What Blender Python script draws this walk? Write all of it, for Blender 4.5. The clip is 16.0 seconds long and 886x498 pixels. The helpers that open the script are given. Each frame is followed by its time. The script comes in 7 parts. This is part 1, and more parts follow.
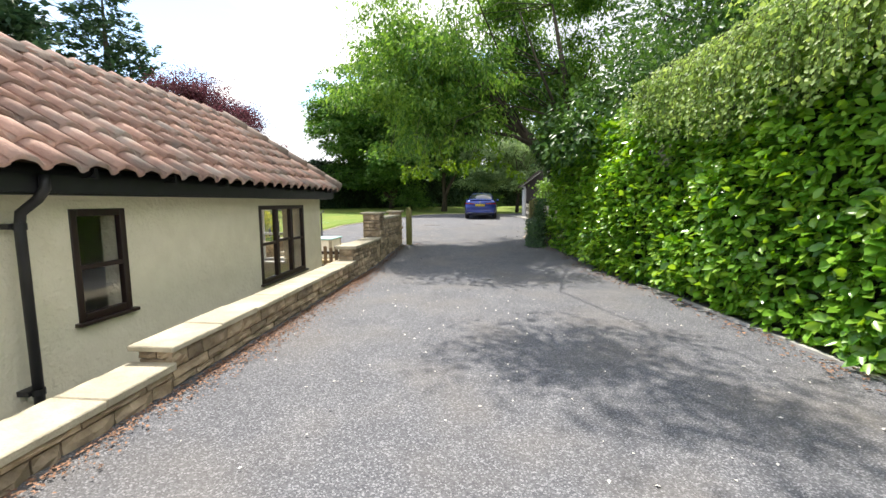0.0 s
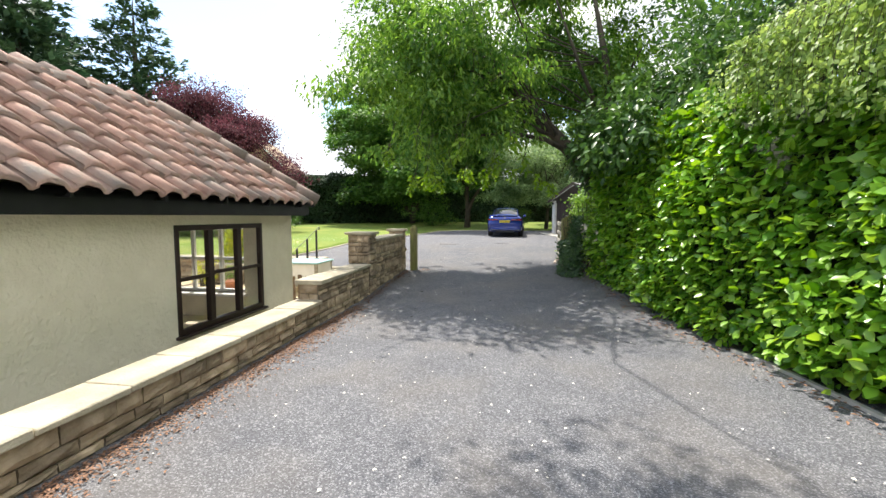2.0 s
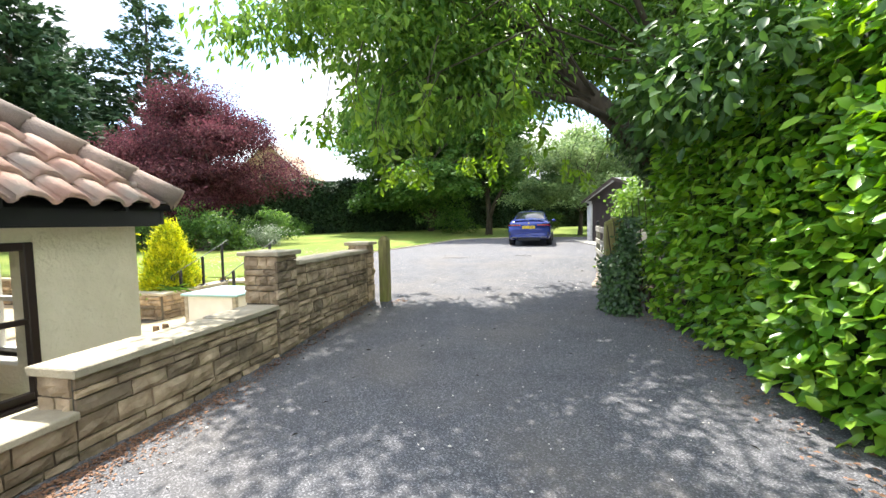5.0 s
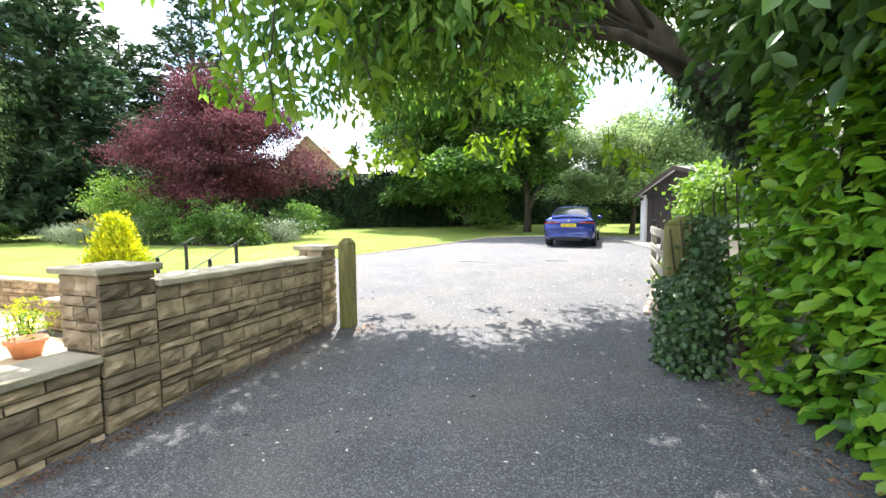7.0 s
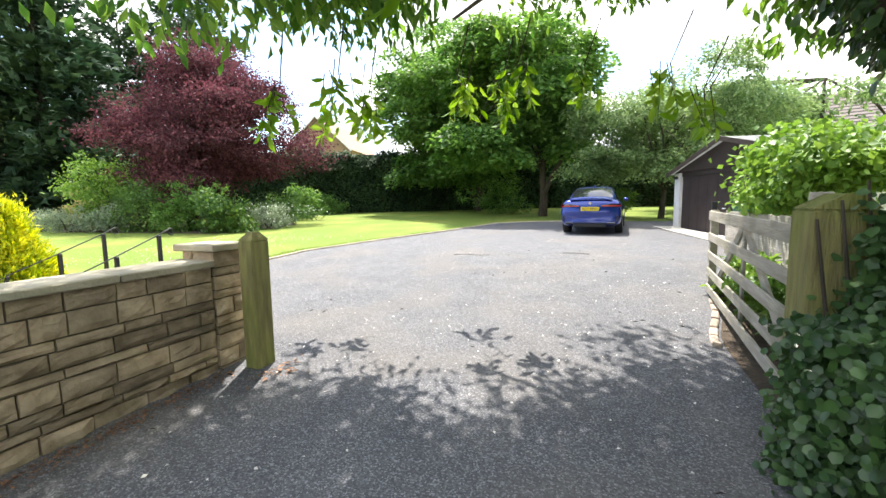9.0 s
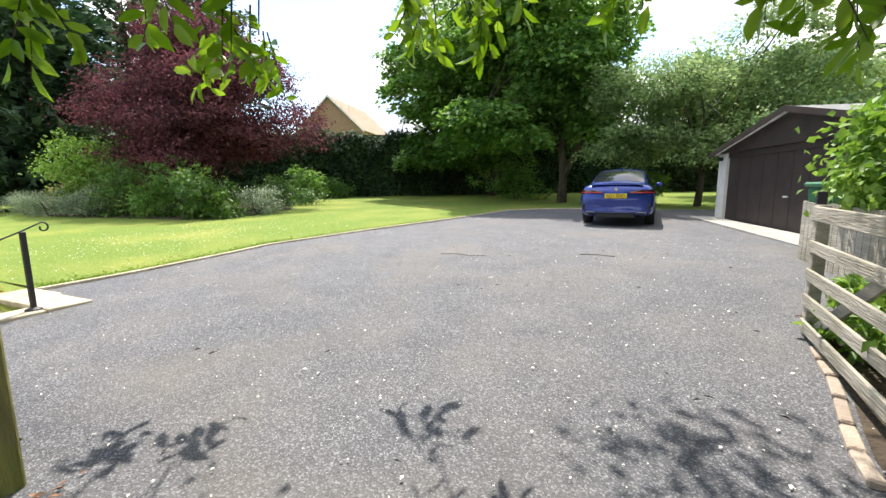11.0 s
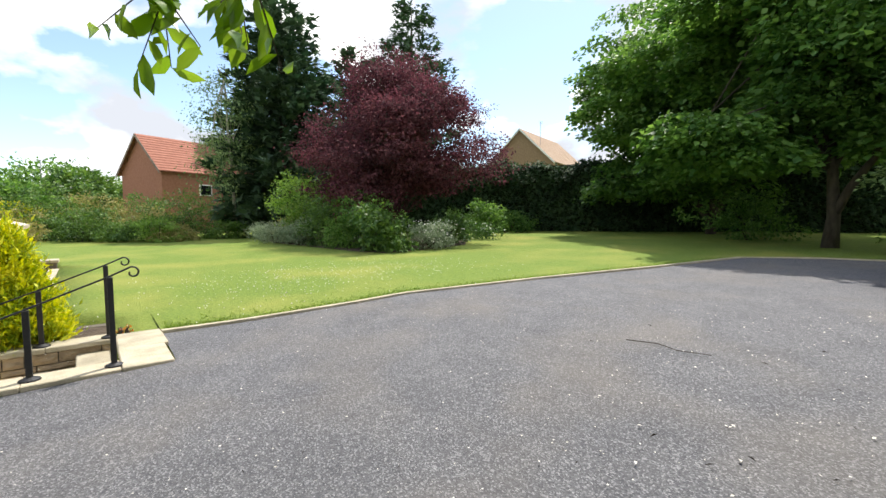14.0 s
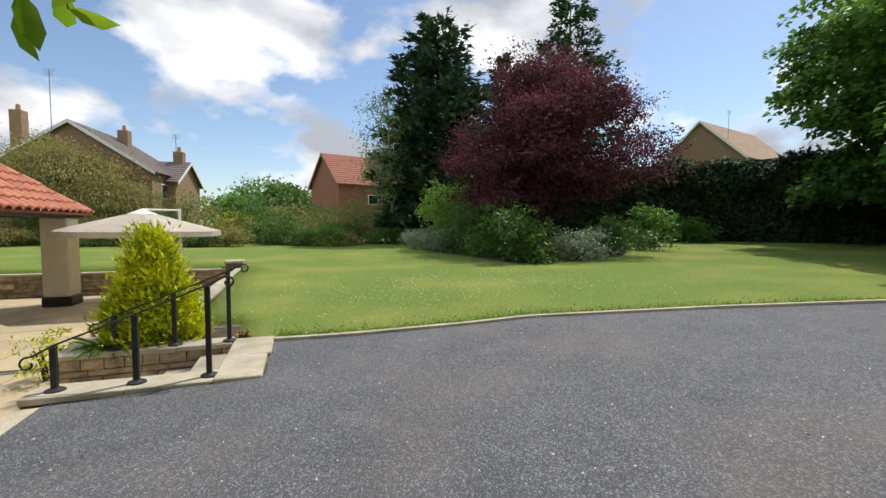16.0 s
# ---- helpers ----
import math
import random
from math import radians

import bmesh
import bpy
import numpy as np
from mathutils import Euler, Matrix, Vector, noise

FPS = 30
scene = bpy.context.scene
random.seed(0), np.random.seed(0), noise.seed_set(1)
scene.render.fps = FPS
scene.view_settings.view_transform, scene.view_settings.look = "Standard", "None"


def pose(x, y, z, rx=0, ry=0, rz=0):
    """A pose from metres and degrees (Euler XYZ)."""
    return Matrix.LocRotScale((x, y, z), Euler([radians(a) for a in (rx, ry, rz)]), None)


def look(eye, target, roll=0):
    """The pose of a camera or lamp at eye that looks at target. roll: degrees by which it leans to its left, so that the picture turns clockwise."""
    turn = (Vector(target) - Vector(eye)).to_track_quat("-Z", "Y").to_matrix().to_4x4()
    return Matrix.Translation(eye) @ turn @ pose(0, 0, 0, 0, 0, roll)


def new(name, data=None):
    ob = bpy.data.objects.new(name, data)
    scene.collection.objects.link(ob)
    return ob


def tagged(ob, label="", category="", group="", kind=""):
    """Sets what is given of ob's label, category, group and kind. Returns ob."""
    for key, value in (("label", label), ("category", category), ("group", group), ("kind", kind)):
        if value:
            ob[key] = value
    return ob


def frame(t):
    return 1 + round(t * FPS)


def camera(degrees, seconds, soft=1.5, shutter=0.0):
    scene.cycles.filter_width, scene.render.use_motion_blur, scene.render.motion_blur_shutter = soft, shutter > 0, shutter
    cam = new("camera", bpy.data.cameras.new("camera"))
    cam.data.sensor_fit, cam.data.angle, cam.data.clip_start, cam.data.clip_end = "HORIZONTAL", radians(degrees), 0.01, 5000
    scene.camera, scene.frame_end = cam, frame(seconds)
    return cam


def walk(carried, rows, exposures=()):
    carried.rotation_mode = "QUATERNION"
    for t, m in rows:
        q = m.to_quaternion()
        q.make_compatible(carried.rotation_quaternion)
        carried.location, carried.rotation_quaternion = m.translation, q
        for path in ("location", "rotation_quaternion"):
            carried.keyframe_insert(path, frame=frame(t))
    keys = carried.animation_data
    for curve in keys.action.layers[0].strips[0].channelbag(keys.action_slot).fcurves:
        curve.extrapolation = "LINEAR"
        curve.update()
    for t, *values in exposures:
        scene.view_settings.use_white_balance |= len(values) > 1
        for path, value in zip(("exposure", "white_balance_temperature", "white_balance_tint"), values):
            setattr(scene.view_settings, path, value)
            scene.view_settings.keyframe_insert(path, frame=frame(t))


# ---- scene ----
cam = camera(92.9, 16.0)
PATH = [
    (0, (0.324, -0.979, 1.315), (0.146, 1.001, 1.093), -0.3),
    (0.5, (0.385, -0.402, 1.345), (0.191, 1.576, 1.126), -0.4),
    (1, (0.471, 0.173, 1.366), (0.24, 2.15, 1.161), -0.0),
    (1.5, (0.5, 0.722, 1.369), (0.227, 2.695, 1.187), 0.1),
    (2, (0.511, 1.273, 1.378), (0.201, 3.243, 1.223), 0.1),
    (2.5, (0.553, 1.857, 1.397), (0.206, 3.822, 1.259), 0.1),
    (3, (0.576, 2.434, 1.409), (0.208, 4.396, 1.286), 0.1),
    (3.5, (0.635, 3.027, 1.362), (0.221, 4.98, 1.238), -0.7),
    (4, (0.654, 3.606, 1.346), (0.213, 5.552, 1.213), -1.1),
    (4.2, (0.67, 3.804, 1.357), (0.24, 5.754, 1.23), -1.4),
    (6.3, (1.006, 6.031, 1.36), (0.442, 7.946, 1.236), -0.5),
    (6.5, (1.023, 6.254, 1.37), (0.44, 8.163, 1.245), -0.5),
    (7, (1.046, 6.778, 1.39), (0.378, 8.658, 1.246), -0.5),
    (7.5, (1.015, 7.266, 1.363), (0.262, 9.112, 1.204), -0.9),
    (8, (0.935, 7.691, 1.371), (0.11, 9.505, 1.2), -1.2),
    (8.5, (0.911, 8.169, 1.392), (0.108, 9.992, 1.217), -1.0),
    (8.7, (0.891, 8.368, 1.374), (0.15, 10.215, 1.179), -0.7),
    (10.8, (0.766, 10.356, 1.398), (-0.013, 12.173, 1.094), -0.6),
    (11, (0.733, 10.504, 1.404), (-0.089, 12.303, 1.108), -0.5),
    (11.5, (0.6, 10.9, 1.421), (-0.323, 12.652, 1.141), -0.3),
    (12, (0.486, 11.248, 1.431), (-0.563, 12.93, 1.166), -0.1),
    (12.5, (0.336, 11.586, 1.439), (-0.853, 13.176, 1.196), -0.1),
    (13, (0.147, 11.907, 1.472), (-1.178, 13.389, 1.254), 0.1),
    (13.5, (0.015, 12.19, 1.498), (-1.425, 13.566, 1.316), 0.3),
    (14, (-0.09, 12.481, 1.516), (-1.616, 13.766, 1.372), 0.1),
    (14.5, (-0.243, 12.718, 1.529), (-1.842, 13.914, 1.414), 0.3),
    (15, (-0.354, 12.953, 1.553), (-2.041, 14.023, 1.453), 0.1),
    (15.5, (-0.533, 13.206, 1.55), (-2.317, 14.103, 1.446), 0.1),
    (16, (-0.69, 13.383, 1.533), (-2.577, 14.037, 1.42), 0.2),
]
walk(cam, [(t, look(eye, target, roll)) for t, eye, target, roll in PATH],
     [(0.0, 1.12, 6650, 10), (3.5, 1.36, 6550, 10), (6.5, 1.95, 6500, 10), (7.5, 1.97, 6550, 10), (8.5, 1.78, 6600, 10), (11.0, 1.18, 6650, 10), (13.0, 0.9, 6650, 10), (14.5, 0.53, 6600, 10), (16.0, 0.0, 6450, 10)])

# ---- world and sun ----
SUN_EL, SUN_AZ = radians(60), math.atan2(-0.42, 0.907)   # high beyond the lawn, a little to its left
sun_dir = Vector((math.cos(SUN_EL) * math.sin(SUN_AZ), math.cos(SUN_EL) * math.cos(SUN_AZ), math.sin(SUN_EL)))
world = bpy.data.worlds.new("sky")
scene.world = world
world.use_nodes = True
wn, wl = world.node_tree.nodes, world.node_tree.links
wn.clear()
w_out, w_bg = wn.new("ShaderNodeOutputWorld"), wn.new("ShaderNodeBackground")
sky = wn.new("ShaderNodeTexSky")
sky.sky_type, sky.sun_disc = "NISHITA", False
sky.sun_elevation, sky.sun_rotation = SUN_EL, SUN_AZ
sky.air_density, sky.dust_density, sky.ozone_density = 1.0, 0.6, 1.5
co = wn.new("ShaderNodeTexCoord")
cmap = wn.new("ShaderNodeMapping")
cmap.inputs["Scale"].default_value = (1.0, 1.0, 1.9)
cmap.inputs["Location"].default_value = (0.35, 0.9, 0.1)
cn = wn.new("ShaderNodeTexNoise")
cn.inputs["Scale"].default_value, cn.inputs["Detail"].default_value, cn.inputs["Roughness"].default_value = 2.6, 12, 0.52
cr = wn.new("ShaderNodeValToRGB")
cr.color_ramp.elements[0].position, cr.color_ramp.elements[1].position = 0.43, 0.50
cn2 = wn.new("ShaderNodeTexNoise")
cn2.inputs["Scale"].default_value, cn2.inputs["Detail"].default_value = 3.2, 8
shade = wn.new("ShaderNodeValToRGB")
shade.color_ramp.elements[0].position, shade.color_ramp.elements[1].position = 0.40, 0.58
shade.color_ramp.elements[0].color, shade.color_ramp.elements[1].color = (3.4, 3.6, 4.0, 1), (7.4, 7.4, 7.4, 1)
wmix = wn.new("ShaderNodeMix")
wmix.data_type = "RGBA"
wl.new(co.outputs["Generated"], cmap.inputs["Vector"])
wl.new(cmap.outputs[0], cn.inputs["Vector"])
wl.new(cmap.outputs[0], cn2.inputs["Vector"])
sepv = wn.new("ShaderNodeSeparateXYZ")
wl.new(co.outputs["Generated"], sepv.inputs[0])
bias = wn.new("ShaderNodeMath")
bias.operation = "MULTIPLY_ADD"
bias.inputs[1].default_value = 0.07
wl.new(sepv.outputs["X"], bias.inputs[0])
wl.new(cn.outputs["Fac"], bias.inputs[2])
wl.new(bias.outputs[0], cr.inputs["Fac"])
wl.new(cn2.outputs["Fac"], shade.inputs["Fac"])
wl.new(cr.outputs["Color"], wmix.inputs["Factor"])
wl.new(sky.outputs[0], wmix.inputs["A"])
wl.new(shade.outputs[0], wmix.inputs["B"])
wl.new(wmix.outputs["Result"], w_bg.inputs["Color"])
w_bg.inputs["Strength"].default_value = 0.15
wl.new(w_bg.outputs[0], w_out.inputs["Surface"])
sun = new("sun", bpy.data.lights.new("sun", "SUN"))
sun.data.energy, sun.data.angle, sun.data.color = 3.7, radians(0.6), (1.0, 0.95, 0.87)
sun.matrix_basis = look(sun_dir * 60, (0, 0, 0))

# ---- materials ----


def mat(name, a, b, scale=6.0, rough=0.8, metal=0.0, bump=0.0, bscale=60.0, spec=0.5, c=None, cscale=1.2, camt=0.5,
        island=0.0, objvar=0.0, coat=0.0, stretch=(1, 1, 1)):
    """Procedural surface: colours a and b by fine noise, colour c in large worn patches, bump by a finer noise."""
    m = bpy.data.materials.new(name)
    m.use_nodes = True
    n, l = m.node_tree.nodes, m.node_tree.links
    p = n["Principled BSDF"]
    tc, mp = n.new("ShaderNodeTexCoord"), n.new("ShaderNodeMapping")
    mp.inputs["Scale"].default_value = stretch
    geo = n.new("ShaderNodeNewGeometry")
    l.new(geo.outputs["Position"], mp.inputs["Vector"])
    nz = n.new("ShaderNodeTexNoise")
    nz.inputs["Scale"].default_value, nz.inputs["Detail"].default_value = scale, 6
    l.new(mp.outputs[0], nz.inputs["Vector"])
    rp = n.new("ShaderNodeValToRGB")
    rp.color_ramp.elements[0].position, rp.color_ramp.elements[1].position = 0.3, 0.7
    rp.color_ramp.elements[0].color, rp.color_ramp.elements[1].color = (*a, 1), (*b, 1)
    l.new(nz.outputs["Fac"], rp.inputs["Fac"])
    out = rp.outputs["Color"]
    if c is not None:
        n2 = n.new("ShaderNodeTexNoise")
        n2.inputs["Scale"].default_value, n2.inputs["Detail"].default_value = cscale, 5
        l.new(geo.outputs["Position"], n2.inputs["Vector"])
        r2 = n.new("ShaderNodeValToRGB")
        r2.color_ramp.elements[0].position, r2.color_ramp.elements[1].position = 0.45, 0.7
        l.new(n2.outputs["Fac"], r2.inputs["Fac"])
        ml = n.new("ShaderNodeMath")
        ml.operation = "MULTIPLY"
        ml.inputs[1].default_value = camt
        l.new(r2.outputs["Color"], ml.inputs[0])
        mx = n.new("ShaderNodeMix")
        mx.data_type = "RGBA"
        l.new(ml.outputs[0], mx.inputs["Factor"])
        l.new(out, mx.inputs["A"])
        mx.inputs["B"].default_value = (*c, 1)
        out = mx.outputs["Result"]
    if island or objvar:
        hs = n.new("ShaderNodeHueSaturation")
        mr = n.new("ShaderNodeMapRange")
        amt = island or objvar
        mr.inputs["To Min"].default_value, mr.inputs["To Max"].default_value = 1 - amt, 1 + amt
        if island:
            l.new(geo.outputs["Random Per Island"], mr.inputs["Value"])
        else:
            oi = n.new("ShaderNodeObjectInfo")
            l.new(oi.outputs["Random"], mr.inputs["Value"])
        l.new(mr.outputs[0], hs.inputs["Value"])
        l.new(out, hs.inputs["Color"])
        out = hs.outputs["Color"]
    l.new(out, p.inputs["Base Color"])
    p.inputs["Roughness"].default_value, p.inputs["Metallic"].default_value = rough, metal
    p.inputs["Specular IOR Level"].default_value = spec
    p.inputs["Coat Weight"].default_value = coat
    p.inputs["Coat Roughness"].default_value = 0.05
    if bump:
        nb = n.new("ShaderNodeTexNoise")
        nb.inputs["Scale"].default_value, nb.inputs["Detail"].default_value = bscale, 4
        l.new(mp.outputs[0], nb.inputs["Vector"])
        bp = n.new("ShaderNodeBump")
        bp.inputs["Strength"].default_value, bp.inputs["Distance"].default_value = min(1, bump), 0.02
        l.new(nb.outputs["Fac"], bp.inputs["Height"])
        l.new(bp.outputs[0], p.inputs["Normal"])
    return m


def leafmat(name, a, b, trans=0.35, rough=0.5, var=0.35, scale=1.3, spec=0.35):
    """Leaf surface with light shining through; tone varies by clump and by leaf."""
    m = bpy.data.materials.new(name)
    m.use_nodes = True
    n, l = m.node_tree.nodes, m.node_tree.links
    p, o = n["Principled BSDF"], n["Material Output"]
    geo = n.new("ShaderNodeNewGeometry")
    nz = n.new("ShaderNodeTexNoise")
    nz.inputs["Scale"].default_value, nz.inputs["Detail"].default_value = scale, 3
    l.new(geo.outputs["Position"], nz.inputs["Vector"])
    ad = n.new("ShaderNodeMath")
    ad.operation = "MULTIPLY_ADD"
    ad.inputs[1].default_value, ad.inputs[2].default_value = var, -var / 2
    l.new(geo.outputs["Random Per Island"], ad.inputs[0])
    a2 = n.new("ShaderNodeMath")
    l.new(nz.outputs["Fac"], a2.inputs[0])
    l.new(ad.outputs[0], a2.inputs[1])
    rp = n.new("ShaderNodeValToRGB")
    rp.color_ramp.elements[0].position, rp.color_ramp.elements[1].position = 0.3, 0.72
    rp.color_ramp.elements[0].color, rp.color_ramp.elements[1].color = (*a, 1), (*b, 1)
    l.new(a2.outputs[0], rp.inputs["Fac"])
    l.new(rp.outputs["Color"], p.inputs["Base Color"])
    p.inputs["Roughness"].default_value, p.inputs["Specular IOR Level"].default_value = rough, spec
    tr, mx = n.new("ShaderNodeBsdfTranslucent"), n.new("ShaderNodeMixShader")
    hs = n.new("ShaderNodeHueSaturation")
    hs.inputs["Value"].default_value, hs.inputs["Saturation"].default_value, hs.inputs["Hue"].default_value = 1.7, 1.1, 0.485
    l.new(rp.outputs["Color"], hs.inputs["Color"])
    l.new(hs.outputs[0], tr.inputs["Color"])
    mx.inputs["Fac"].default_value = trans
    l.new(p.outputs[0], mx.inputs[1])
    l.new(tr.outputs[0], mx.inputs[2])
    l.new(mx.outputs[0], o.inputs["Surface"])
    return m


def glassmat(name, tint=(1, 1, 1), gloss=0.06):
    m = bpy.data.materials.new(name)
    m.use_nodes = True
    n, l = m.node_tree.nodes, m.node_tree.links
    o = n["Material Output"]
    n.remove(n["Principled BSDF"])
    t, g, mx, f = (n.new("ShaderNodeBsdfTransparent"), n.new("ShaderNodeBsdfGlossy"), n.new("ShaderNodeMixShader"), n.new("ShaderNodeLayerWeight"))
    t.inputs["Color"].default_value = (*tint, 1)
    g.inputs["Roughness"].default_value = 0.02
    f.inputs["Blend"].default_value = 0.5
    pw, sc = n.new("ShaderNodeMath"), n.new("ShaderNodeMath")
    pw.operation, sc.operation = "POWER", "MULTIPLY_ADD"
    pw.inputs[1].default_value = 5.0
    sc.inputs[1].default_value, sc.inputs[2].default_value = 0.9, gloss
    l.new(f.outputs["Facing"], pw.inputs[0])
    l.new(pw.outputs[0], sc.inputs[0])
    l.new(sc.outputs[0], mx.inputs["Fac"])
    l.new(t.outputs[0], mx.inputs[1])
    l.new(g.outputs[0], mx.inputs[2])
    l.new(mx.outputs[0], o.inputs["Surface"])
    return m


def asphaltmat():
    """Dark binder with pale stone chips, worn pale in the wheel tracks, earth and rust stains in patches."""
    m = mat("asphalt", (0.101, 0.104, 0.116), (0.129, 0.132, 0.144), 2.2, 0.85, bump=0.0)
    n, l = m.node_tree.nodes, m.node_tree.links
    p = n["Principled BSDF"]
    base = p.inputs["Base Color"].links[0].from_socket
    geo = n.new("ShaderNodeNewGeometry")
    v = n.new("ShaderNodeTexVoronoi")
    v.inputs["Scale"].default_value = 120
    l.new(geo.outputs["Position"], v.inputs["Vector"])
    sep = n.new("ShaderNodeSeparateColor")
    l.new(v.outputs["Color"], sep.inputs[0])
    chip = n.new("ShaderNodeValToRGB")
    e = chip.color_ramp.elements
    e[0].position, e[0].color = 0.0, (0.55, 0.55, 0.56, 1)
    e[1].position, e[1].color = 0.75, (1.15, 1.13, 1.1, 1)
    q = chip.color_ramp.elements.new(0.97)
    q.color = (2.3, 2.25, 2.15, 1)
    l.new(sep.outputs[0], chip.inputs["Fac"])
    mul = n.new("ShaderNodeMix")
    mul.data_type, mul.blend_type = "RGBA", "MULTIPLY"
    mul.inputs["Factor"].default_value = 1.0
    l.new(base, mul.inputs["A"])
    l.new(chip.outputs[0], mul.inputs["B"])
    st = n.new("ShaderNodeTexNoise")
    st.inputs["Scale"].default_value, st.inputs["Detail"].default_value = 0.8, 7
    l.new(geo.outputs["Position"], st.inputs["Vector"])
    sr = n.new("ShaderNodeValToRGB")
    sr.color_ramp.elements[0].position, sr.color_ramp.elements[1].position = 0.46, 0.80
    sr.color_ramp.elements[1].color = (0.5, 0.5, 0.5, 1)
    l.new(st.outputs["Fac"], sr.inputs["Fac"])
    mx = n.new("ShaderNodeMix")
    mx.data_type = "RGBA"
    l.new(sr.outputs[0], mx.inputs["Factor"])
    l.new(mul.outputs["Result"], mx.inputs["A"])
    mx.inputs["B"].default_value = (0.2, 0.175, 0.145, 1)
    l.new(mx.outputs["Result"], p.inputs["Base Color"])
    bp = n.new("ShaderNodeBump")
    bp.inputs["Strength"].default_value, bp.inputs["Distance"].default_value = 0.55, 0.006
    l.new(v.outputs["Distance"], bp.inputs["Height"])
    l.new(bp.outputs[0], p.inputs["Normal"])
    p.inputs["Specular IOR Level"].default_value = 0.35
    return m


def grassmat():
    m = mat("lawn grass", (0.085, 0.152, 0.026), (0.225, 0.295, 0.060), 26, 0.95, c=(0.30, 0.305, 0.075), cscale=0.5, camt=0.65, bump=0.9, bscale=70, spec=0.2)
    return m


ASPHALT, LAWN = asphaltmat(), grassmat()
RENDER = mat("cream roughcast render", (0.76, 0.70, 0.53), (0.83, 0.77, 0.60), 5, 0.9, bump=1.0, bscale=22, c=(0.68, 0.62, 0.46), cscale=0.9, camt=0.35)
STONE = mat("split sandstone", (0.23, 0.165, 0.10), (0.48, 0.375, 0.255), 7, 0.92, bump=1.6, bscale=18, c=(0.15, 0.125, 0.09), cscale=3, camt=0.5, objvar=0.42)
MORTAR = mat("dark mortar", (0.10, 0.085, 0.065), (0.17, 0.15, 0.12), 14, 0.95, bump=0.5)
COPING = mat("sandstone coping", (0.40, 0.35, 0.25), (0.55, 0.49, 0.37), 5, 0.9, bump=0.5, bscale=45, c=(0.24, 0.22, 0.16), cscale=2.3, camt=0.6, objvar=0.12)
TILE = mat("clay pantile", (0.30, 0.175, 0.135), (0.44, 0.275, 0.215), 7, 0.85, bump=0.35, bscale=70, c=(0.24, 0.225, 0.20), cscale=2.6, camt=0.8, objvar=0.32)
TILEDARK = mat("weathered ridge tile", (0.22, 0.16, 0.13), (0.34, 0.26, 0.21), 6, 0.9, bump=0.4, c=(0.12, 0.11, 0.10), cscale=2, camt=0.7)
TILEFAR = mat("red roof tile", (0.30, 0.12, 0.08), (0.38, 0.16, 0.11), 3, 0.9)
BLACK = mat("black gloss paint", (0.012, 0.012, 0.014), (0.022, 0.022, 0.024), 5, 0.45)
IRON = mat("black wrought iron", (0.01, 0.011, 0.013), (0.02, 0.02, 0.022), 30, 0.5, bump=0.2)
BROWNFRAME = mat("dark brown woodgrain upvc", (0.016, 0.008, 0.006), (0.028, 0.013, 0.010), 12, 0.45, stretch=(1, 1, 0.2))
GLASS = glassmat("window glass")
INWALL = mat("cream plaster", (0.74, 0.71, 0.62), (0.8, 0.77, 0.68), 3, 0.9)
CARPET = mat("beige carpet", (0.45, 0.39, 0.3), (0.52, 0.46, 0.36), 40, 1.0)
CURTAIN = mat("pale curtain fabric", (0.62, 0.6, 0.52), (0.7, 0.68, 0.6), 8, 0.95)
WHITE = mat("white painted upvc", (0.78, 0.78, 0.76), (0.84, 0.84, 0.82), 5, 0.4)
GREENWOOD = mat("mossy weathered oak", (0.15, 0.13, 0.055), (0.31, 0.29, 0.10), 6, 0.95, bump=0.8, bscale=30, c=(0.17, 0.22, 0.03), cscale=2.2, camt=0.8, stretch=(3, 3, 0.5))
GREYWOOD = mat("silvered gate timber", (0.30, 0.27, 0.22), (0.50, 0.46, 0.39), 5, 0.9, bump=0.6, bscale=20, c=(0.17, 0.17, 0.10), cscale=2, camt=0.6, stretch=(2, 0.4, 4))
BARK = mat("dark bark", (0.035, 0.028, 0.02), (0.09, 0.072, 0.052), 9, 0.95, bump=1.0, bscale=20, stretch=(1, 1, 0.3))
SOIL = mat("dark bed soil", (0.05, 0.035, 0.024), (0.10, 0.075, 0.05), 8, 1.0, bump=1.0, bscale=30)
CONCRETE = mat("pale concrete", (0.34, 0.33, 0.30), (0.46, 0.44, 0.40), 4, 0.9, bump=0.3, c=(0.24, 0.23, 0.2), cscale=1.5, camt=0.5)
PATIO = mat("buff patio paving", (0.46, 0.37, 0.22), (0.58, 0.47, 0.29), 3, 0.9, bump=0.3, c=(0.38, 0.33, 0.24), cscale=1.3, camt=0.5, objvar=0.08)
DOORBROWN = mat("dark brown garage paint", (0.035, 0.024, 0.021), (0.055, 0.038, 0.034), 3, 0.6)
FELT = mat("grey mineral roof sheet", (0.30, 0.31, 0.30), (0.4, 0.41, 0.4), 6, 0.9, bump=0.3)
WHITEWALL = mat("white masonry paint", (0.70, 0.69, 0.65), (0.8, 0.79, 0.76), 4, 0.85, bump=0.4, c=(0.5, 0.5, 0.45), cscale=1.5, camt=0.4)
BRICKFAR = mat("brown brickwork", (0.25, 0.165, 0.10), (0.34, 0.23, 0.145), 7, 0.95, objvar=0.1)
BRICKRED = mat("red brickwork", (0.30, 0.13, 0.085), (0.38, 0.18, 0.12), 7, 0.95)
TERRA = mat("terracotta", (0.42, 0.17, 0.09), (0.52, 0.23, 0.13), 8, 0.85, bump=0.2)
BINGREEN = mat("green plastic", (0.03, 0.14, 0.07), (0.045, 0.18, 0.09), 6, 0.5)
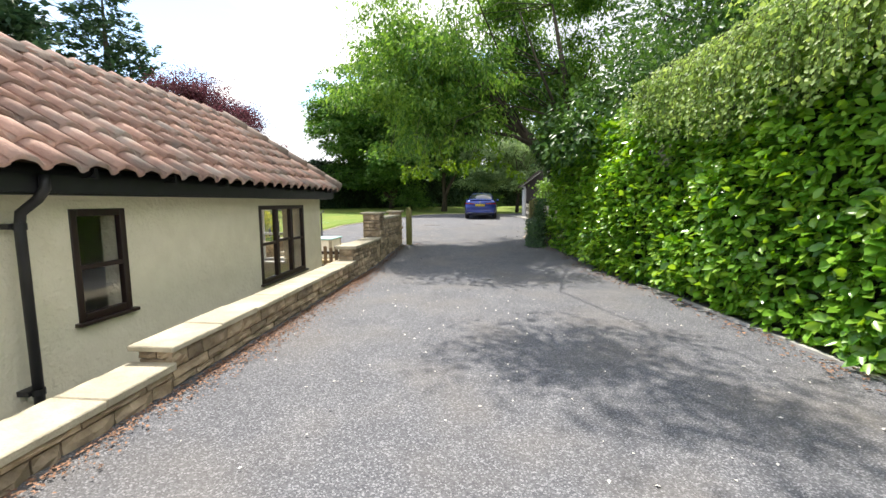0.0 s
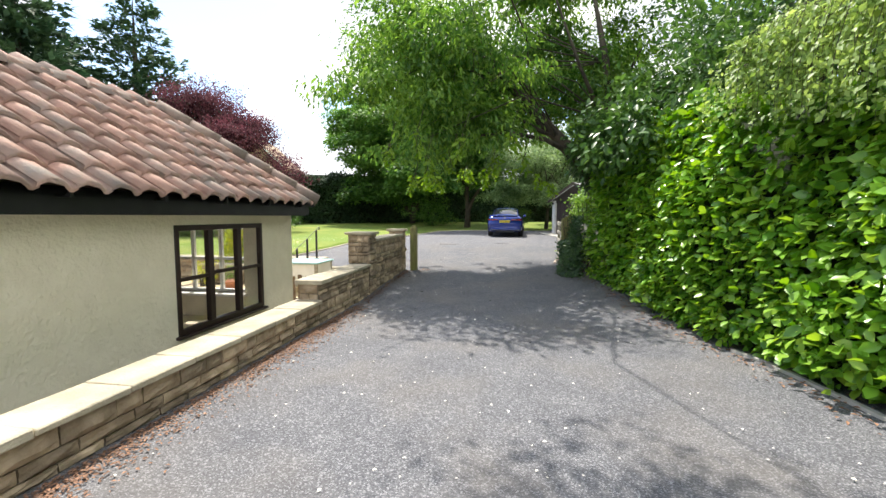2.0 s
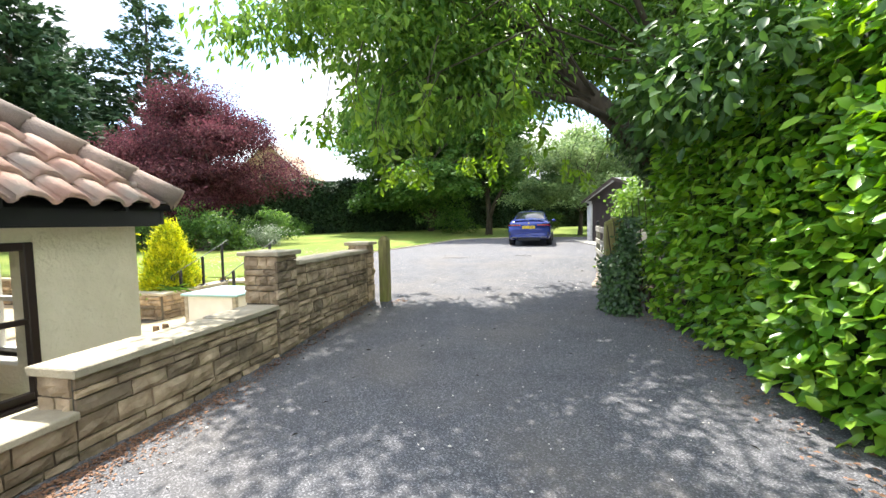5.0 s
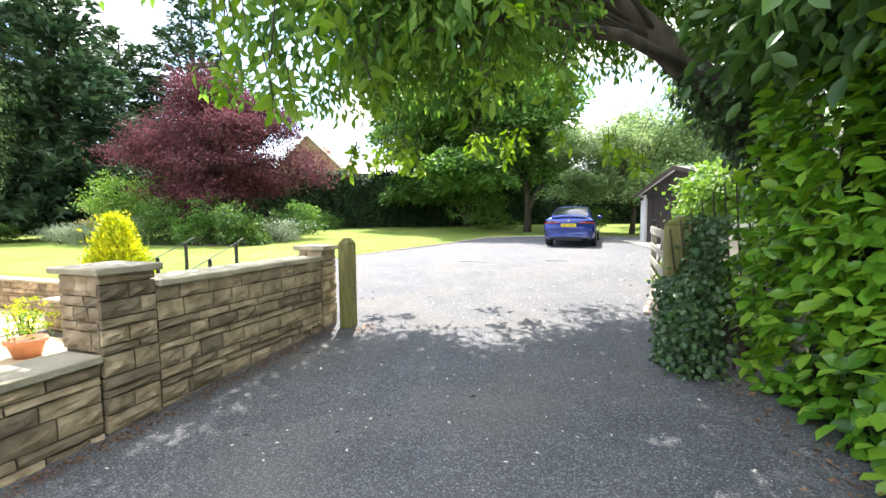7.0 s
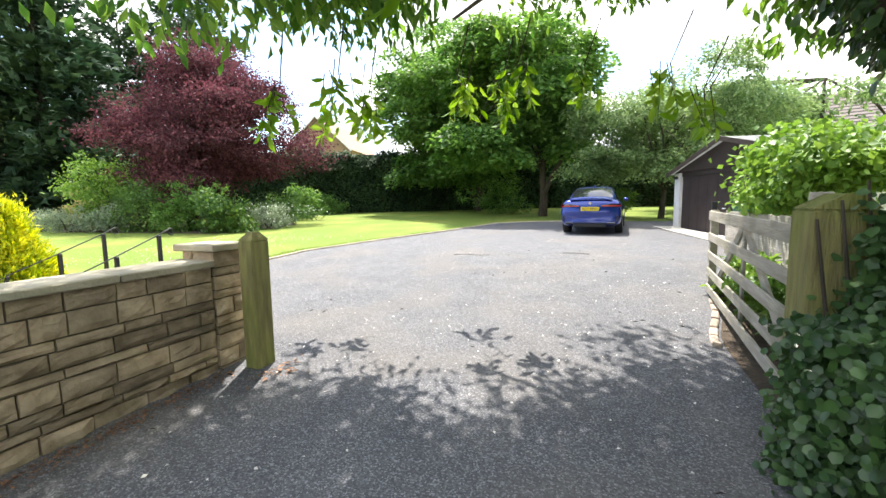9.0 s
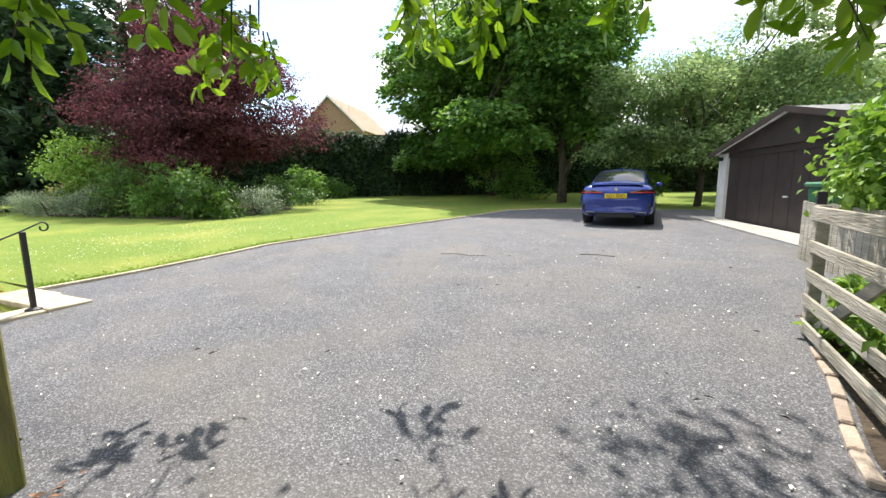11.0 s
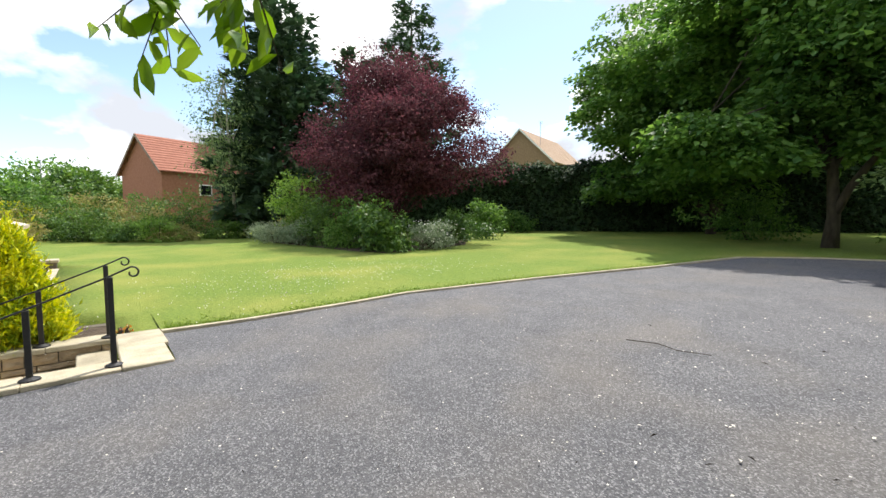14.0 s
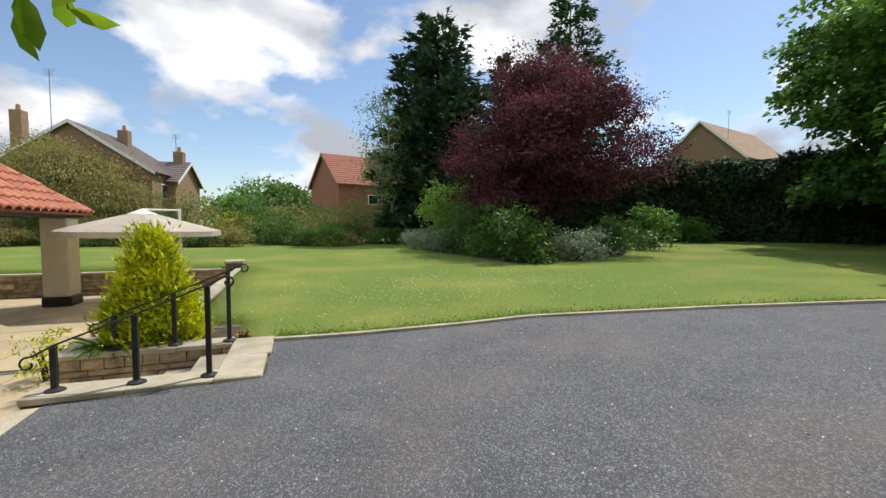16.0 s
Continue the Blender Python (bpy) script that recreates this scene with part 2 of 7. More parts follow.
CANVAS = mat("cream parasol canvas", (0.72, 0.66, 0.58), (0.8, 0.74, 0.66), 6, 0.9)
LITTER = mat("dry brown leaf", (0.13, 0.07, 0.045), (0.30, 0.16, 0.09), 30, 0.8, island=0.5)
PETAL = mat("pale fallen petal", (0.6, 0.57, 0.5), (0.8, 0.77, 0.7), 30, 0.8, island=0.2)
L_LAUREL = leafmat("laurel leaf", (0.07, 0.20, 0.018), (0.21, 0.43, 0.045), 0.25, 0.28, 0.5, 1.6, 0.5)
L_LAURELNEW = leafmat("young laurel leaf", (0.16, 0.34, 0.03), (0.30, 0.48, 0.06), 0.3, 0.3, 0.5, 2.0, 0.5)
L_CHERRY = leafmat("cherry leaf", (0.055, 0.14, 0.026), (0.165, 0.29, 0.055), 0.5, 0.45, 0.6, 0.8)
# brighter, yellower copy of the cherry leaf: sunlight put into the colour
L_CHERRYLIT = leafmat("cherry leaf in sunlit tone", (0.10, 0.21, 0.02), (0.18, 0.30, 0.04), 0.42, 0.4, 0.6, 2.0)
L_BIRCH = leafmat("weeping birch leaf", (0.16, 0.26, 0.06), (0.36, 0.48, 0.14), 0.4, 0.5, 0.5, 1.0)
L_SYC = leafmat("broad sycamore leaf", (0.055, 0.14, 0.03), (0.16, 0.29, 0.07), 0.42, 0.5, 0.5, 0.35)
L_APPLE = leafmat("grey green apple leaf", (0.11, 0.19, 0.075), (0.26, 0.36, 0.15), 0.35, 0.55, 0.5, 0.6)
L_PURPLE = leafmat("purple plum leaf", (0.052, 0.022, 0.028), (0.165, 0.061, 0.070), 0.3, 0.7, 0.6, 0.6, 0.15)
L_CONIFER = leafmat("dark cypress spray", (0.022, 0.055, 0.03), (0.07, 0.125, 0.062), 0.12, 0.7, 0.5, 0.5)
L_HEDGE = leafmat("clipped cypress hedge spray", (0.017, 0.048, 0.020), (0.058, 0.112, 0.042), 0.12, 0.7, 0.5, 0.8)
L_IVY = leafmat("dark ivy leaf", (0.022, 0.06, 0.018), (0.07, 0.14, 0.042), 0.15, 0.35, 0.5, 3.0, 0.5)
L_LIME = leafmat("lime green shrub leaf", (0.10, 0.21, 0.035), (0.22, 0.36, 0.075), 0.3, 0.5, 0.5, 1.0)
L_GREEN = leafmat("mid green shrub leaf", (0.045, 0.11, 0.025), (0.14, 0.25, 0.05), 0.22, 0.5, 0.5, 0.9)
L_GREY = leafmat("grey green shrub leaf", (0.13, 0.19, 0.11), (0.30, 0.36, 0.25), 0.3, 0.6, 0.5, 1.2)
L_GOLD = leafmat("golden conifer spray", (0.20, 0.30, 0.012), (0.68, 0.68, 0.035), 0.3, 0.6, 0.6, 3.0)
L_WHITEFL = leafmat("white flower head", (0.55, 0.55, 0.5), (0.8, 0.8, 0.75), 0.2, 0.6, 0.4, 4.0)
L_OLIVE = leafmat("olive tan shrub leaf", (0.19, 0.19, 0.06), (0.34, 0.32, 0.12), 0.35, 0.5, 0.5, 1.0)
# near-black green: the shade inside the hedges is put into this colour
CORE = mat("dark hedge core with shade painted in", (0.012, 0.02, 0.008), (0.03, 0.045, 0.016), 9, 1.0, bump=1.0, bscale=12)

# ---- mesh helpers ----


def obj(name, bm, material, parent=None, label="", category="", group="", kind="", smooth=False):
    me = bpy.data.meshes.new(name)
    bm.normal_update()
    bm.to_mesh(me)
    bm.free()
    if smooth:
        for f in me.polygons:
            f.use_smooth = True
    for mm in (material if isinstance(material, (list, tuple)) else (material,)):
        me.materials.append(mm)
    ob = new(name, me)
    if parent is not None:
        ob.parent = parent
    return tagged(ob, label, category, group, kind)


def part(name, bm, material, parent, label="", smooth=False):
    return obj(name, bm, material, parent, label, smooth=smooth)


def empty(name, at, label="", category="", group="", kind="", rz=0.0):
    ob = new(name)
    ob.empty_display_size = 0.1
    ob.matrix_basis = pose(*at, 0, 0, rz)
    return tagged(ob, label, category, group, kind)


def box(bm, x0, x1, y0, y1, z0, z1, bevel=0.0, jitter=0.0):
    vs = [bm.verts.new((x, y, z)) for z in (z0, z1) for y in (y0, y1) for x in (x0, x1)]
    fs = [bm.faces.new([vs[i] for i in q]) for q in ((0, 2, 3, 1), (4, 5, 7, 6), (0, 1, 5, 4), (2, 6, 7, 3), (0, 4, 6, 2), (1, 3, 7, 5))]
    if jitter:
        for v in vs:
            v.co += Vector((random.uniform(-1, 1), random.uniform(-1, 1), random.uniform(-1, 1))) * jitter
    if bevel:
        es = {e for f in fs for e in f.edges}
        bmesh.ops.bevel(bm, geom=list(es), offset=bevel, segments=1, profile=0.5, affect="EDGES")
    return bm


def boxbm(*a, bevel=0.0, jitter=0.0):
    return box(bmesh.new(), *a, bevel=bevel, jitter=jitter)


def tube(bm, pts, radii, sides=8, cap=True):
    """A tapered round bar along points."""
    rings = []
    pts = [Vector(p) for p in pts]
    for i, p in enumerate(pts):
        d = (pts[min(i + 1, len(pts) - 1)] - pts[max(i - 1, 0)]).normalized()
        a = d.orthogonal().normalized() if i == 0 else (a - d * a.dot(d)).normalized()
        b = d.cross(a)
        r = radii[i] if isinstance(radii, (list, tuple)) else radii
        rings.append([bm.verts.new(p + (a * math.cos(k * 2 * math.pi / sides) + b * math.sin(k * 2 * math.pi / sides)) * r) for k in range(sides)])
    for r0, r1 in zip(rings, rings[1:]):
        for k in range(sides):
            bm.faces.new((r0[k], r0[(k + 1) % sides], r1[(k + 1) % sides], r1[k]))
    if cap:
        bm.faces.new(rings[0][::-1])
        bm.faces.new(rings[-1])
    return bm


def lathe(bm, prof, at=(0, 0, 0), sides=20):
    """A turned shape: profile of (radius, height)."""
    rings = [[bm.verts.new((at[0] + r * math.cos(k * 2 * math.pi / sides), at[1] + r * math.sin(k * 2 * math.pi / sides), at[2] + z)) for k in range(sides)] for r, z in prof]
    for r0, r1 in zip(rings, rings[1:]):
        for k in range(sides):
            bm.faces.new((r0[k], r0[(k + 1) % sides], r1[(k + 1) % sides], r1[k]))
    bm.faces.new(rings[0][::-1])
    bm.faces.new(rings[-1])
    return bm


def gridmesh(name, xs, ys, zf, material, kind="structure", label="", category="", parent=None):
    """A height field over the lines xs(y) and ys."""
    nx, ny = len(xs(ys[0])), len(ys)
    co = [(x, y, zf(x, y)) for y in ys for x in xs(y)]
    faces = [(j * nx + i, j * nx + i + 1, (j + 1) * nx + i + 1, (j + 1) * nx + i) for j in range(ny - 1) for i in range(nx - 1)]
    me = bpy.data.meshes.new(name)
    me.from_pydata(co, [], faces)
    me.polygons.foreach_set("use_smooth", [True] * len(faces))
    me.materials.append(material)
    return tagged(new(name, me), label, category, "", kind)


FOLDED = (np.array([(0, 0, 0), (0.5, 0.5, 0.12), (1, 0, -0.06), (0.5, -0.5, 0.12)]), ((0, 2, 1), (0, 3, 2)))
BROAD = (np.array([(0, 0, 0), (0.28, 0.42, 0.06), (0.68, 0.45, 0.05), (1, 0, -0.1), (0.68, -0.45, 0.05), (0.28, -0.42, 0.06), (0.5, 0, -0.02)]),
         ((6, 0, 5), (6, 1, 0), (6, 2, 1), (6, 3, 2), (6, 4, 3), (6, 5, 4)))
SPRAY = (np.array([(0, 0, 0), (0.35, 0.5, 0.05), (0.55, 0.14, 0.02), (1, 0, -0.1), (0.55, -0.14, 0.02), (0.35, -0.5, 0.05)]),
         ((0, 2, 1), (0, 4, 2), (2, 4, 3), (0, 5, 4)))


def leaves(name, pos, axis, nrm, length, width, shape, material, parent=None, label="", kind="stuff", category="", rng=None):
    """One mesh of many single leaves, each with its own place, direction, face and size."""
    tv, tf = shape
    n, k = len(pos), len(tv)
    ax = axis / np.maximum(np.linalg.norm(axis, axis=1, keepdims=True), 1e-6)
    nr = nrm - ax * (nrm * ax).sum(1, keepdims=True)
    nr = nr / np.maximum(np.linalg.norm(nr, axis=1, keepdims=True), 1e-6)
    sd = np.cross(nr, ax)
    L = np.broadcast_to(length, (n,)).reshape(n, 1, 1)
    W = L * width
    v = pos[:, None, :] + ax[:, None, :] * (tv[None, :, 0:1] * L) + sd[:, None, :] * (tv[None, :, 1:2] * W) + nr[:, None, :] * (tv[None, :, 2:3] * L)
    f = (np.array(tf)[None] + (np.arange(n) * k)[:, None, None]).reshape(-1)
    me = bpy.data.meshes.new(name)
    me.vertices.add(n * k)
    me.vertices.foreach_set("co", v.reshape(-1).astype(np.float32))
    nf = n * len(tf)
    me.loops.add(nf * 3)
    me.loops.foreach_set("vertex_index", f.astype(np.int32))
    me.polygons.add(nf)
    me.polygons.foreach_set("loop_start", np.arange(0, nf * 3, 3, dtype=np.int32))
    me.polygons.foreach_set("use_smooth", np.ones(nf, dtype=bool))
    me.update(calc_edges=True)
    me.materials.append(material)
    ob = new(name, me)
    if parent is not None:
        ob.parent = parent
    return tagged(ob, label, category, "", kind)


def lump(d, seed):
    """An uneven outline: a factor by direction."""
    s = np.sin(d @ np.array([3.1, 1.7, 2.3]) + seed) + np.sin(d @ np.array([-2.2, 4.1, 1.1]) * 1.4 + seed * 2.1) + 0.6 * np.sin(d @ np.array([5.3, -3.9, 6.1]) + seed * 0.7)
    return 1 + 0.11 * s


def lobes(centre, radii, n, seed, size=0.42):
    """An uneven crown: smaller lobes strewn over and inside one ellipsoid."""
    r = np.random.default_rng(seed)
    out = []
    for k in range(n):
        d = r.normal(size=3)
        d /= np.linalg.norm(d)
        q = 0.35 + 0.5 * r.random()
        f = size * (0.65 + 0.6 * r.random())
        out.append((tuple(np.array(centre) + d * q * np.array(radii)), (radii[0] * f, radii[1] * f, radii[2] * f * 0.72)))
    return out


def crown_points(rng, blobs, clusters, per, sigma, hollow=0.5, seed=0.0):
    """Leaf places in clumps through several ellipsoids (centre, radii), denser towards the outside."""
    vol = np.array([b[1][0] * b[1][1] * b[1][2] for b in blobs]) ** (2 / 3)
    pick = rng.choice(len(blobs), clusters, p=vol / vol.sum())
    d = rng.normal(size=(clusters, 3))
    d /= np.linalg.norm(d, axis=1, keepdims=True)
    r = (hollow + (1 - hollow) * rng.random(clusters) ** 0.6) * lump(d, seed)
    c = np.array([b[0] for b in blobs])[pick] + d * r[:, None] * np.array([b[1] for b in blobs])[pick]
    p = np.repeat(c, per, 0) + rng.normal(size=(clusters * per, 3)) * np.array([1.15, 1.15, 0.6]) * sigma * np.repeat(0.6 + 0.8 * rng.random(clusters), per)[:, None]
    out = np.repeat(d, per, 0)
    return p, out, c


def crown(name, blobs, clusters, per, sigma, length, width, shape, material, parent, seed, droop=0.3, hollow=0.5, zmin=None, label=""):
    rng = np.random.default_rng(seed)
    p, out, c = crown_points(rng, blobs, clusters, per, sigma, hollow, seed)
    if zmin is not None:
        keep = p[:, 2] > zmin(p)
        p, out = p[keep], out[keep]
    n = len(p)
    axis = out * 0.7 + rng.normal(size=(n, 3)) * 0.6 + np.array([0, 0, -droop])
    nrm = out * 0.5 + rng.normal(size=(n, 3)) * 0.5 + np.array([0, 0, 0.7])
    ln = length * (0.65 + 0.7 * rng.random(n))
    return leaves(name, p, axis, nrm, ln, width, shape, material, parent, label), c


def boughs(name, blobs, n, per, rb, length, width, shape, material, parent, seed, droop=0.35, thick=0.16, low=-0.55, label=""):
    """A crown of layered leafy boughs: flat drooping sprays set over the outside of several ellipsoids (centre, radii)."""
    rng = np.random.default_rng(seed)
    area = np.array([(b[1][0] * b[1][1] * b[1][2]) ** (2 / 3) for b in blobs])
    pick = rng.choice(len(blobs), n, p=area / area.sum())
    d = rng.normal(size=(n * 3, 3))
    d /= np.linalg.norm(d, axis=1, keepdims=True)
    d = d[d[:, 2] > low][:n]
    q = (0.55 + 0.47 * rng.random(len(d)) ** 0.5) * lump(d, seed)
    c = np.array([b[0] for b in blobs])[pick[:len(d)]] + d * q[:, None] * np.array([b[1] for b in blobs])[pick[:len(d)]]
    m = len(c) * per
    out = np.repeat(d, per, 0)
    flat = out * np.array([1, 1, 0])
    size = np.repeat(rb * (0.5 + 0.8 * rng.random(len(c))), per)
    a, r = rng.random(m) * 2 * np.pi, np.sqrt(rng.random(m)) * size
    off = np.stack([np.cos(a) * r, np.sin(a) * r * 0.8, np.zeros(m)], 1)
    fall = (off * flat).sum(1)
    off[:, 2] = -droop * np.abs(fall) - 0.25 * r ** 2 / rb + thick * rng.normal(size=m)
    p = np.repeat(c, per, 0) + off
    axis = flat * 0.7 + off * np.array([0.8, 0.8, 0]) / rb + 0.45 * rng.normal(size=(m, 3)) + np.array([0, 0, -droop])
    nrm = out * 0.35 + 0.35 * rng.normal(size=(m, 3)) + np.array([0, 0, 0.8])
    return leaves(name, p, axis, nrm, length * (0.65 + 0.7 * rng.random(m)), width, shape, material, parent, label), c


def limbs(bm, base, blobs_c, r0, rng, n=9, start=0.35, sag=0.0):
    """Branches from points of a trunk line to clump centres."""
    for c in blobs_c[:n]:
        k = rng.integers(max(1, int(len(base) * start)), len(base))
        a = Vector(base[k])
        b = Vector(c)
        mid = a.lerp(b, 0.5) + Vector((rng.normal() * 0.15, rng.normal() * 0.15, 0.25 * (b - a).length * (0.5 + sag)))
        r = r0 * (1 - 0.6 * k / len(base))
        tube(bm, [a, a.lerp(mid, 0.5), mid, mid.lerp(b, 0.6), b], [r, r * 0.8, r * 0.6, r * 0.4, r * 0.15], 6)


def tree(name, base, blobs, clusters, per, sigma, length, width, shape, material, seed, trunk, r0, label, category="tree", droop=0.3, hollow=0.5, nl=10, zmin=None, bark=None, layered=0.0, thick=0.16, low=-0.55):
    rng = np.random.default_rng(seed + 500)
    t = empty(name, base, label, category)
    rel = [(tuple(np.array(c) - np.array(base)), r) for c, r in blobs]
    if layered:
        _, c = boughs("crown", rel, clusters, per, layered, length, width, shape, material, t, seed, droop, thick, low)
    else:
        _, c = crown("crown", rel, clusters, per, sigma, length, width, shape, material, t, seed, droop, hollow, zmin)
    bm = bmesh.new()
    line = [Vector(p) for p in trunk]
    tube(bm, line, [r0 * (1.25 if i == 0 else 1 - 0.75 * i / (len(line) - 1)) for i in range(len(line))], 10)
    part("trunk", bm, bark or BARK, t, smooth=True)
    bm = bmesh.new()
    limbs(bm, line, list(c), r0 * 0.5, rng, nl)
    tagged(part("branchwork", bm, bark or BARK, t, smooth=True), kind="stuff")
    return t


def shrub(name, at, r, clusters, per, length, material, seed, label, width=0.5, shape=FOLDED, droop=0.1, sigma=None, category="shrub", group="", cone=False):
    """A bush: stems and a full crown down to the ground."""
    t = empty(name, at, label, category, group)
    rng = np.random.default_rng(seed)
    sg = sigma or 0.10 * max(r)
    blobs = (lobes((0, 0, r[2] * 0.95), (r[0] * 1.1, r[1] * 1.1, r[2] * 1.05), 9, seed, 0.5) + [((0, 0, r[2] * 0.6), (r[0] * 0.8, r[1] * 0.8, r[2] * 0.6))]) if not cone else [((0, 0, r[2] * (0.25 + 1.5 * k / 6)), (r[0] * (1 - 0.13 * k), r[1] * (1 - 0.13 * k), r[2] * 0.3)) for k in range(7)]
    crown("foliage", blobs, clusters, per, sg, length, width, shape, material, t, seed, droop, 0.55, lambda p: np.full(len(p), 0.0))
    bm = bmesh.new()
    for k in range(5):
        a = rng.random() * 6.28
        tube(bm, [(0.05 * math.cos(a), 0.05 * math.sin(a), -0.03), (r[0] * 0.25 * math.cos(a), r[1] * 0.25 * math.sin(a), r[2] * 0.7), (r[0] * 0.45 * math.cos(a), r[1] * 0.45 * math.sin(a), r[2] * 1.3)], [0.03, 0.02, 0.006], 5)
    tagged(part("stems", bm, BARK, t), kind="stuff")
    return t


# ---- ground ----
KY = [-30, 8, 11, 13, 14, 16.2, 22, 30, 40, 80]
KZ = [-0.08, -0.08, 0.08, 0.135, 0.18, 0.34, 0.40, 0.60, 0.85, 1.0]


def ground_z(x, y):
    z = float(np.interp(y, KY, KZ))
    if x < -6.0:
        k = min(1.0, (-6.0 - x) / 6.0)
        z = z * (1 - k) + max(z, 0.30) * k
    return z


PATIO_Z = -0.35


def in_patio(x, y):
    return (-14.3 < x < -2.28 and -12 < y < 11.45) or (-14.3 < x < -7.3 and 11.45 <= y < 11.9) or (-7.3 <= x < -4.95 and 11.45 <= y < 12.64)


def frange(a, b, n):
    return [a + (b - a) * i / n for i in range(n + 1)]


gx = sorted(set([-400, -200, -100, -70] + frange(-50, -14.31, 18) + [-14.29, -12, -10, -8, -7.31, -7.29, -6.25, -4.96, -4.94, -4, -2.29, -2.27, -1, 1, 3, 6, 10, 16, 25, 40, 70, 120, 250, 400]))
gy = sorted(set([-400, -200, -100, -50, -25, -12.01, -11.99, -8, -4, 0, 4, 8, 10, 11.44, 11.46, 11.89, 11.91, 12.63, 12.65] + frange(13.0, 48, 36) + [55, 65, 80, 110, 160, 250, 400]))
gridmesh("ground", lambda y: gx, gy, lambda x, y: PATIO_Z - 0.05 if in_patio(x, y) else ground_z(x, y) - (0.04 if x > -6.0 and y < 27 else 0.0),
         LAWN, label="mown green lawn running to the hedges", category="lawn")
# asphalt drive and parking court
EDGE_Y = [-30, 11.45, 11.46, 13.08, 13.1, 15.4, 16.7, 19, 21.5, 25.6, 26.6, 27.2]
EDGE_X = [-2.15, -2.15, -4.84, -4.84, -6.05, -5.52, -5.33, -5.0, -4.5, -3.5, -2.2, 0.5]


def asphalt_x(y):
    a = float(np.interp(y, EDGE_Y, EDGE_X))
    return [a + (4.6 - a) * i / 14 for i in range(15)]


ay = sorted(set([-30, -20, -12] + frange(-8, 11.4, 24) + [11.45, 11.46, 12, 12.5, 13.08, 13.1] + frange(13.6, 27.2, 26)))
gridmesh("road", asphalt_x, ay, lambda x, y: ground_z(x, y) + 0.012 * math.sin(x * 0.9 + y * 0.4) * 0.6, ASPHALT, label="worn grey asphalt drive with pale chips", category="driveway")

# ---- house wing ----
HX, EAVE_X, RIDGE_X = -3.2, -2.79, -4.54


def holed_wall(name, x0, x1, y0, y1, z0, z1, holes, material, label):
    """A wall along y with openings (ya, yb, za, zb) through it."""
    bm = bmesh.new()
    cuts = sorted(holes)
    y = y0
    for ya, yb, za, zb in cuts:
        box(bm, x0, x1, y, ya, z0, z1)
        box(bm, x0, x1, ya, yb, z0, za)
        box(bm, x0, x1, ya, yb, zb, z1)
        y = yb
    box(bm, x0, x1, y, y1, z0, z1)
    bmesh.ops.remove_doubles(bm, verts=bm.verts, dist=0.0005)
    return obj(name, bm, material, label=label, category="wall", kind="structure")


WIN1, WIN2 = (5.46, 7.15, 0.0, 1.27), (2.34, 2.91, 0.27, 1.27)
holed_wall("wall_east", HX - 0.26, HX, -7.0, 8.04, -0.6, 1.42, [WIN2, WIN1], RENDER, "cream roughcast rendered bungalow wall")
WIN3 = (4.9, 7.3, 0.05, 1.25)
holed_wall("wall_west", -6.04, -5.8, -7.0, 8.04, -0.6, 1.42, [WIN3], RENDER, "cream rendered wall with a wide window")
NWX0, NWX1, NWZ0, NWZ1 = -5.55, -3.95, 0.05, 1.2
bm = bmesh.new()
for a in ((-5.8, NWX0, -0.6, 1.42), (NWX1, HX - 0.26, -0.6, 1.42), (NWX0, NWX1, -0.6, NWZ0), (NWX0, NWX1, NWZ1, 1.42)):
    box(bm, a[0], a[1], 7.8, 8.037, a[2], a[3])
bmesh.ops.remove_doubles(bm, verts=bm.verts, dist=0.0005)
obj("wall_north", bm, RENDER, label="cream roughcast rendered end wall with a garden window", category="wall", kind="structure")
nw = empty("window_4", (NWX0, 7.95, NWZ0), "white framed garden window at the end of the room", "window", kind="structure")
for a in ((0, 0.05, 0, 1.15), (0.50, 0.56, 0, 1.15), (1.04, 1.10, 0, 1.15), (1.55, 1.6, 0, 1.15)):
    part("frame_upright", boxbm(a[0], a[1], -0.03, 0.03, a[2], a[3], bevel=0.004), WHITE, nw)
for z in (0.0, 0.56, 1.10):
    for a, b in ((0.05, 0.50), (0.56, 1.04), (1.10, 1.55)):
        part("frame_rail", boxbm(a, b, -0.03, 0.03, z, z + 0.05, bevel=0.004), WHITE, nw)
for a, b in ((0.05, 0.50), (0.56, 1.04), (1.10, 1.55)):
    g = part("pane", boxbm(a, b, -0.003, 0.003, 0.05, 1.10), GLASS, nw, "clear window glass")
    g.visible_shadow = False
part("window_sill", boxbm(-0.05, 1.65, -0.28, -0.03, -0.04, 0.0, bevel=0.006), WHITE, nw)
obj("wall_south", boxbm(-5.8, HX - 0.26, -6.997, -6.75, -0.6, 1.42), RENDER, label="cream rendered end wall", category="wall", kind="structure")
obj("wall_inner", boxbm(-5.8, HX - 0.26, 3.9, 4.0, -0.36, 1.40), INWALL, label="plain cream plastered room wall", category="wall", kind="structure")
obj("floor", boxbm(-5.8, HX - 0.26, -6.75, 7.8, -0.42, -0.36), CARPET, label="beige carpeted room floor", category="floor", kind="structure")
obj("ceiling", boxbm(-5.8, HX - 0.26, -6.75, 7.8, 1.40, 1.44), INWALL, label="plain white room ceiling", category="ceiling", kind="structure")


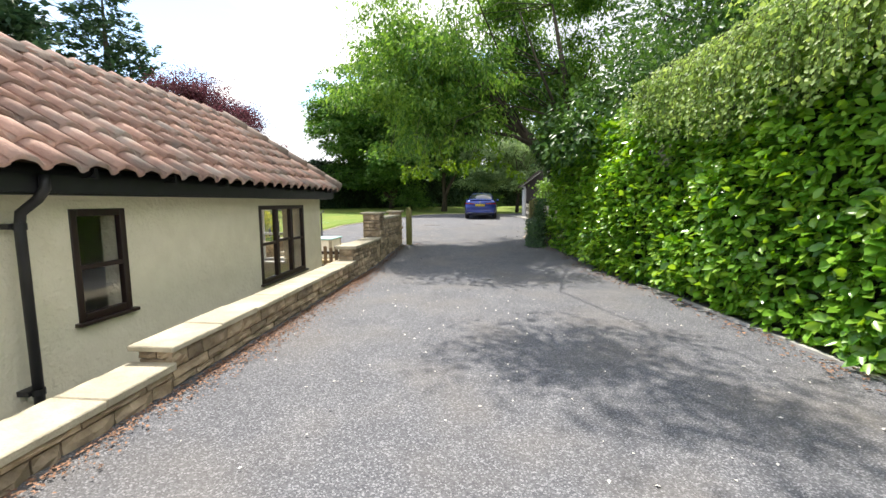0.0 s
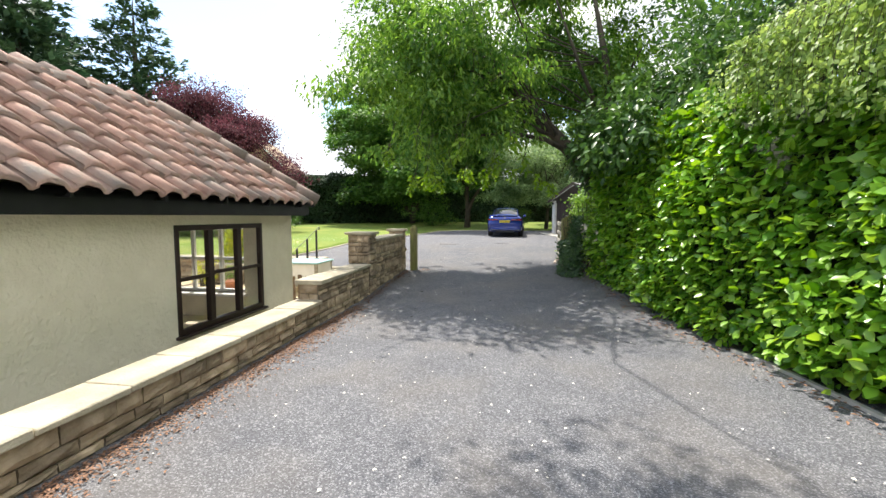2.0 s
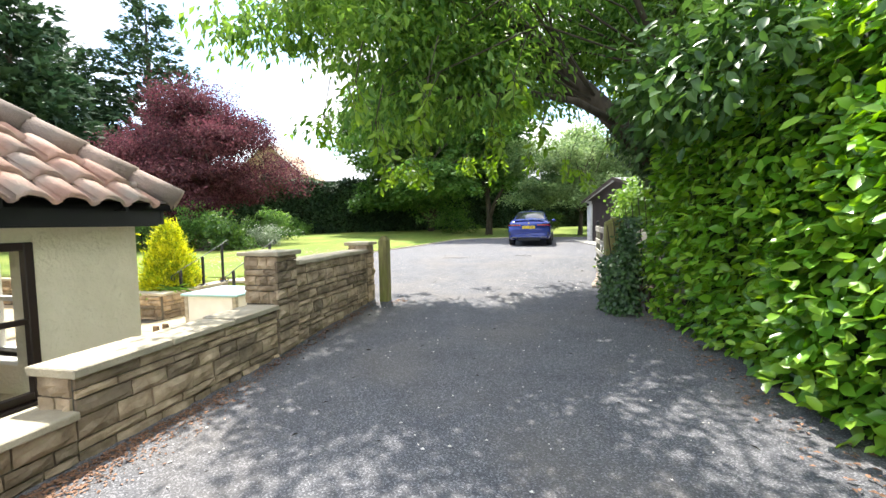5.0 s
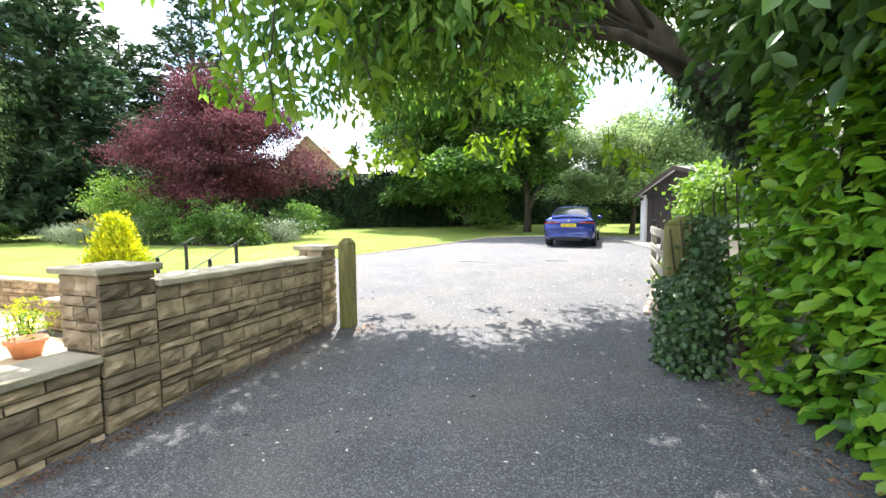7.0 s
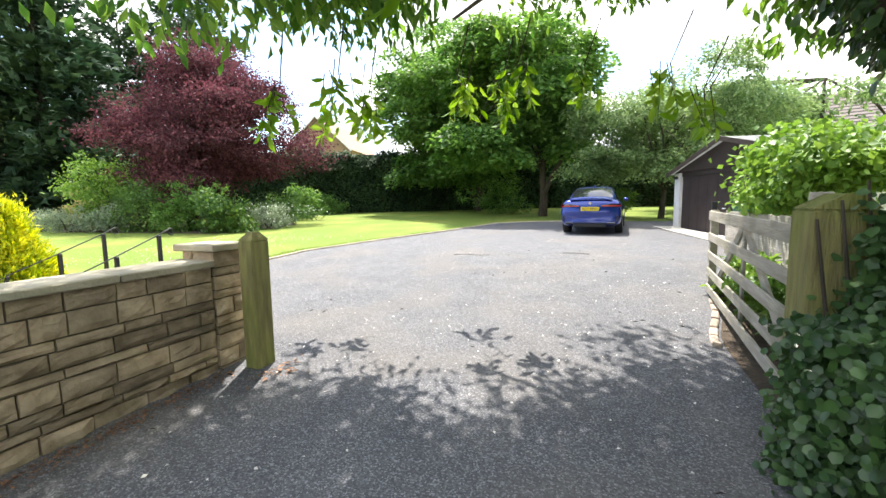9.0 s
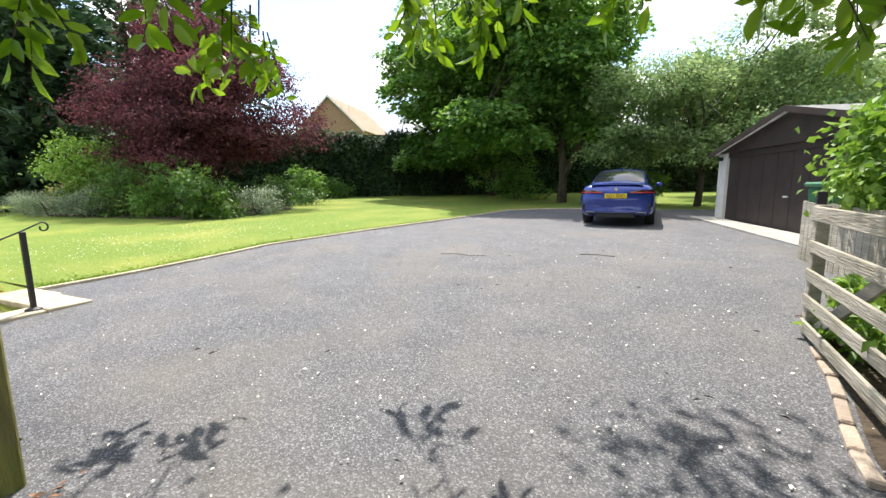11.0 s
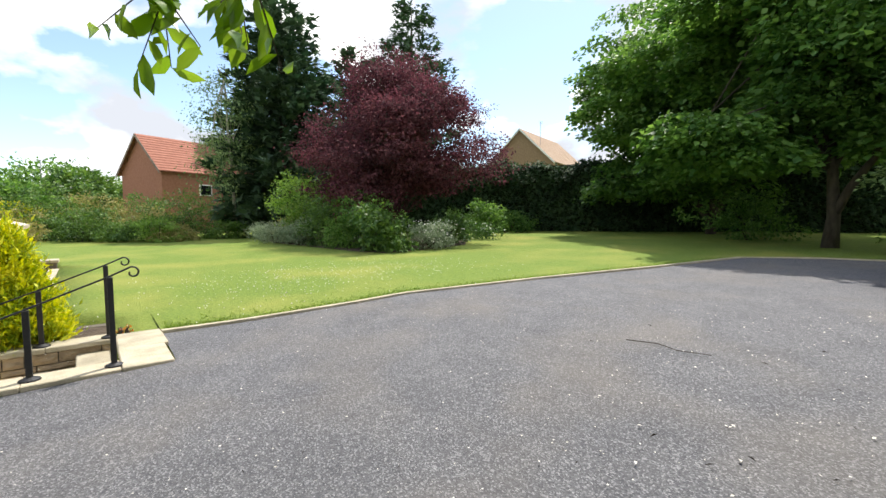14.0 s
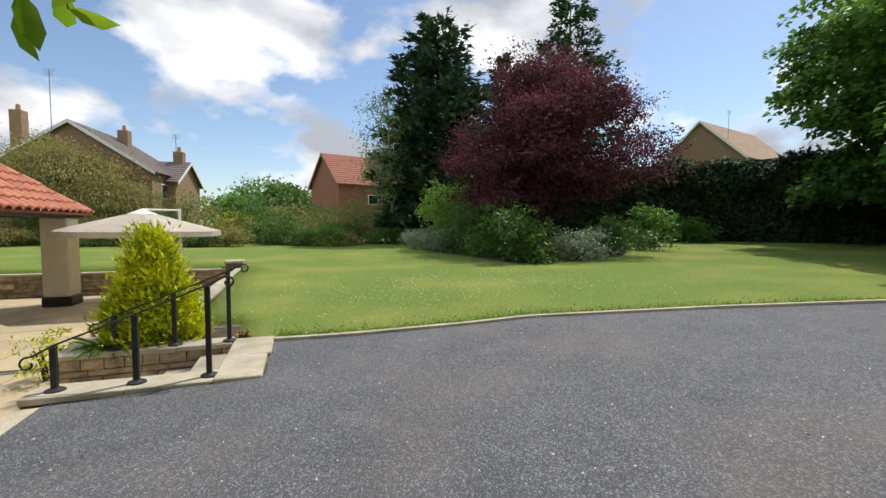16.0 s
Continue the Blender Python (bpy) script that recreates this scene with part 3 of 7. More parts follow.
def window(name, x, y0, y1, z0, z1, mulls, bars, material, label, inward=-1):
    """Frame, mullions, bars, glass panes and a sill in an opening of a wall along y."""
    w = empty(name, (x, (y0 + y1) / 2, z0), label, "window", kind="structure")
    cy = (y0 + y1) / 2
    def bar(nm, a, b, c, d, dep=0.05, fwd=0.015):
        part(nm, boxbm(inward * dep if inward < 0 else -fwd, fwd if inward < 0 else dep, a - cy, b - cy, c - z0, d - z0, bevel=0.006), material, w)
    f = 0.065
    bar("frame_left", y0, y0 + f, z0, z1)
    bar("frame_right", y1 - f, y1, z0, z1)
    bar("frame_top", y0 + f, y1 - f, z1 - f, z1)
    bar("frame_bottom", y0 + f, y1 - f, z0, z0 + f)
    edges = [y0 + f]
    for a, b in mulls:
        bar("mullion", a, b, z0 + f, z1 - f, fwd=0.02)
        edges += [a, b]
    edges.append(y1 - f)
    for k in range(0, len(edges), 2):
        zz = [z0 + f]
        for bz in bars[k // 2]:
            bar("glazing_bar", edges[k], edges[k + 1], bz - 0.022, bz + 0.022, 0.04, 0.01)
            zz += [bz - 0.022, bz + 0.022]
        zz.append(z1 - f)
        for q in range(0, len(zz), 2):
            g = part("pane", boxbm(-0.024, -0.018, edges[k] - cy - 0.004, edges[k + 1] - cy + 0.004, zz[q] - z0 - 0.004, zz[q + 1] - z0 + 0.004), GLASS, w, "clear window glass")
            g.visible_shadow = False
    part("window_sill", boxbm(-0.03, 0.06, y0 - cy - 0.04, y1 - cy + 0.04, -0.035, 0.0, bevel=0.006), material, w)
    return w


window("window_1", HX + 0.0, *WIN1, [(5.985, 6.075), (6.545, 6.635)], [[0.64], [0.66], [0.64]], BROWNFRAME, "dark brown three-light casement window in the rendered wall")
window("window_2", HX + 0.0, *WIN2, [], [[0.75]], BROWNFRAME, "small dark brown casement window with one glazing bar")
window("window_3", -6.04 + 0.2, *WIN3, [(5.6, 5.66), (6.4, 6.46)], [[0.85], [0.85], [0.85]], WHITE, "white framed window on the lawn side of the room")
# curtains of the garden window
for y0, y1 in ((4.75, 5.05), (7.0, 7.35)):
    bm = bmesh.new()
    prof = [(-5.72 + 0.03 * math.sin(k * 1.6), y0 + (y1 - y0) * k / 16) for k in range(17)]
    lo = [bm.verts.new((x, y, -0.30)) for x, y in prof]
    hi = [bm.verts.new((x, y, 1.32)) for x, y in prof]
    for k in range(16):
        bm.faces.new((lo[k], lo[k + 1], hi[k + 1], hi[k]))
    bmesh.ops.solidify(bm, geom=bm.faces[:], thickness=0.006)
    obj("curtain", bm, CURTAIN, label="pale floor-length curtain hanging beside the window", category="curtain", smooth=True)
# roof
SLOPE = math.atan2(1.31, 1.75)
roof = empty("roof", (EAVE_X, 0, 1.60), "weathered clay pantile hipped roof", "roof", kind="structure")


def roofpt(s, y, h=0.0):
    """A point on the east slope: s metres up from the eave."""
    return Vector((-s * math.cos(SLOPE) + h * math.sin(SLOPE), y, s * math.sin(SLOPE) + h * math.cos(SLOPE)))


bm = bmesh.new()
N1, N2, N3, N4 = Vector((0, 8.17, 0)), Vector((RIDGE_X - EAVE_X, 6.8, 1.31)), Vector((RIDGE_X - EAVE_X, -9, 1.31)), Vector((0, -9, 0))
W1, W4 = Vector((2 * (RIDGE_X - EAVE_X), 8.17, 0)), Vector((2 * (RIDGE_X - EAVE_X), -9, 0))
vs = [bm.verts.new(p) for p in (N1, N2, N3, N4, W1, W4)]
for q in ((0, 1, 2, 3), (0, 4, 1), (4, 5, 2, 1), (3, 2, 5)):
    bm.faces.new([vs[i] for i in q])
bmesh.ops.solidify(bm, geom=bm.faces[:], thickness=0.03)
part("roof_deck", bm, TILEDARK, roof)
TW, TG, TL = 0.276, 0.31, 0.37


def tile_mesh(cut=0.0):
    """An S-shaped clay tile with a thick rounded lower edge."""
    n = 10
    prof = []
    for k in range(n + 1):
        u = k / n
        prof.append((u * TW * 1.06 - TW * 0.53, 0.036 * math.sin(2 * math.pi * (u - 0.08)) + 0.012 * math.sin(4 * math.pi * u)))
    bm = bmesh.new()
    lo = [bm.verts.new((0.0, y, z + 0.062)) for y, z in prof]
    lo2 = [bm.verts.new((0.012, y, z + 0.026)) for y, z in prof]
    hi = [bm.verts.new((-TL, y, z + 0.012)) for y, z in prof]
    for k in range(n):
        bm.faces.new((lo[k], lo[k + 1], hi[k + 1], hi[k]))
        bm.faces.new((lo2[k], lo2[k + 1], lo[k + 1], lo[k]))
    me = bpy.data.meshes.new("pantile")
    bm.normal_update()
    bm.to_mesh(me)
    bm.free()
    for f in me.polygons:
        f.use_smooth = True
    me.materials.append(TILE)
    return me


# ridge and hip
bm = bmesh.new()
for k in range(40):
    y = 6.85 - k * 0.40
    a0 = [bm.verts.new((RIDGE_X - EAVE_X + 0.13 * math.cos(q * math.pi / 6), y, 1.28 + 0.13 * math.sin(q * math.pi / 6) + 0.008)) for q in range(7)]
    a1 = [bm.verts.new((RIDGE_X - EAVE_X + 0.12 * math.cos(q * math.pi / 6), y - 0.395, 1.28 + 0.12 * math.sin(q * math.pi / 6))) for q in range(7)]
    for q in range(6):
        bm.faces.new((a0[q], a0[q + 1], a1[q + 1], a1[q]))
    bm.faces.new(a0)
part("ridge_tiles", bm, TILEDARK, roof, smooth=True)
bm = bmesh.new()
for k in range(6):
    p0, p1 = N1.lerp(N2, k / 6), N1.lerp(N2, (k + 1.08) / 6)
    tube(bm, [p0 + Vector((0, 0, 0.035)), p1 + Vector((0, 0, 0.035))], [0.12, 0.105], 12)
part("hip_tiles", bm, TILEDARK, roof, smooth=True)
# eaves
obj("fascia", boxbm(-2.93, -2.90, -9, 8.06, 1.40, 1.62), BLACK, label="black painted fascia board under the tiles", category="fascia", kind="structure")
obj("soffit", boxbm(-3.2, -2.93, -9, 8.06, 1.385, 1.415), BLACK, label="black soffit board", category="soffit", kind="structure")
obj("fascia_end", boxbm(-6.2, -2.90, 8.065, 8.1, 1.40, 1.62), BLACK, label="black painted fascia board", category="fascia", kind="structure")
bm = bmesh.new()
prof = [(-0.055 * math.cos(q * math.pi / 8), -0.055 * math.sin(q * math.pi / 8)) for q in range(9)]
ra = [bm.verts.new((-2.84 + a, -9, 1.585 + b)) for a, b in prof]
rb = [bm.verts.new((-2.84 + a, 8.12, 1.585 + b)) for a, b in prof]
for q in range(8):
    bm.faces.new((ra[q], ra[q + 1], rb[q + 1], rb[q]))
bmesh.ops.solidify(bm, geom=bm.faces[:], thickness=0.004)
gut = obj("gutter", bm, BLACK, label="black half-round gutter along the eaves", category="gutter", smooth=True)
for k in range(12):
    part("bracket", boxbm(-2.90, -2.775, 7.6 - k * 0.9, 7.63 - k * 0.9, 1.52, 1.60), BLACK, gut)
dp = empty("downpipe", (-3.08, 1.85, PATIO_Z), "black round drainpipe on the rendered wall", "drainpipe")
part("pipe", tube(bmesh.new(), [(0.22, 0.02, 1.90), (0.22, 0.02, 1.78), (0.16, 0.01, 1.70), (0.02, 0, 1.60), (0, 0, 1.50), (0, 0, 0.0)], 0.035, 12), BLACK, dp, smooth=True)
for z in (1.50, 0.22):
    part("clip", tube(bmesh.new(), [(0, 0, z - 0.025), (0, 0, z + 0.025)], 0.043, 12), BLACK, dp)
    part("clip_arm", boxbm(-0.12, -0.02, -0.06, 0.06, z - 0.02, z + 0.02), BLACK, dp)

# ---- garden walls along the drive ----


def wall_core(name, x0, x1, y0, y1, z0, z1, label):
    return obj(name, boxbm(x0, x1, y0, y1, z0, z1), MORTAR, label=label, category="garden wall", kind="structure")


XF, XB = -1.99, -2.30
WALLS = [  # y0, y1, top of the stonework, coping overhang, front x, back x
    ("wall_low_south", -9.0, 1.90, 0.06, XF, XB),
    ("wall_low_middle", 1.90, 6.55, 0.20, XF, XB),
    ("wall_low_north", 6.55, 8.58, 0.46, XF, XB),
    ("wall_pier_tall", 8.58, 8.98, 1.035, XF + 0.015, XB - 0.12),
    ("wall_tall", 8.98, 11.0, 0.905, XF, XB),
    ("wall_pier_gate", 11.0, 11.30, 1.02, XF + 0.012, XB - 0.05),
]
wall_obs = []
for nm, y0, y1, zt, xf, xb in WALLS:
    w = wall_core(nm, xb + 0.03, xf - 0.03, y0 + (0.03 if "pier" in nm or nm == "wall_low_middle" else 0.0), y1 - (0.03 if "pier" in nm else 0.0), PATIO_Z - 0.1, zt, "coursed split sandstone garden wall with flat coping")
    wall_obs.append(w)
    th = 0.055
    ov = 0.035
    n = max(1, round((y1 - y0) / 0.62)) if "pier" not in nm else 1
    yy = y0
    for k in range(n):
        ln = (y1 - y0) / n
        a, b = y0 + k * ln, y0 + (k + 1) * ln
        if "pier" in nm:
            a, b = a - 0.03, b + 0.03
        cp = part("coping_stone", boxbm(xb - ov, xf + ov, a + 0.003 - (0.04 if k == 0 and nm in ("wall_low_middle", "wall_low_north") else 0), b - 0.003, zt + 0.002, zt + th + random.uniform(-0.006, 0.006), bevel=0.008, jitter=0.004), COPING, w)

# ---- hedges ----
HFY = [-12, 0, 2.4, 3.9, 5.7, 6.6, 9.0, 10.2, 11.0]
HFX = [3.5, 3.45, 3.33, 3.18, 2.96, 2.68, 2.42, 2.2, 2.05]


def hedge_x(y):
    return np.interp(y, HFY, HFX)


def laurel(rng, n, y0, y1, z_top, depth):
    y = rng.uniform(y0, y1, n)
    zt = z_top(y)
    z = 0.03 + rng.random(n) ** 0.9 * zt
    k = rng.random(n)
    bulge = 0.07 * np.sin(y * 2.1 + z * 1.3) + 0.05 * np.sin(y * 4.7 - z * 3.1) + 0.03 * np.sin(z * 6 + y * 1.7)
    lean = 0.10 * np.sin(np.clip(z / zt, 0, 1) * 3.1) - 0.05
    x = hedge_x(y) + 0.12 + bulge * np.clip(z * 2, 0.3, 1) - lean + 0.22 * np.clip(z / zt, 0, 1) + k * depth
    g = np.array([ground_z(2.5, v) for v in y])
    return np.stack([x, y, z + g], 1), rng


def top_of(y):
    return 2.75 + 0.5 * np.clip((y - 6.5) / 2.5, 0, 1) + 0.12 * np.sin(y * 1.9) + 0.08 * np.sin(y * 4.3)


hedge = empty("laurel_hedge", (3.6, 4.0, -0.08), "tall glossy bright green laurel hedge beside the drive", "hedge")
HB = Vector((3.6, 4.0, -0.08))
rng = np.random.default_rng(11)
pts, _ = laurel(rng, 36000, -6.0, 10.98, top_of, 0.24)
n = len(pts)
ax = np.stack([-0.55 + 0.35 * rng.normal(size=n), -0.40 + 0.6 * rng.normal(size=n), -0.12 + 0.36 * rng.normal(size=n)], 1)
nr = np.stack([-0.85 + 0.3 * rng.normal(size=n), -0.15 + 0.35 * rng.normal(size=n), 0.62 + 0.3 * rng.normal(size=n)], 1)
new_growth = rng.random(n) < 0.28
ln = 0.135 * (0.6 + 0.7 * rng.random(n))
pts -= np.array(HB)
leaves("foliage", pts[~new_growth], ax[~new_growth], nr[~new_growth], ln[~new_growth], 0.58, BROAD, L_LAUREL, hedge)
leaves("young_foliage", pts[new_growth] - np.array([0.04, 0, 0]), ax[new_growth], nr[new_growth], ln[new_growth], 0.56, BROAD, L_LAURELNEW, hedge, "fresh yellow-green laurel shoots")
# dark sheet behind the leaves, standing for the shade inside the hedge
core = gridmesh("shade_core", lambda y: [0.0, 0.25, 0.5, 0.75, 1.0, 1.3], frange(-8.5, 10.6, 60), lambda x, y: 0.0, CORE, kind="")
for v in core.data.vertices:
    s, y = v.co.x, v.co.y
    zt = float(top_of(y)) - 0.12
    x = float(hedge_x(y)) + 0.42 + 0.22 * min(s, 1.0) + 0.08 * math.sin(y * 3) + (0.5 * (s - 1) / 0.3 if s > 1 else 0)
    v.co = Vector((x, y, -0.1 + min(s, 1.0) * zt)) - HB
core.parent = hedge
# low concrete edging at the hedge foot
hk = bmesh.new()
last = None
for y in frange(-6.0, 6.2, 30):
    x = float(hedge_x(y)) + 0.13
    z = ground_z(x, y)
    r = [hk.verts.new(p) for p in ((x - 0.03, y, z - 0.03), (x - 0.025, y, z + 0.022), (x + 0.025, y, z + 0.022), (x + 0.03, y, z - 0.03))]
    if last:
        for k in range(3):
            hk.faces.new((last[k], last[k + 1], r[k + 1], r[k]))
    last = r
obj("trim_hedge", hk, CONCRETE, label="low weathered concrete edging along the hedge foot", category="edging", kind="structure")
# cherry tree over the gate
CH = (3.3, 11.8, 0.08)
# lobes at y 6.4 (unseen overhead) and 15.2 are added to dapple the asphalt
ch_blobs = (lobes((-1.3, 11.9, 6.0), (2.5, 2.6, 2.6), 18, 5, 0.44) + lobes((-1.1, 10.6, 4.2), (2.2, 2.2, 1.5), 14, 6, 0.5) + lobes((-0.4, 13.0, 4.2), (2.2, 1.7, 1.3), 10, 8, 0.5)
            + lobes((-0.2, 6.4, 7.8), (2.2, 1.9, 0.9), 12, 9, 0.36) + lobes((-0.6, 15.2, 5.3), (2.4, 0.9, 0.6), 8, 14, 0.42) + lobes((-1.7, 10.5, 3.0), (1.5, 1.5, 0.5), 8, 13, 0.5) + lobes((-2.5, 10.0, 4.5), (1.0, 1.4, 1.0), 7, 12, 0.5) + lobes((0.4, 11.2, 3.7), (1.7, 1.2, 0.8), 7, 10, 0.55))
cherry = empty("cherry_tree", CH, "large cherry tree with drooping green leaves arching over the gateway", "tree")
CHV = np.array(CH)
_, ch_c = crown("crown", [(tuple(np.array(c) - CHV), r) for c, r in ch_blobs], 1250, 34, 0.17, 0.13, 0.40, FOLDED, L_CHERRY, cherry, 21, 0.95, 0.15,
                lambda p: 2.35 + 0.3 * np.sin(p[:, 0] * 2.3 + 1.0) + 0.2 * np.sin(p[:, 1] * 3.1))
crown("far_crown", [(tuple(np.array(c) - CHV), r) for c, r in lobes((2.5, 13.3, 4.9), (2.1, 1.4, 2.2), 14, 7, 0.45) + lobes((1.0, 13.6, 5.6), (1.5, 1.3, 1.8), 8, 11, 0.45) + lobes((2.2, 13.4, 7.2), (2.4, 1.5, 1.7), 10, 15, 0.45)], 950, 34, 0.18, 0.135, 0.40, FOLDED, L_CHERRY, cherry, 22, 0.95, 0.15, lambda p: np.full(len(p), 2.75))
LEAN = [Vector(p) for p in ((0.1, 0.1, -0.1), (-0.1, 0.0, 0.9), (-0.5, -0.05, 1.9), (-1.1, -0.05, 2.5), (-1.6, 0.0, 3.1), (-2.3, -0.1, 3.8), (-3.1, -0.3, 4.7), (-3.7, -0.4, 6.0))]
part("trunk", tube(bmesh.new(), LEAN, [0.25, 0.21, 0.19, 0.17, 0.15, 0.12, 0.08, 0.03], 12), BARK, cherry, smooth=True)
STEM = [Vector(p) for p in ((-0.3, 0.0, 1.4), (-0.35, 0.1, 2.4), (-0.5, 0.2, 3.6), (-0.55, 0.4, 5.0), (-0.9, 0.6, 7.0))]
part("stem", tube(bmesh.new(), STEM, [0.16, 0.15, 0.12, 0.09, 0.03], 10), BARK, cherry, smooth=True)
# the 0.022 limb only reaches out to the added high lobes
for pts_, r in ((((-1.3, -0.03, 2.75), (-2.0, -0.5, 3.05), (-2.9, -1.0, 3.15), (-3.8, -1.5, 2.95)), 0.075), (((-1.7, 0.0, 3.2), (-2.3, 0.8, 3.6), (-3.2, 1.4, 3.7), (-4.2, 1.7, 3.4)), 0.07),
                (((-2.3, -0.1, 3.8), (-2.5, -1.4, 5.0), (-3.2, -3.0, 5.9), (-2.9, -4.3, 7.2), (-3.4, -5.4, 7.6)), 0.022), (((-0.5, 0.2, 3.6), (-0.1, 0.8, 4.5), (0.5, 1.3, 5.6)), 0.06),
                (((-0.5, 0.15, 3.3), (-1.3, -0.6, 4.6), (-2.0, -1.0, 6.2)), 0.06), (((-2.9, -1.0, 3.15), (-3.6, -0.7, 3.5), (-4.6, -0.7, 3.6)), 0.04)):
    part("limb", tube(bmesh.new(), [Vector(p) for p in pts_], [r * (1 - 0.75 * k / (len(pts_) - 1)) for k in range(len(pts_))], 8), BARK, cherry, smooth=True)
bm = bmesh.new()
limbs(bm, LEAN, [c for c in ch_c if c[1] > -3.2], 0.035, np.random.default_rng(521), 46, 0.55)
limbs(bm, STEM, [c for c in ch_c[60:] if c[1] > -3.2], 0.03, np.random.default_rng(522), 16, 0.4)
tagged(part("branchwork", bm, BARK, cherry, smooth=True), kind="stuff")
# hanging sprays of single long leaves
rng = np.random.default_rng(23)
SPRAYS = [(-1.83, 12.92, 2.30), (-1.30, 12.25, 2.20), (-1.85, 11.68, 2.18), (-1.5, 12.05, 2.35), (-0.65, 12.94, 2.50), (-0.24, 13.13, 2.42), (-0.05, 13.0, 2.5), (0.57, 13.3, 2.52), (1.31, 13.04, 2.36), (1.6, 13.17, 2.15),
          (-0.81, 13.7, 2.60), (-0.35, 8.9, 2.62), (-1.06, 9.2, 2.30), (0.15, 10.26, 2.45), (-0.7, 10.0, 2.5), (-1.9, 9.6, 2.6), (0.8, 10.4, 2.5), (-2.1, 12.75, 2.33), (-1.2, 9.0, 2.7), (0.5, 9.4, 2.75)]
Pp, Aa, tw = [], [], bmesh.new()
for sx, sy, sz in SPRAYS:
    for b in range(4):
        tip = Vector((sx + rng.normal() * 0.1, sy + rng.normal() * 0.1, sz - 0.10 - 0.12 * rng.random()))
        top = Vector((sx + rng.normal() * 0.07, sy + rng.normal() * 0.07, sz + 0.22))
        tube(tw, [top - Vector(CH), top.lerp(tip, 0.5) - Vector(CH), tip - Vector(CH)], [0.006, 0.004, 0.002], 4)
        for q in range(8):
            Pp.append(top.lerp(tip, (q + 1) / 8) - Vector(CH))
            Aa.append((rng.normal() * 0.7, rng.normal() * 0.7, -0.65 + 0.3 * rng.normal()))
    up = Vector((sx + 0.15, sy - 0.1, sz + 0.6))
    tube(tw, [up - Vector(CH), Vector((sx, sy, sz + 0.2)) - Vector(CH)], [0.007, 0.005], 4)
Pp, Aa = np.array([tuple(p) for p in Pp]), np.array(Aa)
leaves("hanging_foliage", Pp, Aa, rng.normal(size=(len(Pp), 3)) + np.array([0, -0.6, 0.3]), 0.15 * (0.7 + 0.5 * rng.random(len(Pp))), 0.40, BROAD, L_CHERRYLIT, cherry)
tagged(part("spray_wood", tw, BARK, cherry), kind="stuff")
# weeping birch over the hedge
birch = tree("weeping_birch", (4.6, 3.6, -0.1), [((4.3, 3.6, 3.3), (1.0, 1.9, 0.7)), ((4.9, 3.0, 4.0), (1.4, 2.0, 1.1))],
     420, 46, 0.17, 0.058, 0.7, FOLDED, L_BIRCH, 31, [(0, 0, 0), (0, 0, 1.5), (-0.1, 0.1, 3.0), (-0.3, 0.2, 4.3)], 0.09,
     "pale green weeping birch hanging over the laurel hedge", droop=1.1, hollow=0.3, nl=24)
rng = np.random.default_rng(32)
Pp, Aa, tw = [], [], bmesh.new()
BB = Vector((4.6, 3.6, -0.1))
for k in range(330):
    y = 2.2 + 4.2 * rng.random()
    a = Vector((3.7 + 0.35 * rng.random(), y, 3.0 + 0.5 * rng.random()))
    face = float(hedge_x(y)) - 0.10 + 0.35 * rng.random()
    end = 2.0 + 0.16 * abs(y - 4.4) + 0.9 * rng.random() ** 1.4
    b = Vector((face + 0.12, y + 0.15 * rng.normal(), 2.95 + 0.35 * rng.random()))
    c = Vector((face, b.y + 0.08 * rng.normal(), end))
    line = [a, a.lerp(b, 0.5) + Vector((0, 0, 0.18)), b, b.lerp(c, 0.5) + Vector((-0.05, 0, 0)), c]
    tube(tw, [p - BB for p in line], [0.004, 0.0035, 0.003, 0.0022, 0.0012], 3)
    m = 54
    for q in range(m):
        u = 4 * (q + 0.9) / (m + 1)
        i = int(u)
        Pp.append(tuple(line[i].lerp(line[i + 1], u - i) - BB + Vector((rng.normal(), rng.normal(), rng.normal())) * 0.022))
        Aa.append((rng.normal() * 0.6 - 0.25, rng.normal() * 0.6, -0.8 + 0.3 * rng.normal()))
Pp, Aa = np.array(Pp), np.array(Aa)
leaves("hanging_foliage", Pp, Aa, rng.normal(size=(len(Pp), 3)) * 0.5 + np.array([-0.7, -0.3, 0.5]), 0.06 * (0.6 + 0.7 * rng.random(len(Pp))), 0.68, FOLDED, L_BIRCH, birch)
tagged(part("spray_wood", tw, BARK, birch), kind="stuff")
# laurel and elder standing taller behind and over the hedge
L_ELDER = leafmat("dark elder leaf", (0.035, 0.095, 0.022), (0.10, 0.20, 0.045), 0.25, 0.4, 0.5, 1.4, 0.45)
tree("tall_laurel", (4.0, 8.6, -0.05), [((3.9, 8.6, 3.3), (0.9, 1.5, 1.3)), ((4.4, 10.2, 3.6), (1.2, 1.4, 1.9)), ((5.0, 7.0, 3.7), (0.9, 1.1, 1.3))], 330, 30, 0.25, 0.13, 0.4, BROAD, L_ELDER, 33,
     [(0, 0, 0), (0, 0, 1.5), (0.1, 0, 3.0)], 0.08, "dark tall laurel rising behind the clipped hedge", droop=0.3, hollow=0.3, nl=16)
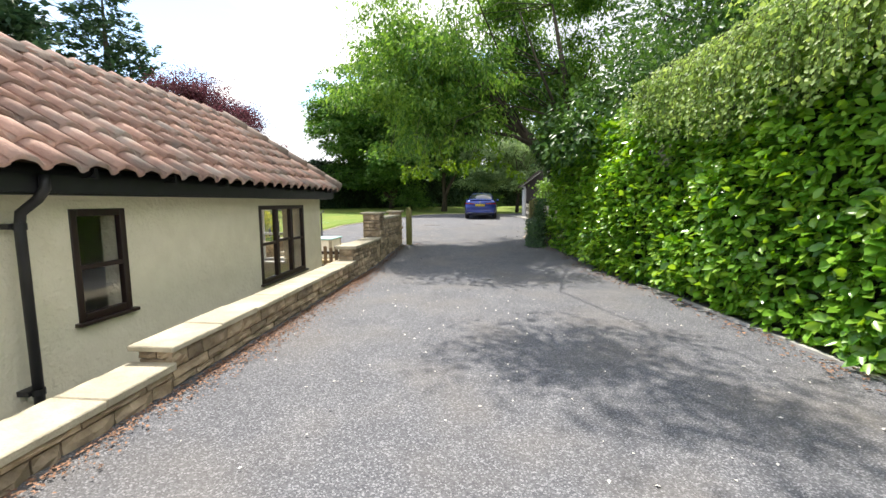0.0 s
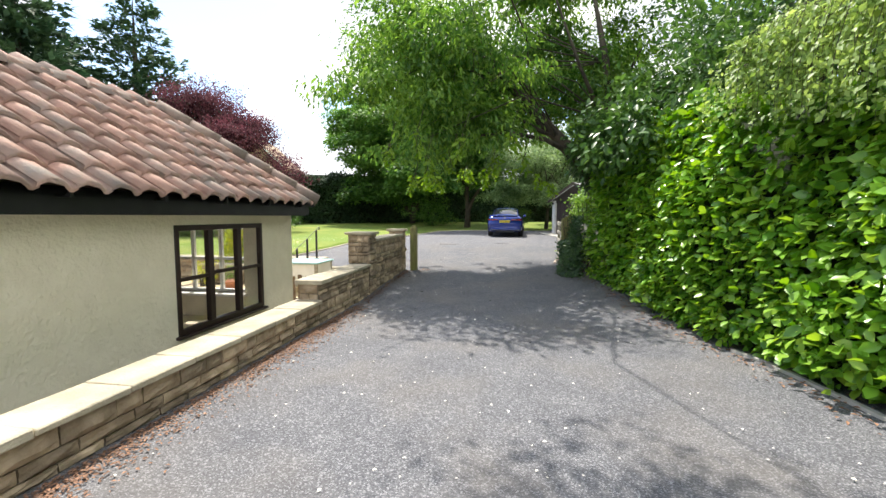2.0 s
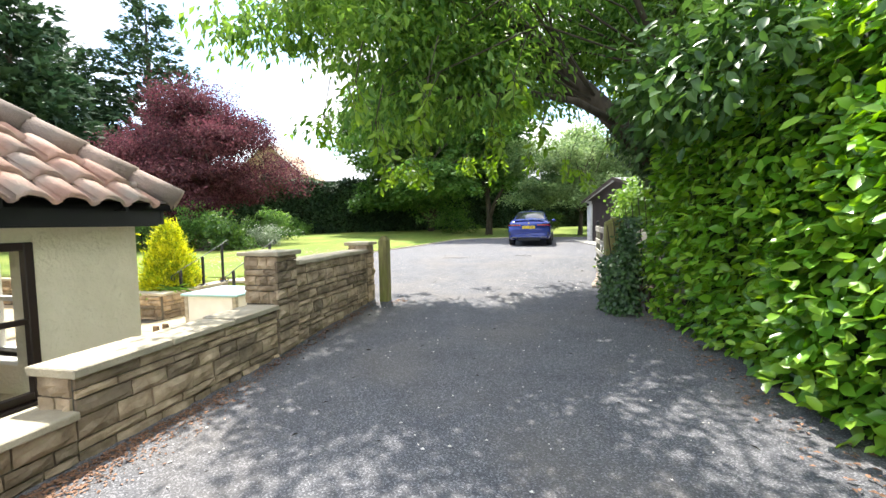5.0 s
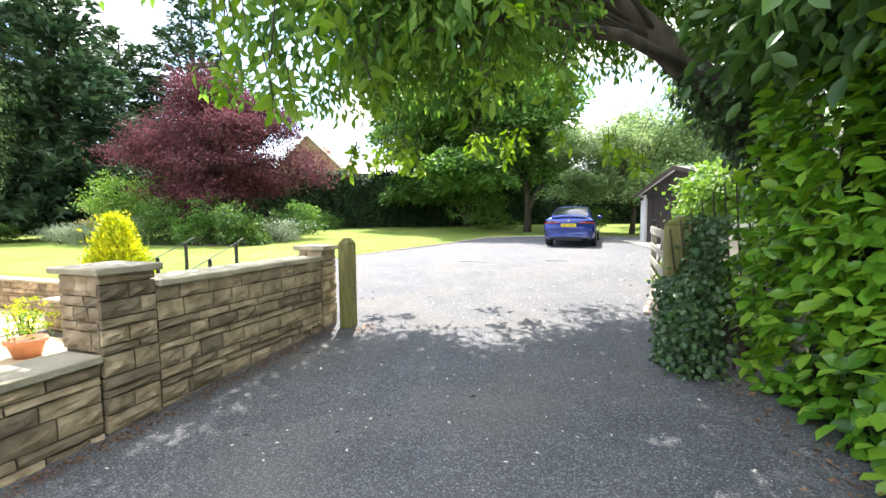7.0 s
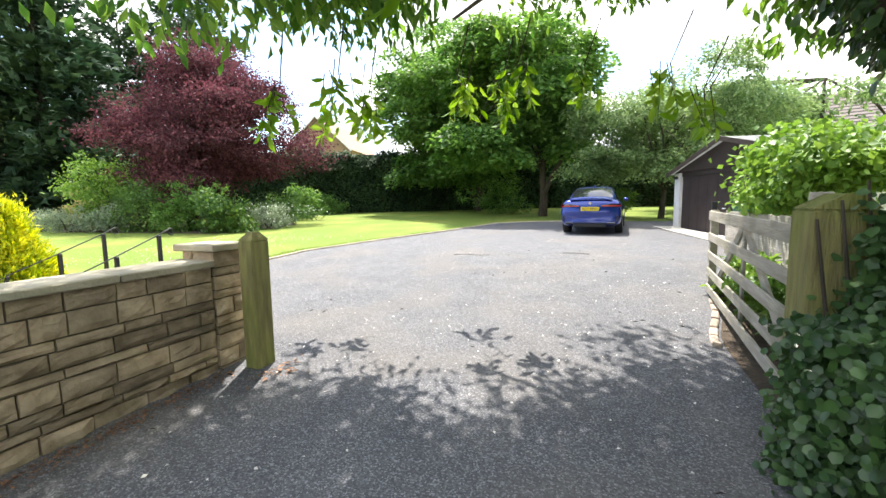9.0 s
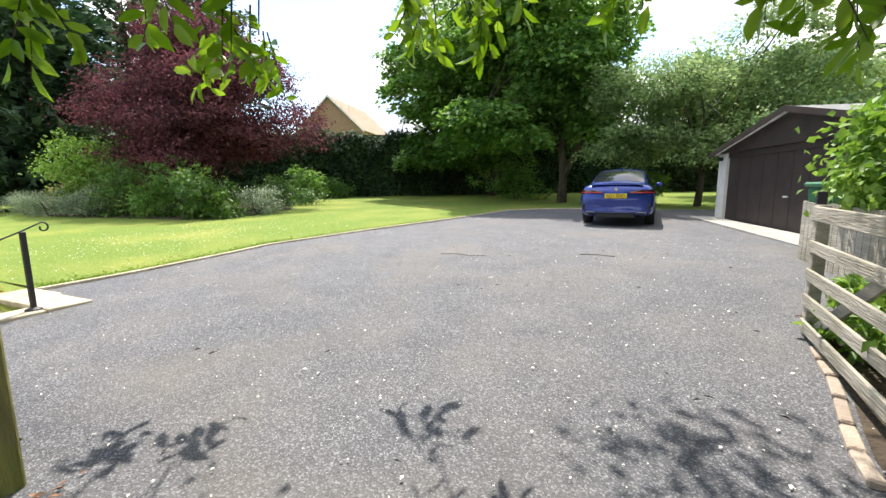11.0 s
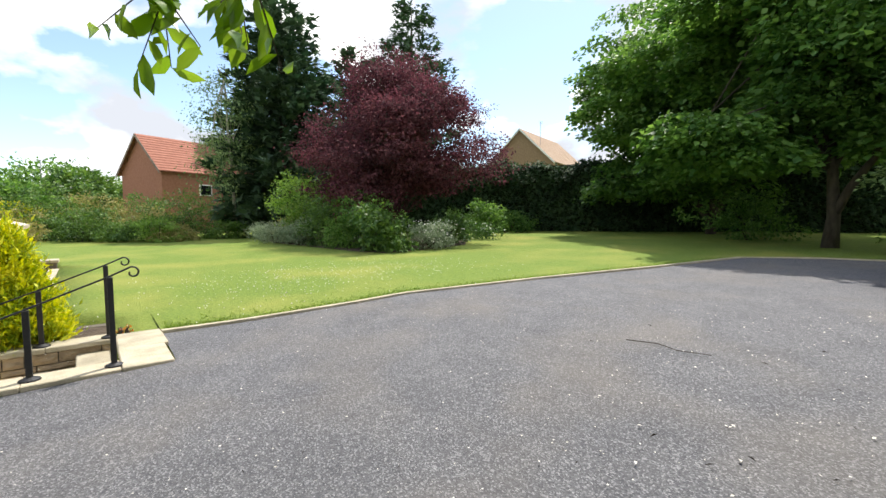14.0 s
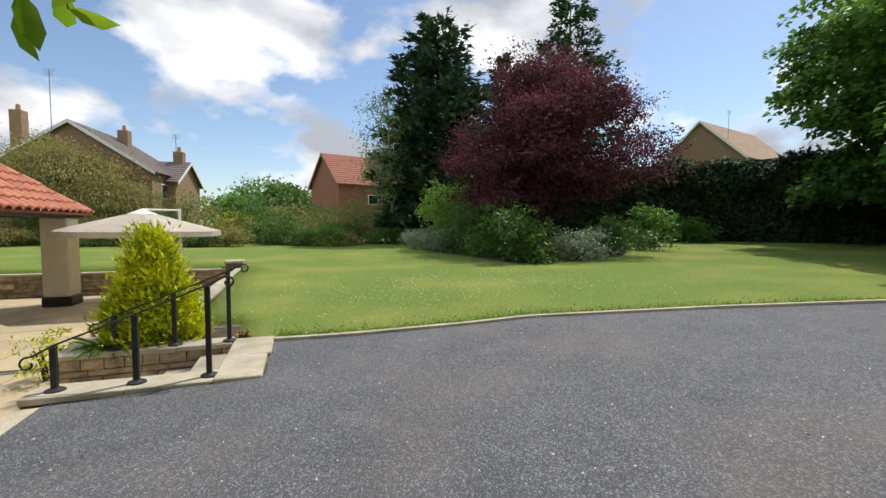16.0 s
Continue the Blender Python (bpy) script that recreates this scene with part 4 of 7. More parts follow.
tree("elder_bush", (3.3, 9.4, -0.05), [((2.55, 9.3, 2.8), (0.5, 1.1, 0.75)), ((2.4, 10.4, 3.0), (0.55, 0.7, 0.7)), ((3.2, 10.6, 3.3), (0.8, 0.9, 1.0))], 150, 34, 0.16, 0.145, 0.46, BROAD, L_ELDER, 34,
     [(0, 0, 0), (-0.1, 0, 1.5), (-0.3, 0, 2.8)], 0.06, "dark elder with broad leaflets leaning over the hedge", "shrub", droop=0.5, hollow=0.2, nl=16)
tree("background_ash", (7.5, 13.0, 0.1), [((7.2, 13.0, 6.0), (3.0, 4.0, 3.4)), ((6.5, 8.0, 6.4), (2.4, 3.4, 2.6))], 800, 32, 0.36, 0.18, 0.5, FOLDED, L_ELDER, 35,
     [(0, 0, 0), (0, 0, 2.5), (-0.2, 0, 5.5)], 0.2, "tall dark broadleaf tree behind the hedge", hollow=0.35, nl=20)
# far trees of the lawn
syc = tree("sycamore", (-7.7, 36.6, 0.77), lobes((-7.9, 36.3, 8.8), (6.0, 5.2, 5.4), 22, 41) + lobes((-9.4, 34.8, 4.4), (4.4, 3.4, 2.2), 12, 42, 0.45) + lobes((-5.4, 35.0, 6.0), (3.6, 3.2, 2.6), 8, 43, 0.45), 720, 95, 0.34, 0.24, 0.85, FOLDED, L_SYC, 41,
     [(0, 0, -0.2), (0.1, 0, 2.0), (0.0, 0.3, 4.5), (0.2, 0.3, 8.0), (0, 0, 12)], 0.2, "large spreading sycamore at the back of the lawn", nl=40, layered=1.0)
for tip in ((-2.2, -0.4, 4.6), (1.4, 0.2, 5.2)):
    part("limb", tube(bmesh.new(), [(0.05, 0, 0.5), (tip[0] * 0.45, tip[1] * 0.5, 2.1), (tip[0] * 0.8, tip[1], 3.4), tip], [0.19, 0.15, 0.11, 0.06], 9), BARK, syc, smooth=True)
syc = tree("sycamore", (-2.4, 30.5, 0.6), lobes((-3.8, 31.0, 7.6), (3.6, 4.0, 3.6), 16, 44) + lobes((-4.6, 29.8, 4.4), (2.8, 2.4, 1.5), 8, 45, 0.45) + lobes((-1.6, 30.2, 4.8), (1.9, 2.2, 1.5), 6, 46, 0.45), 640, 95, 0.30, 0.22, 0.85, FOLDED, L_SYC, 43,
     [(0, 0, -0.2), (0.05, 0, 1.0), (-0.05, 0.05, 2.4), (-0.2, 0.2, 4.2), (-0.1, 0.3, 7.0), (0, 0, 9)], 0.2, "tall sycamore with a bare forked trunk behind the car", nl=40, layered=0.9)
part("limb", tube(bmesh.new(), [(0.05, 0, 1.0), (0.35, -0.1, 1.8), (0.85, -0.15, 2.7), (1.3, 0.0, 4.2)], [0.13, 0.12, 0.10, 0.05], 9), BARK, syc, smooth=True)
tree("apple_tree", (2.8, 28.8, 0.57), lobes((2.4, 28.4, 3.9), (3.8, 2.8, 2.2), 16, 47, 0.42) + lobes((0.6, 27.8, 2.8), (1.7, 1.4, 1.0), 5, 48, 0.5) + lobes((4.8, 28.2, 5.2), (2.4, 2.2, 1.9), 8, 49, 0.45), 620, 85, 0.22, 0.13, 0.6, FOLDED, L_APPLE, 45,
     [(0, 0, -0.2), (0.1, 0, 1.2), (-0.2, 0.1, 2.4), (-0.4, 0, 4.0)], 0.12, "spreading grey-green apple tree beside the garage", nl=34, layered=0.6, thick=0.12, droop=0.2)
tree("background_tree", (9.5, 33.0, 0.6), lobes((9.0, 33.0, 4.4), (4.4, 3.4, 2.4), 12, 50, 0.42) + lobes((4.5, 36.0, 5.6), (3.4, 2.8, 3.2), 10, 51, 0.4), 640, 32, 0.38, 0.22, 0.7, FOLDED, L_APPLE, 47,
     [(0, 0, 0), (0, 0, 2.5), (0, 0, 6)], 0.2, "broadleaf tree behind the garage", hollow=0.3, nl=20)
tree("purple_plum_tree", (-17.1, 23.8, 0.42), lobes((-17.1, 23.8, 5.8), (4.7, 4.4, 3.2), 24, 52, 0.38) + lobes((-14.4, 24.4, 3.9), (2.8, 2.6, 1.7), 8, 53, 0.45) + lobes((-19.4, 22.6, 4.3), (2.8, 2.6, 1.9), 8, 54, 0.45) + [((-16.8, 23.4, 8.0), (2.2, 2.2, 1.0))] + lobes((-16.8, 22.9, 3.5), (4.5, 3.4, 1.7), 14, 55, 0.42), 3000, 34, 0.23, 0.115, 0.6, FOLDED, L_PURPLE, 51,
     [(0, 0, -0.2), (0.1, 0, 1.0), (0, 0.1, 2.5), (0.1, 0, 4.5), (0, 0, 7)], 0.22, "rounded purple-leaved plum tree in the island bed", hollow=0.2, nl=70)


def conifer(name, base, height, radius, seed, label, material=L_CONIFER, ntier=32, per=62, spray=0.72):
    """A pointed cypress: tiers of drooping sprays on short boughs round a straight trunk."""
    rng = np.random.default_rng(seed)
    t = empty(name, base, label, "conifer")
    P, A, Nn = [], [], []
    for k in range(ntier):
        h = 0.04 + 0.96 * k / ntier
        r = radius * (1 - h) ** 0.42 * (0.82 + 0.36 * rng.random()) + 0.12
        boughs = max(5, int(15 * (1 - h) + 4))
        for b in range(boughs):
            a = rng.random() * 6.283
            rb = r * (0.7 + 0.45 * rng.random())
            m = per * max(0.35, rb / radius)
            s = rng.random(int(m)) ** 0.6
            x, y = np.cos(a) * rb * s, np.sin(a) * rb * s
            z = h * height + (s ** 2) * rb * 0.16 + rng.normal(size=len(s)) * 0.14 * spray
            p = np.stack([x, y, z], 1) + rng.normal(size=(len(s), 3)) * 0.2 * spray
            P.append(p)
            A.append(np.stack([np.cos(a) + 0.5 * rng.normal(size=len(s)), np.sin(a) + 0.5 * rng.normal(size=len(s)), 0.15 + 0.35 * rng.normal(size=len(s))], 1))
            Nn.append(rng.normal(size=(len(s), 3)) * 0.5 + np.array([0, 0, 1]))
    P, A, Nn = np.concatenate(P), np.concatenate(A), np.concatenate(Nn)
    leaves("foliage", P, A, Nn, spray * (0.6 + 0.7 * rng.random(len(P))), 0.5, SPRAY, material, t)
    part("trunk", tube(bmesh.new(), [(0, 0, -0.2), (0, 0, height * 0.5), (0, 0, height * 0.97)], [radius * 0.09, radius * 0.06, 0.02], 8), BARK, t)
    return t


conifer("cypress_tree", (-27.8, 22.4, 0.4), 14.8, 4.1, 61, "tall dark green cypress behind the purple tree")
conifer("cypress_tree", (-35.2, 37.9, 0.6), 22.4, 5.6, 62, "very tall dark cypress with a ragged top")
conifer("cypress_tree", (-39.5, 34.0, 0.6), 18.0, 5.0, 63, "tall dark cypress in a row")
conifer("cypress_tree", (-43.0, 27.5, 0.5), 19.0, 5.5, 64, "broad dark cypress in a row")
# clipped cypress hedge at the back
hl = empty("cypress_hedge", (-13.0, 37.0, 0.75), "tall clipped dark green cypress hedge closing the lawn", "hedge")
rng = np.random.default_rng(71)
HA, HC = np.array([-30.0, 29.0]), np.array([8.0, 46.0])
hd = (HC - HA) / np.linalg.norm(HC - HA)
hn = np.array([hd[1], -hd[0]])
HLEN = float(np.linalg.norm(HC - HA))
n = 34000
u, v = rng.random(n) * HLEN, rng.random(n)
zt = 4.25 + 0.25 * np.sin(u * 0.7) + 0.15 * np.sin(u * 2.3)
z = v * zt
dpt = 0.12 * np.sin(u * 1.7 + z * 1.1) + 0.22 * (z / zt > 0.72) * (1 + np.sin(u * 2.9)) + 0.2 * rng.random(n)
topm = rng.random(n) < 0.18
z = np.where(topm, zt + 0.1 * rng.normal(size=n), z)
dpt = np.where(topm, rng.uniform(-1.6, 0.4, n), dpt)
gz0 = np.array([ground_z(-20, HA[1] + hd[1] * q) for q in u])
P = np.stack([HA[0] + hd[0] * u + hn[0] * dpt, HA[1] + hd[1] * u + hn[1] * dpt, gz0 + z], 1) - np.array([-13.0, 37.0, 0.75])
A = np.stack([hn[0] + 0.5 * rng.normal(size=n), hn[1] + 0.5 * rng.normal(size=n), -0.2 + 0.5 * rng.normal(size=n)], 1)
Nn = np.stack([hn[0] * 0.6 + 0.4 * rng.normal(size=n), hn[1] * 0.6 + 0.4 * rng.normal(size=n), 0.7 + 0.3 * rng.normal(size=n)], 1)
leaves("foliage", P, A, Nn, 0.33 * (0.6 + 0.8 * rng.random(n)), 0.5, SPRAY, L_HEDGE, hl)
# plain dark box behind the sprays; its colour stands for the hedge's inner shade
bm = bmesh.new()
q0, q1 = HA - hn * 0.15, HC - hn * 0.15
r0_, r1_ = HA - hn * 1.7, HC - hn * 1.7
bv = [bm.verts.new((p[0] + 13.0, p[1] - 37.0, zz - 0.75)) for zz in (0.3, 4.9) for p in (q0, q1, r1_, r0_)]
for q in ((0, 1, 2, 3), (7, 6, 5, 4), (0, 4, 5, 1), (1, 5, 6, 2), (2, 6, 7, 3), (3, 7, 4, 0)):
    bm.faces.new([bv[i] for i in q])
part("shade_core", bm, CORE, hl)

# ---- gateway ----
pg = empty("gate_post", (-1.79, 11.17, 0.08), "mossy square oak gate post with a weathered top", "gate post")
part("post", boxbm(-0.05, 0.10, -0.06, 0.12, -0.2, 1.02, bevel=0.012), GREENWOOD, pg)
bm = bmesh.new()
q = [bm.verts.new(p) for p in ((-0.048, -0.058, 1.022), (0.098, -0.058, 1.022), (0.098, 0.118, 1.022), (-0.048, 0.118, 1.022), (0.0, 0.0, 1.085), (0.05, 0.0, 1.085), (0.05, 0.07, 1.085), (0.0, 0.07, 1.085))]
for f in ((0, 1, 5, 4), (1, 2, 6, 5), (2, 3, 7, 6), (3, 0, 4, 7), (4, 5, 6, 7), (3, 2, 1, 0)):
    bm.faces.new([q[i] for i in f])
part("post_top", bm, GREENWOOD, pg)
pr = empty("gate_post", (1.80, 11.1, 0.08), "ivy-clad mossy oak gate post holding the open gate", "gate post")
part("post", boxbm(-0.12, 0.12, -0.12, 0.12, -0.2, 1.24, bevel=0.012), GREENWOOD, pr)
bm = bmesh.new()
q = [bm.verts.new(p) for p in ((-0.118, -0.118, 1.242), (0.118, -0.118, 1.242), (0.118, 0.118, 1.242), (-0.118, 0.118, 1.242), (0.0, -0.11, 1.31), (0.06, -0.11, 1.31), (0.06, 0.11, 1.31), (0.0, 0.11, 1.31))]
for f in ((0, 1, 5, 4), (1, 2, 6, 5), (2, 3, 7, 6), (3, 0, 4, 7), (4, 5, 6, 7), (3, 2, 1, 0)):
    bm.faces.new([q[i] for i in f])
part("post_top", bm, GREENWOOD, pr)
gate = empty("farm_gate", (1.83, 11.28, 0.12), "open silvered five-bar timber gate", "gate", rz=-3.2)
part("hinge_stile", boxbm(-0.04, 0.04, 0.0, 0.09, 0.03, 1.28, bevel=0.006), GREYWOOD, gate)
part("end_stile", boxbm(-0.04, 0.04, 3.24, 3.33, 0.05, 1.12, bevel=0.006), GREYWOOD, gate)
for z, h in ((0.14, 0.09), (0.34, 0.09), (0.54, 0.09), (0.76, 0.09), (1.0, 0.11)):
    part("bar", boxbm(-0.055, -0.03, 0.02, 3.32, z, z + h, bevel=0.005), GREYWOOD, gate)
for a, b in (((0.1, 0.16), (1.7, 1.02)), ((3.2, 0.16), (1.75, 1.02))):
    bm = bmesh.new()
    dx, dz = b[0] - a[0], b[1] - a[1]
    L = math.hypot(dx, dz)
    ny, nz = -dz / L * 0.045, dx / L * 0.045
    v = [bm.verts.new((x, y, z)) for x in (0.0, 0.022) for y, z in ((a[0] + ny, a[1] + nz), (a[0] - ny, a[1] - nz), (b[0] - ny, b[1] - nz), (b[0] + ny, b[1] + nz))]
    for f in ((0, 1, 2, 3), (7, 6, 5, 4), (0, 4, 5, 1), (1, 5, 6, 2), (2, 6, 7, 3), (3, 7, 4, 0)):
        bm.faces.new([v[i] for i in f])
    part("brace", bm, GREYWOOD, gate)
part("upright", boxbm(0.0, 0.022, 1.66, 1.74, 0.14, 1.08, bevel=0.004), GREYWOOD, gate)
part("latch", boxbm(-0.03, 0.03, 3.33, 3.37, 0.9, 1.22, bevel=0.006), IRON, gate, "dark iron latch bar")
# board fence behind the gate
fence = empty("fence", (2.85, 14.5, 0.15), "weathered grey close-board fence behind the gate", "fence")
for k in range(44):
    y = -3.2 + k * 0.15
    part("board", boxbm(-0.012, 0.012, y, y + 0.142, -0.15, 1.0 + random.uniform(-0.01, 0.01), bevel=0.003), GREYWOOD, fence)
for z in (0.15, 0.8):
    part("rail", boxbm(0.014, 0.06, -3.2, 3.4, z, z + 0.08), GREYWOOD, fence)
# ivy on the right post and on the hedge end
rng = np.random.default_rng(81)
n = 9500
u = rng.random(n)
P = np.stack([1.70 + 0.30 * u + 0.06 * rng.normal(size=n), 10.95 - 0.10 * u + 0.16 * np.abs(rng.normal(size=n)) * -1 + 0.12, 0.06 + rng.random(n) * (0.78 + 0.12 * u + 0.45 * np.clip((u - 0.55) / 0.3, 0, 1))], 1)
iv = empty("ivy", (2.1, 11.0, 0.08), "dark ivy smothering the gate post and the hedge end", "ivy")
leaves("foliage", P - np.array([2.1, 11.0, 0.08]), np.stack([-0.3 + 0.5 * rng.normal(size=n), -0.6 + 0.4 * rng.normal(size=n), -0.5 + 0.4 * rng.normal(size=n)], 1),
       np.stack([-0.5 + 0.3 * rng.normal(size=n), -0.8 + 0.3 * rng.normal(size=n), 0.4 + 0.3 * rng.normal(size=n)], 1), 0.045 * (0.6 + 0.8 * rng.random(n)), 0.85, BROAD, L_IVY, iv)
bm = bmesh.new()
for k in range(9):
    x = 1.72 + 0.08 * k
    tube(bm, [(x - 2.1, -0.06, -0.1), (x - 2.1 + 0.05, -0.05, 0.6), (x - 2.1 - 0.03, -0.04, 1.2 + 0.08 * k)], [0.014, 0.01, 0.006], 5)
tagged(part("stems", bm, BARK, iv), kind="stuff")
# ivy round the leaning cherry trunk
rng = np.random.default_rng(82)
n = 3600
tt = rng.random(n)
cx, cy, cz = np.interp(tt, [0, 0.5, 1], [3.2, 2.8, 2.15]), np.full(n, 11.75), np.interp(tt, [0, 0.5, 1], [0.3, 1.9, 2.75])
an = rng.random(n) * 6.283
rr = 0.28 + 0.14 * rng.random(n)
P = np.stack([cx + rr * np.cos(an), cy + rr * np.sin(an) * 0.9, cz + 0.1 * rng.normal(size=n)], 1)
iv2 = empty("ivy", (3.1, 11.75, 0.1), "dark ivy climbing the leaning cherry trunk", "ivy")
leaves("foliage", P - np.array([3.1, 11.75, 0.1]), np.stack([0.4 * np.cos(an) + 0.4 * rng.normal(size=n), 0.4 * np.sin(an) + 0.4 * rng.normal(size=n), -0.7 + 0.3 * rng.normal(size=n)], 1),
       np.stack([np.cos(an), np.sin(an), 0.4 + 0.3 * rng.normal(size=n)], 1), 0.07 * (0.6 + 0.8 * rng.random(n)), 0.85, BROAD, L_IVY, iv2)
part("stem", tube(bmesh.new(), [(0.05, -0.15, -0.1), (-0.2, -0.22, 1.6), (-0.8, -0.2, 2.6)], [0.03, 0.022, 0.01], 6), BARK, iv2)
# planting strip and edging by the gate
kerb = [(1.72, 12.7), (1.74, 12.95), (1.79, 13.2), (1.86, 13.5), (1.92, 13.8), (1.95, 14.05), (1.98, 14.3)]
gb = bmesh.new()
vs0 = [gb.verts.new((x + 0.06, y, ground_z(x, y) + 0.012)) for x, y in [(1.75, 11.3)] + kerb + [(2.05, 14.8), (2.3, 15.2)]]
vs1 = [gb.verts.new((2.84, y, ground_z(2, y) + 0.05)) for x, y in [(1.75, 11.3)] + kerb + [(2.05, 14.8), (2.3, 15.2)]]
for k in range(len(vs0) - 1):
    gb.faces.new((vs0[k], vs1[k], vs1[k + 1], vs0[k + 1]))
obj("bed_soil", gb, SOIL, label="leaf-strewn soil strip behind the open gate", category="flower bed", kind="structure")
BRICKPALE = mat("worn pale brick", (0.34, 0.27, 0.21), (0.46, 0.38, 0.31), 9, 0.95, bump=0.5, objvar=0.2)
edging = empty("brick_edging", (1.85, 13.4, 0.14), "worn pale brick edging beside the gate", "edging", kind="structure")
kp = [Vector((x, y, ground_z(x, y))) for x, y in kerb]
for k in range(len(kp) - 1):
    a, b = kp[k], kp[k + 1]
    d = (b - a)
    bm = boxbm(-0.035, 0.035, 0.006, d.length - 0.006, -0.05, 0.04, bevel=0.01, jitter=0.004)
    e = part("brick", bm, BRICKPALE, edging)
    e.matrix_basis = Matrix.Translation(a - Vector((1.85, 13.4, 0.14))) @ Matrix.Rotation(math.atan2(-d.x, d.y), 4, "Z")
for k, (x, y, r, mm, lab) in enumerate(((2.35, 13.2, (0.4, 0.5, 0.36), L_GREEN, "leafy green shrub growing through the gate"), (2.3, 14.3, (0.32, 0.45, 0.26), L_LIME, "pale green shrub behind the gate"), (2.4, 12.2, (0.4, 0.4, 0.5), L_GREEN, "leafy green shrub by the gate post"))):
    shrub("garden_shrub", (x, y, ground_z(x, y) + 0.03), r, 60, 26, 0.085, mm, 90 + k, lab, width=0.55)
tree("climbing_vine", (3.35, 16.3, 0.3), lobes((3.2, 16.5, 1.78), (0.5, 1.1, 0.55), 9, 93, 0.5) + lobes((3.5, 15.3, 1.85), (0.6, 0.9, 0.6), 7, 94, 0.5), 430, 36, 0.14, 0.1, 0.8, FOLDED, L_LIME, 93,
     [(0, 0, 0), (0, 0, 0.8), (-0.05, 0.1, 1.6)], 0.03, "bright green climbing vine spilling over the fence", "climber", droop=0.5, hollow=0.4, nl=12)

# ---- garage ----
GA = math.degrees(math.atan2(0.2425, 0.9701))
gar = empty("garage", (2.77, 24.38, 0.40), "dark brown timber garage with a white pier and felt roof", "garage", rz=GA)
# local: -y along the front, +x into the building
GWd, GH, GP, GL = 6.3, 1.80, 2.50, 6.0
part("wall_left", boxbm(0.25, GL, -0.2, 0.0, -0.1, GH), WHITEWALL, gar)
part("wall_right", boxbm(0.25, GL, -GWd, -GWd + 0.2, -0.1, GH), WHITEWALL, gar)
part("wall_back", boxbm(GL, GL + 0.2, -GWd, 0, -0.1, GH), WHITEWALL, gar)
part("pier", boxbm(-0.02, 0.25, -0.42, 0.0, -0.1, GH - 0.01, bevel=0.01), WHITEWALL, gar, "white painted masonry pier")
part("pier", boxbm(-0.02, 0.25, -GWd, -GWd + 0.42, -0.1, GH - 0.01, bevel=0.01), WHITEWALL, gar, "white painted masonry pier")
bm = bmesh.new()
v = [bm.verts.new(p) for x in (-0.03, 0.05) for p in ((x, 0.06, GH), (x, -GWd - 0.06, GH), (x, -GWd / 2, GP - 0.03))]
for f in ((0, 1, 2), (5, 4, 3), (0, 3, 4, 1), (1, 4, 5, 2), (2, 5, 3, 0)):
    bm.faces.new([v[i] for i in f])
part("gable", bm, DOORBROWN, gar)
for k in range(20):
    y0 = -0.42 - k * (GWd - 0.84) / 20
    part("door_plank", boxbm(0.06 if k % 2 else 0.064, 0.10, y0 - (GWd - 0.84) / 20 + 0.004, y0, -0.06, GH - 0.14), DOORBROWN, gar)
part("lintel", boxbm(0.03, 0.12, -GWd + 0.42, -0.42, GH - 0.14, GH), DOORBROWN, gar)
part("door_handle", tube(bmesh.new(), [(0.02, -3.0, 0.72), (0.02, -3.14, 0.72)], 0.018, 8), WHITE, gar, "small pale door handle")
for s in (0, 1):
    bm = bmesh.new()
    ye = 0.18 if s == 0 else -GWd - 0.18
    v = [bm.verts.new(p) for p in ((-0.2, ye, GH - 0.04), (GL + 0.3, ye, GH - 0.04), (GL + 0.3, -GWd / 2, GP + 0.02), (-0.2, -GWd / 2, GP + 0.02))]
    bm.faces.new(v if s else v[::-1])
    bmesh.ops.solidify(bm, geom=bm.faces[:], thickness=0.05)
    part("roof_slope", bm, FELT, gar)
    bm = bmesh.new()
    v = [bm.verts.new(p) for x in (-0.23, -0.2) for p in ((x, ye, GH - 0.12), (x, -GWd / 2, GP - 0.08), (x, -GWd / 2, GP + 0.04), (x, ye, GH))]
    for f in ((0, 1, 2, 3), (7, 6, 5, 4), (0, 4, 5, 1), (1, 5, 6, 2), (2, 6, 7, 3), (3, 7, 4, 0)):
        bm.faces.new([v[i] for i in f])
    part("barge_board", bm, DOORBROWN, gar)
lamp = empty("bulkhead_lamp", (2.77, 24.38, 2.05), "small round lamp on the white garage pier", "lamp", rz=GA)
part("body", lathe(bmesh.new(), [(0.07, 0), (0.085, 0.03), (0.06, 0.07)], (0, 0, 0), 14).copy() if False else boxbm(-0.11, -0.022, -0.27, -0.13, -0.05, 0.05, bevel=0.02), IRON, lamp)
ap = bmesh.new()
apv = [Vector(p) for p in ((2.15, 24.5), (2.75, 24.42), (4.25, 18.3), (3.45, 18.2))] if False else [(2.15, 24.5), (2.78, 24.42), (4.2, 18.6), (3.3, 18.6)]
lo = [ap.verts.new((x, y, ground_z(x, y) - 0.05)) for x, y in apv]
hi = [ap.verts.new((x, y, ground_z(x, y) + 0.022)) for x, y in apv]
ap.faces.new(hi[::-1])
for k in range(4):
    ap.faces.new((lo[k], lo[(k + 1) % 4], hi[(k + 1) % 4], hi[k]))
bmesh.ops.recalc_face_normals(ap, faces=ap.faces[:])
obj("pavement", ap, CONCRETE, label="pale concrete apron before the garage door", category="apron", kind="structure")
wb = empty("wheelie_bin", (3.42, 18.45, 0.375), "green plastic wheeled bin by the garage", "bin", rz=10)
bm = bmesh.new()
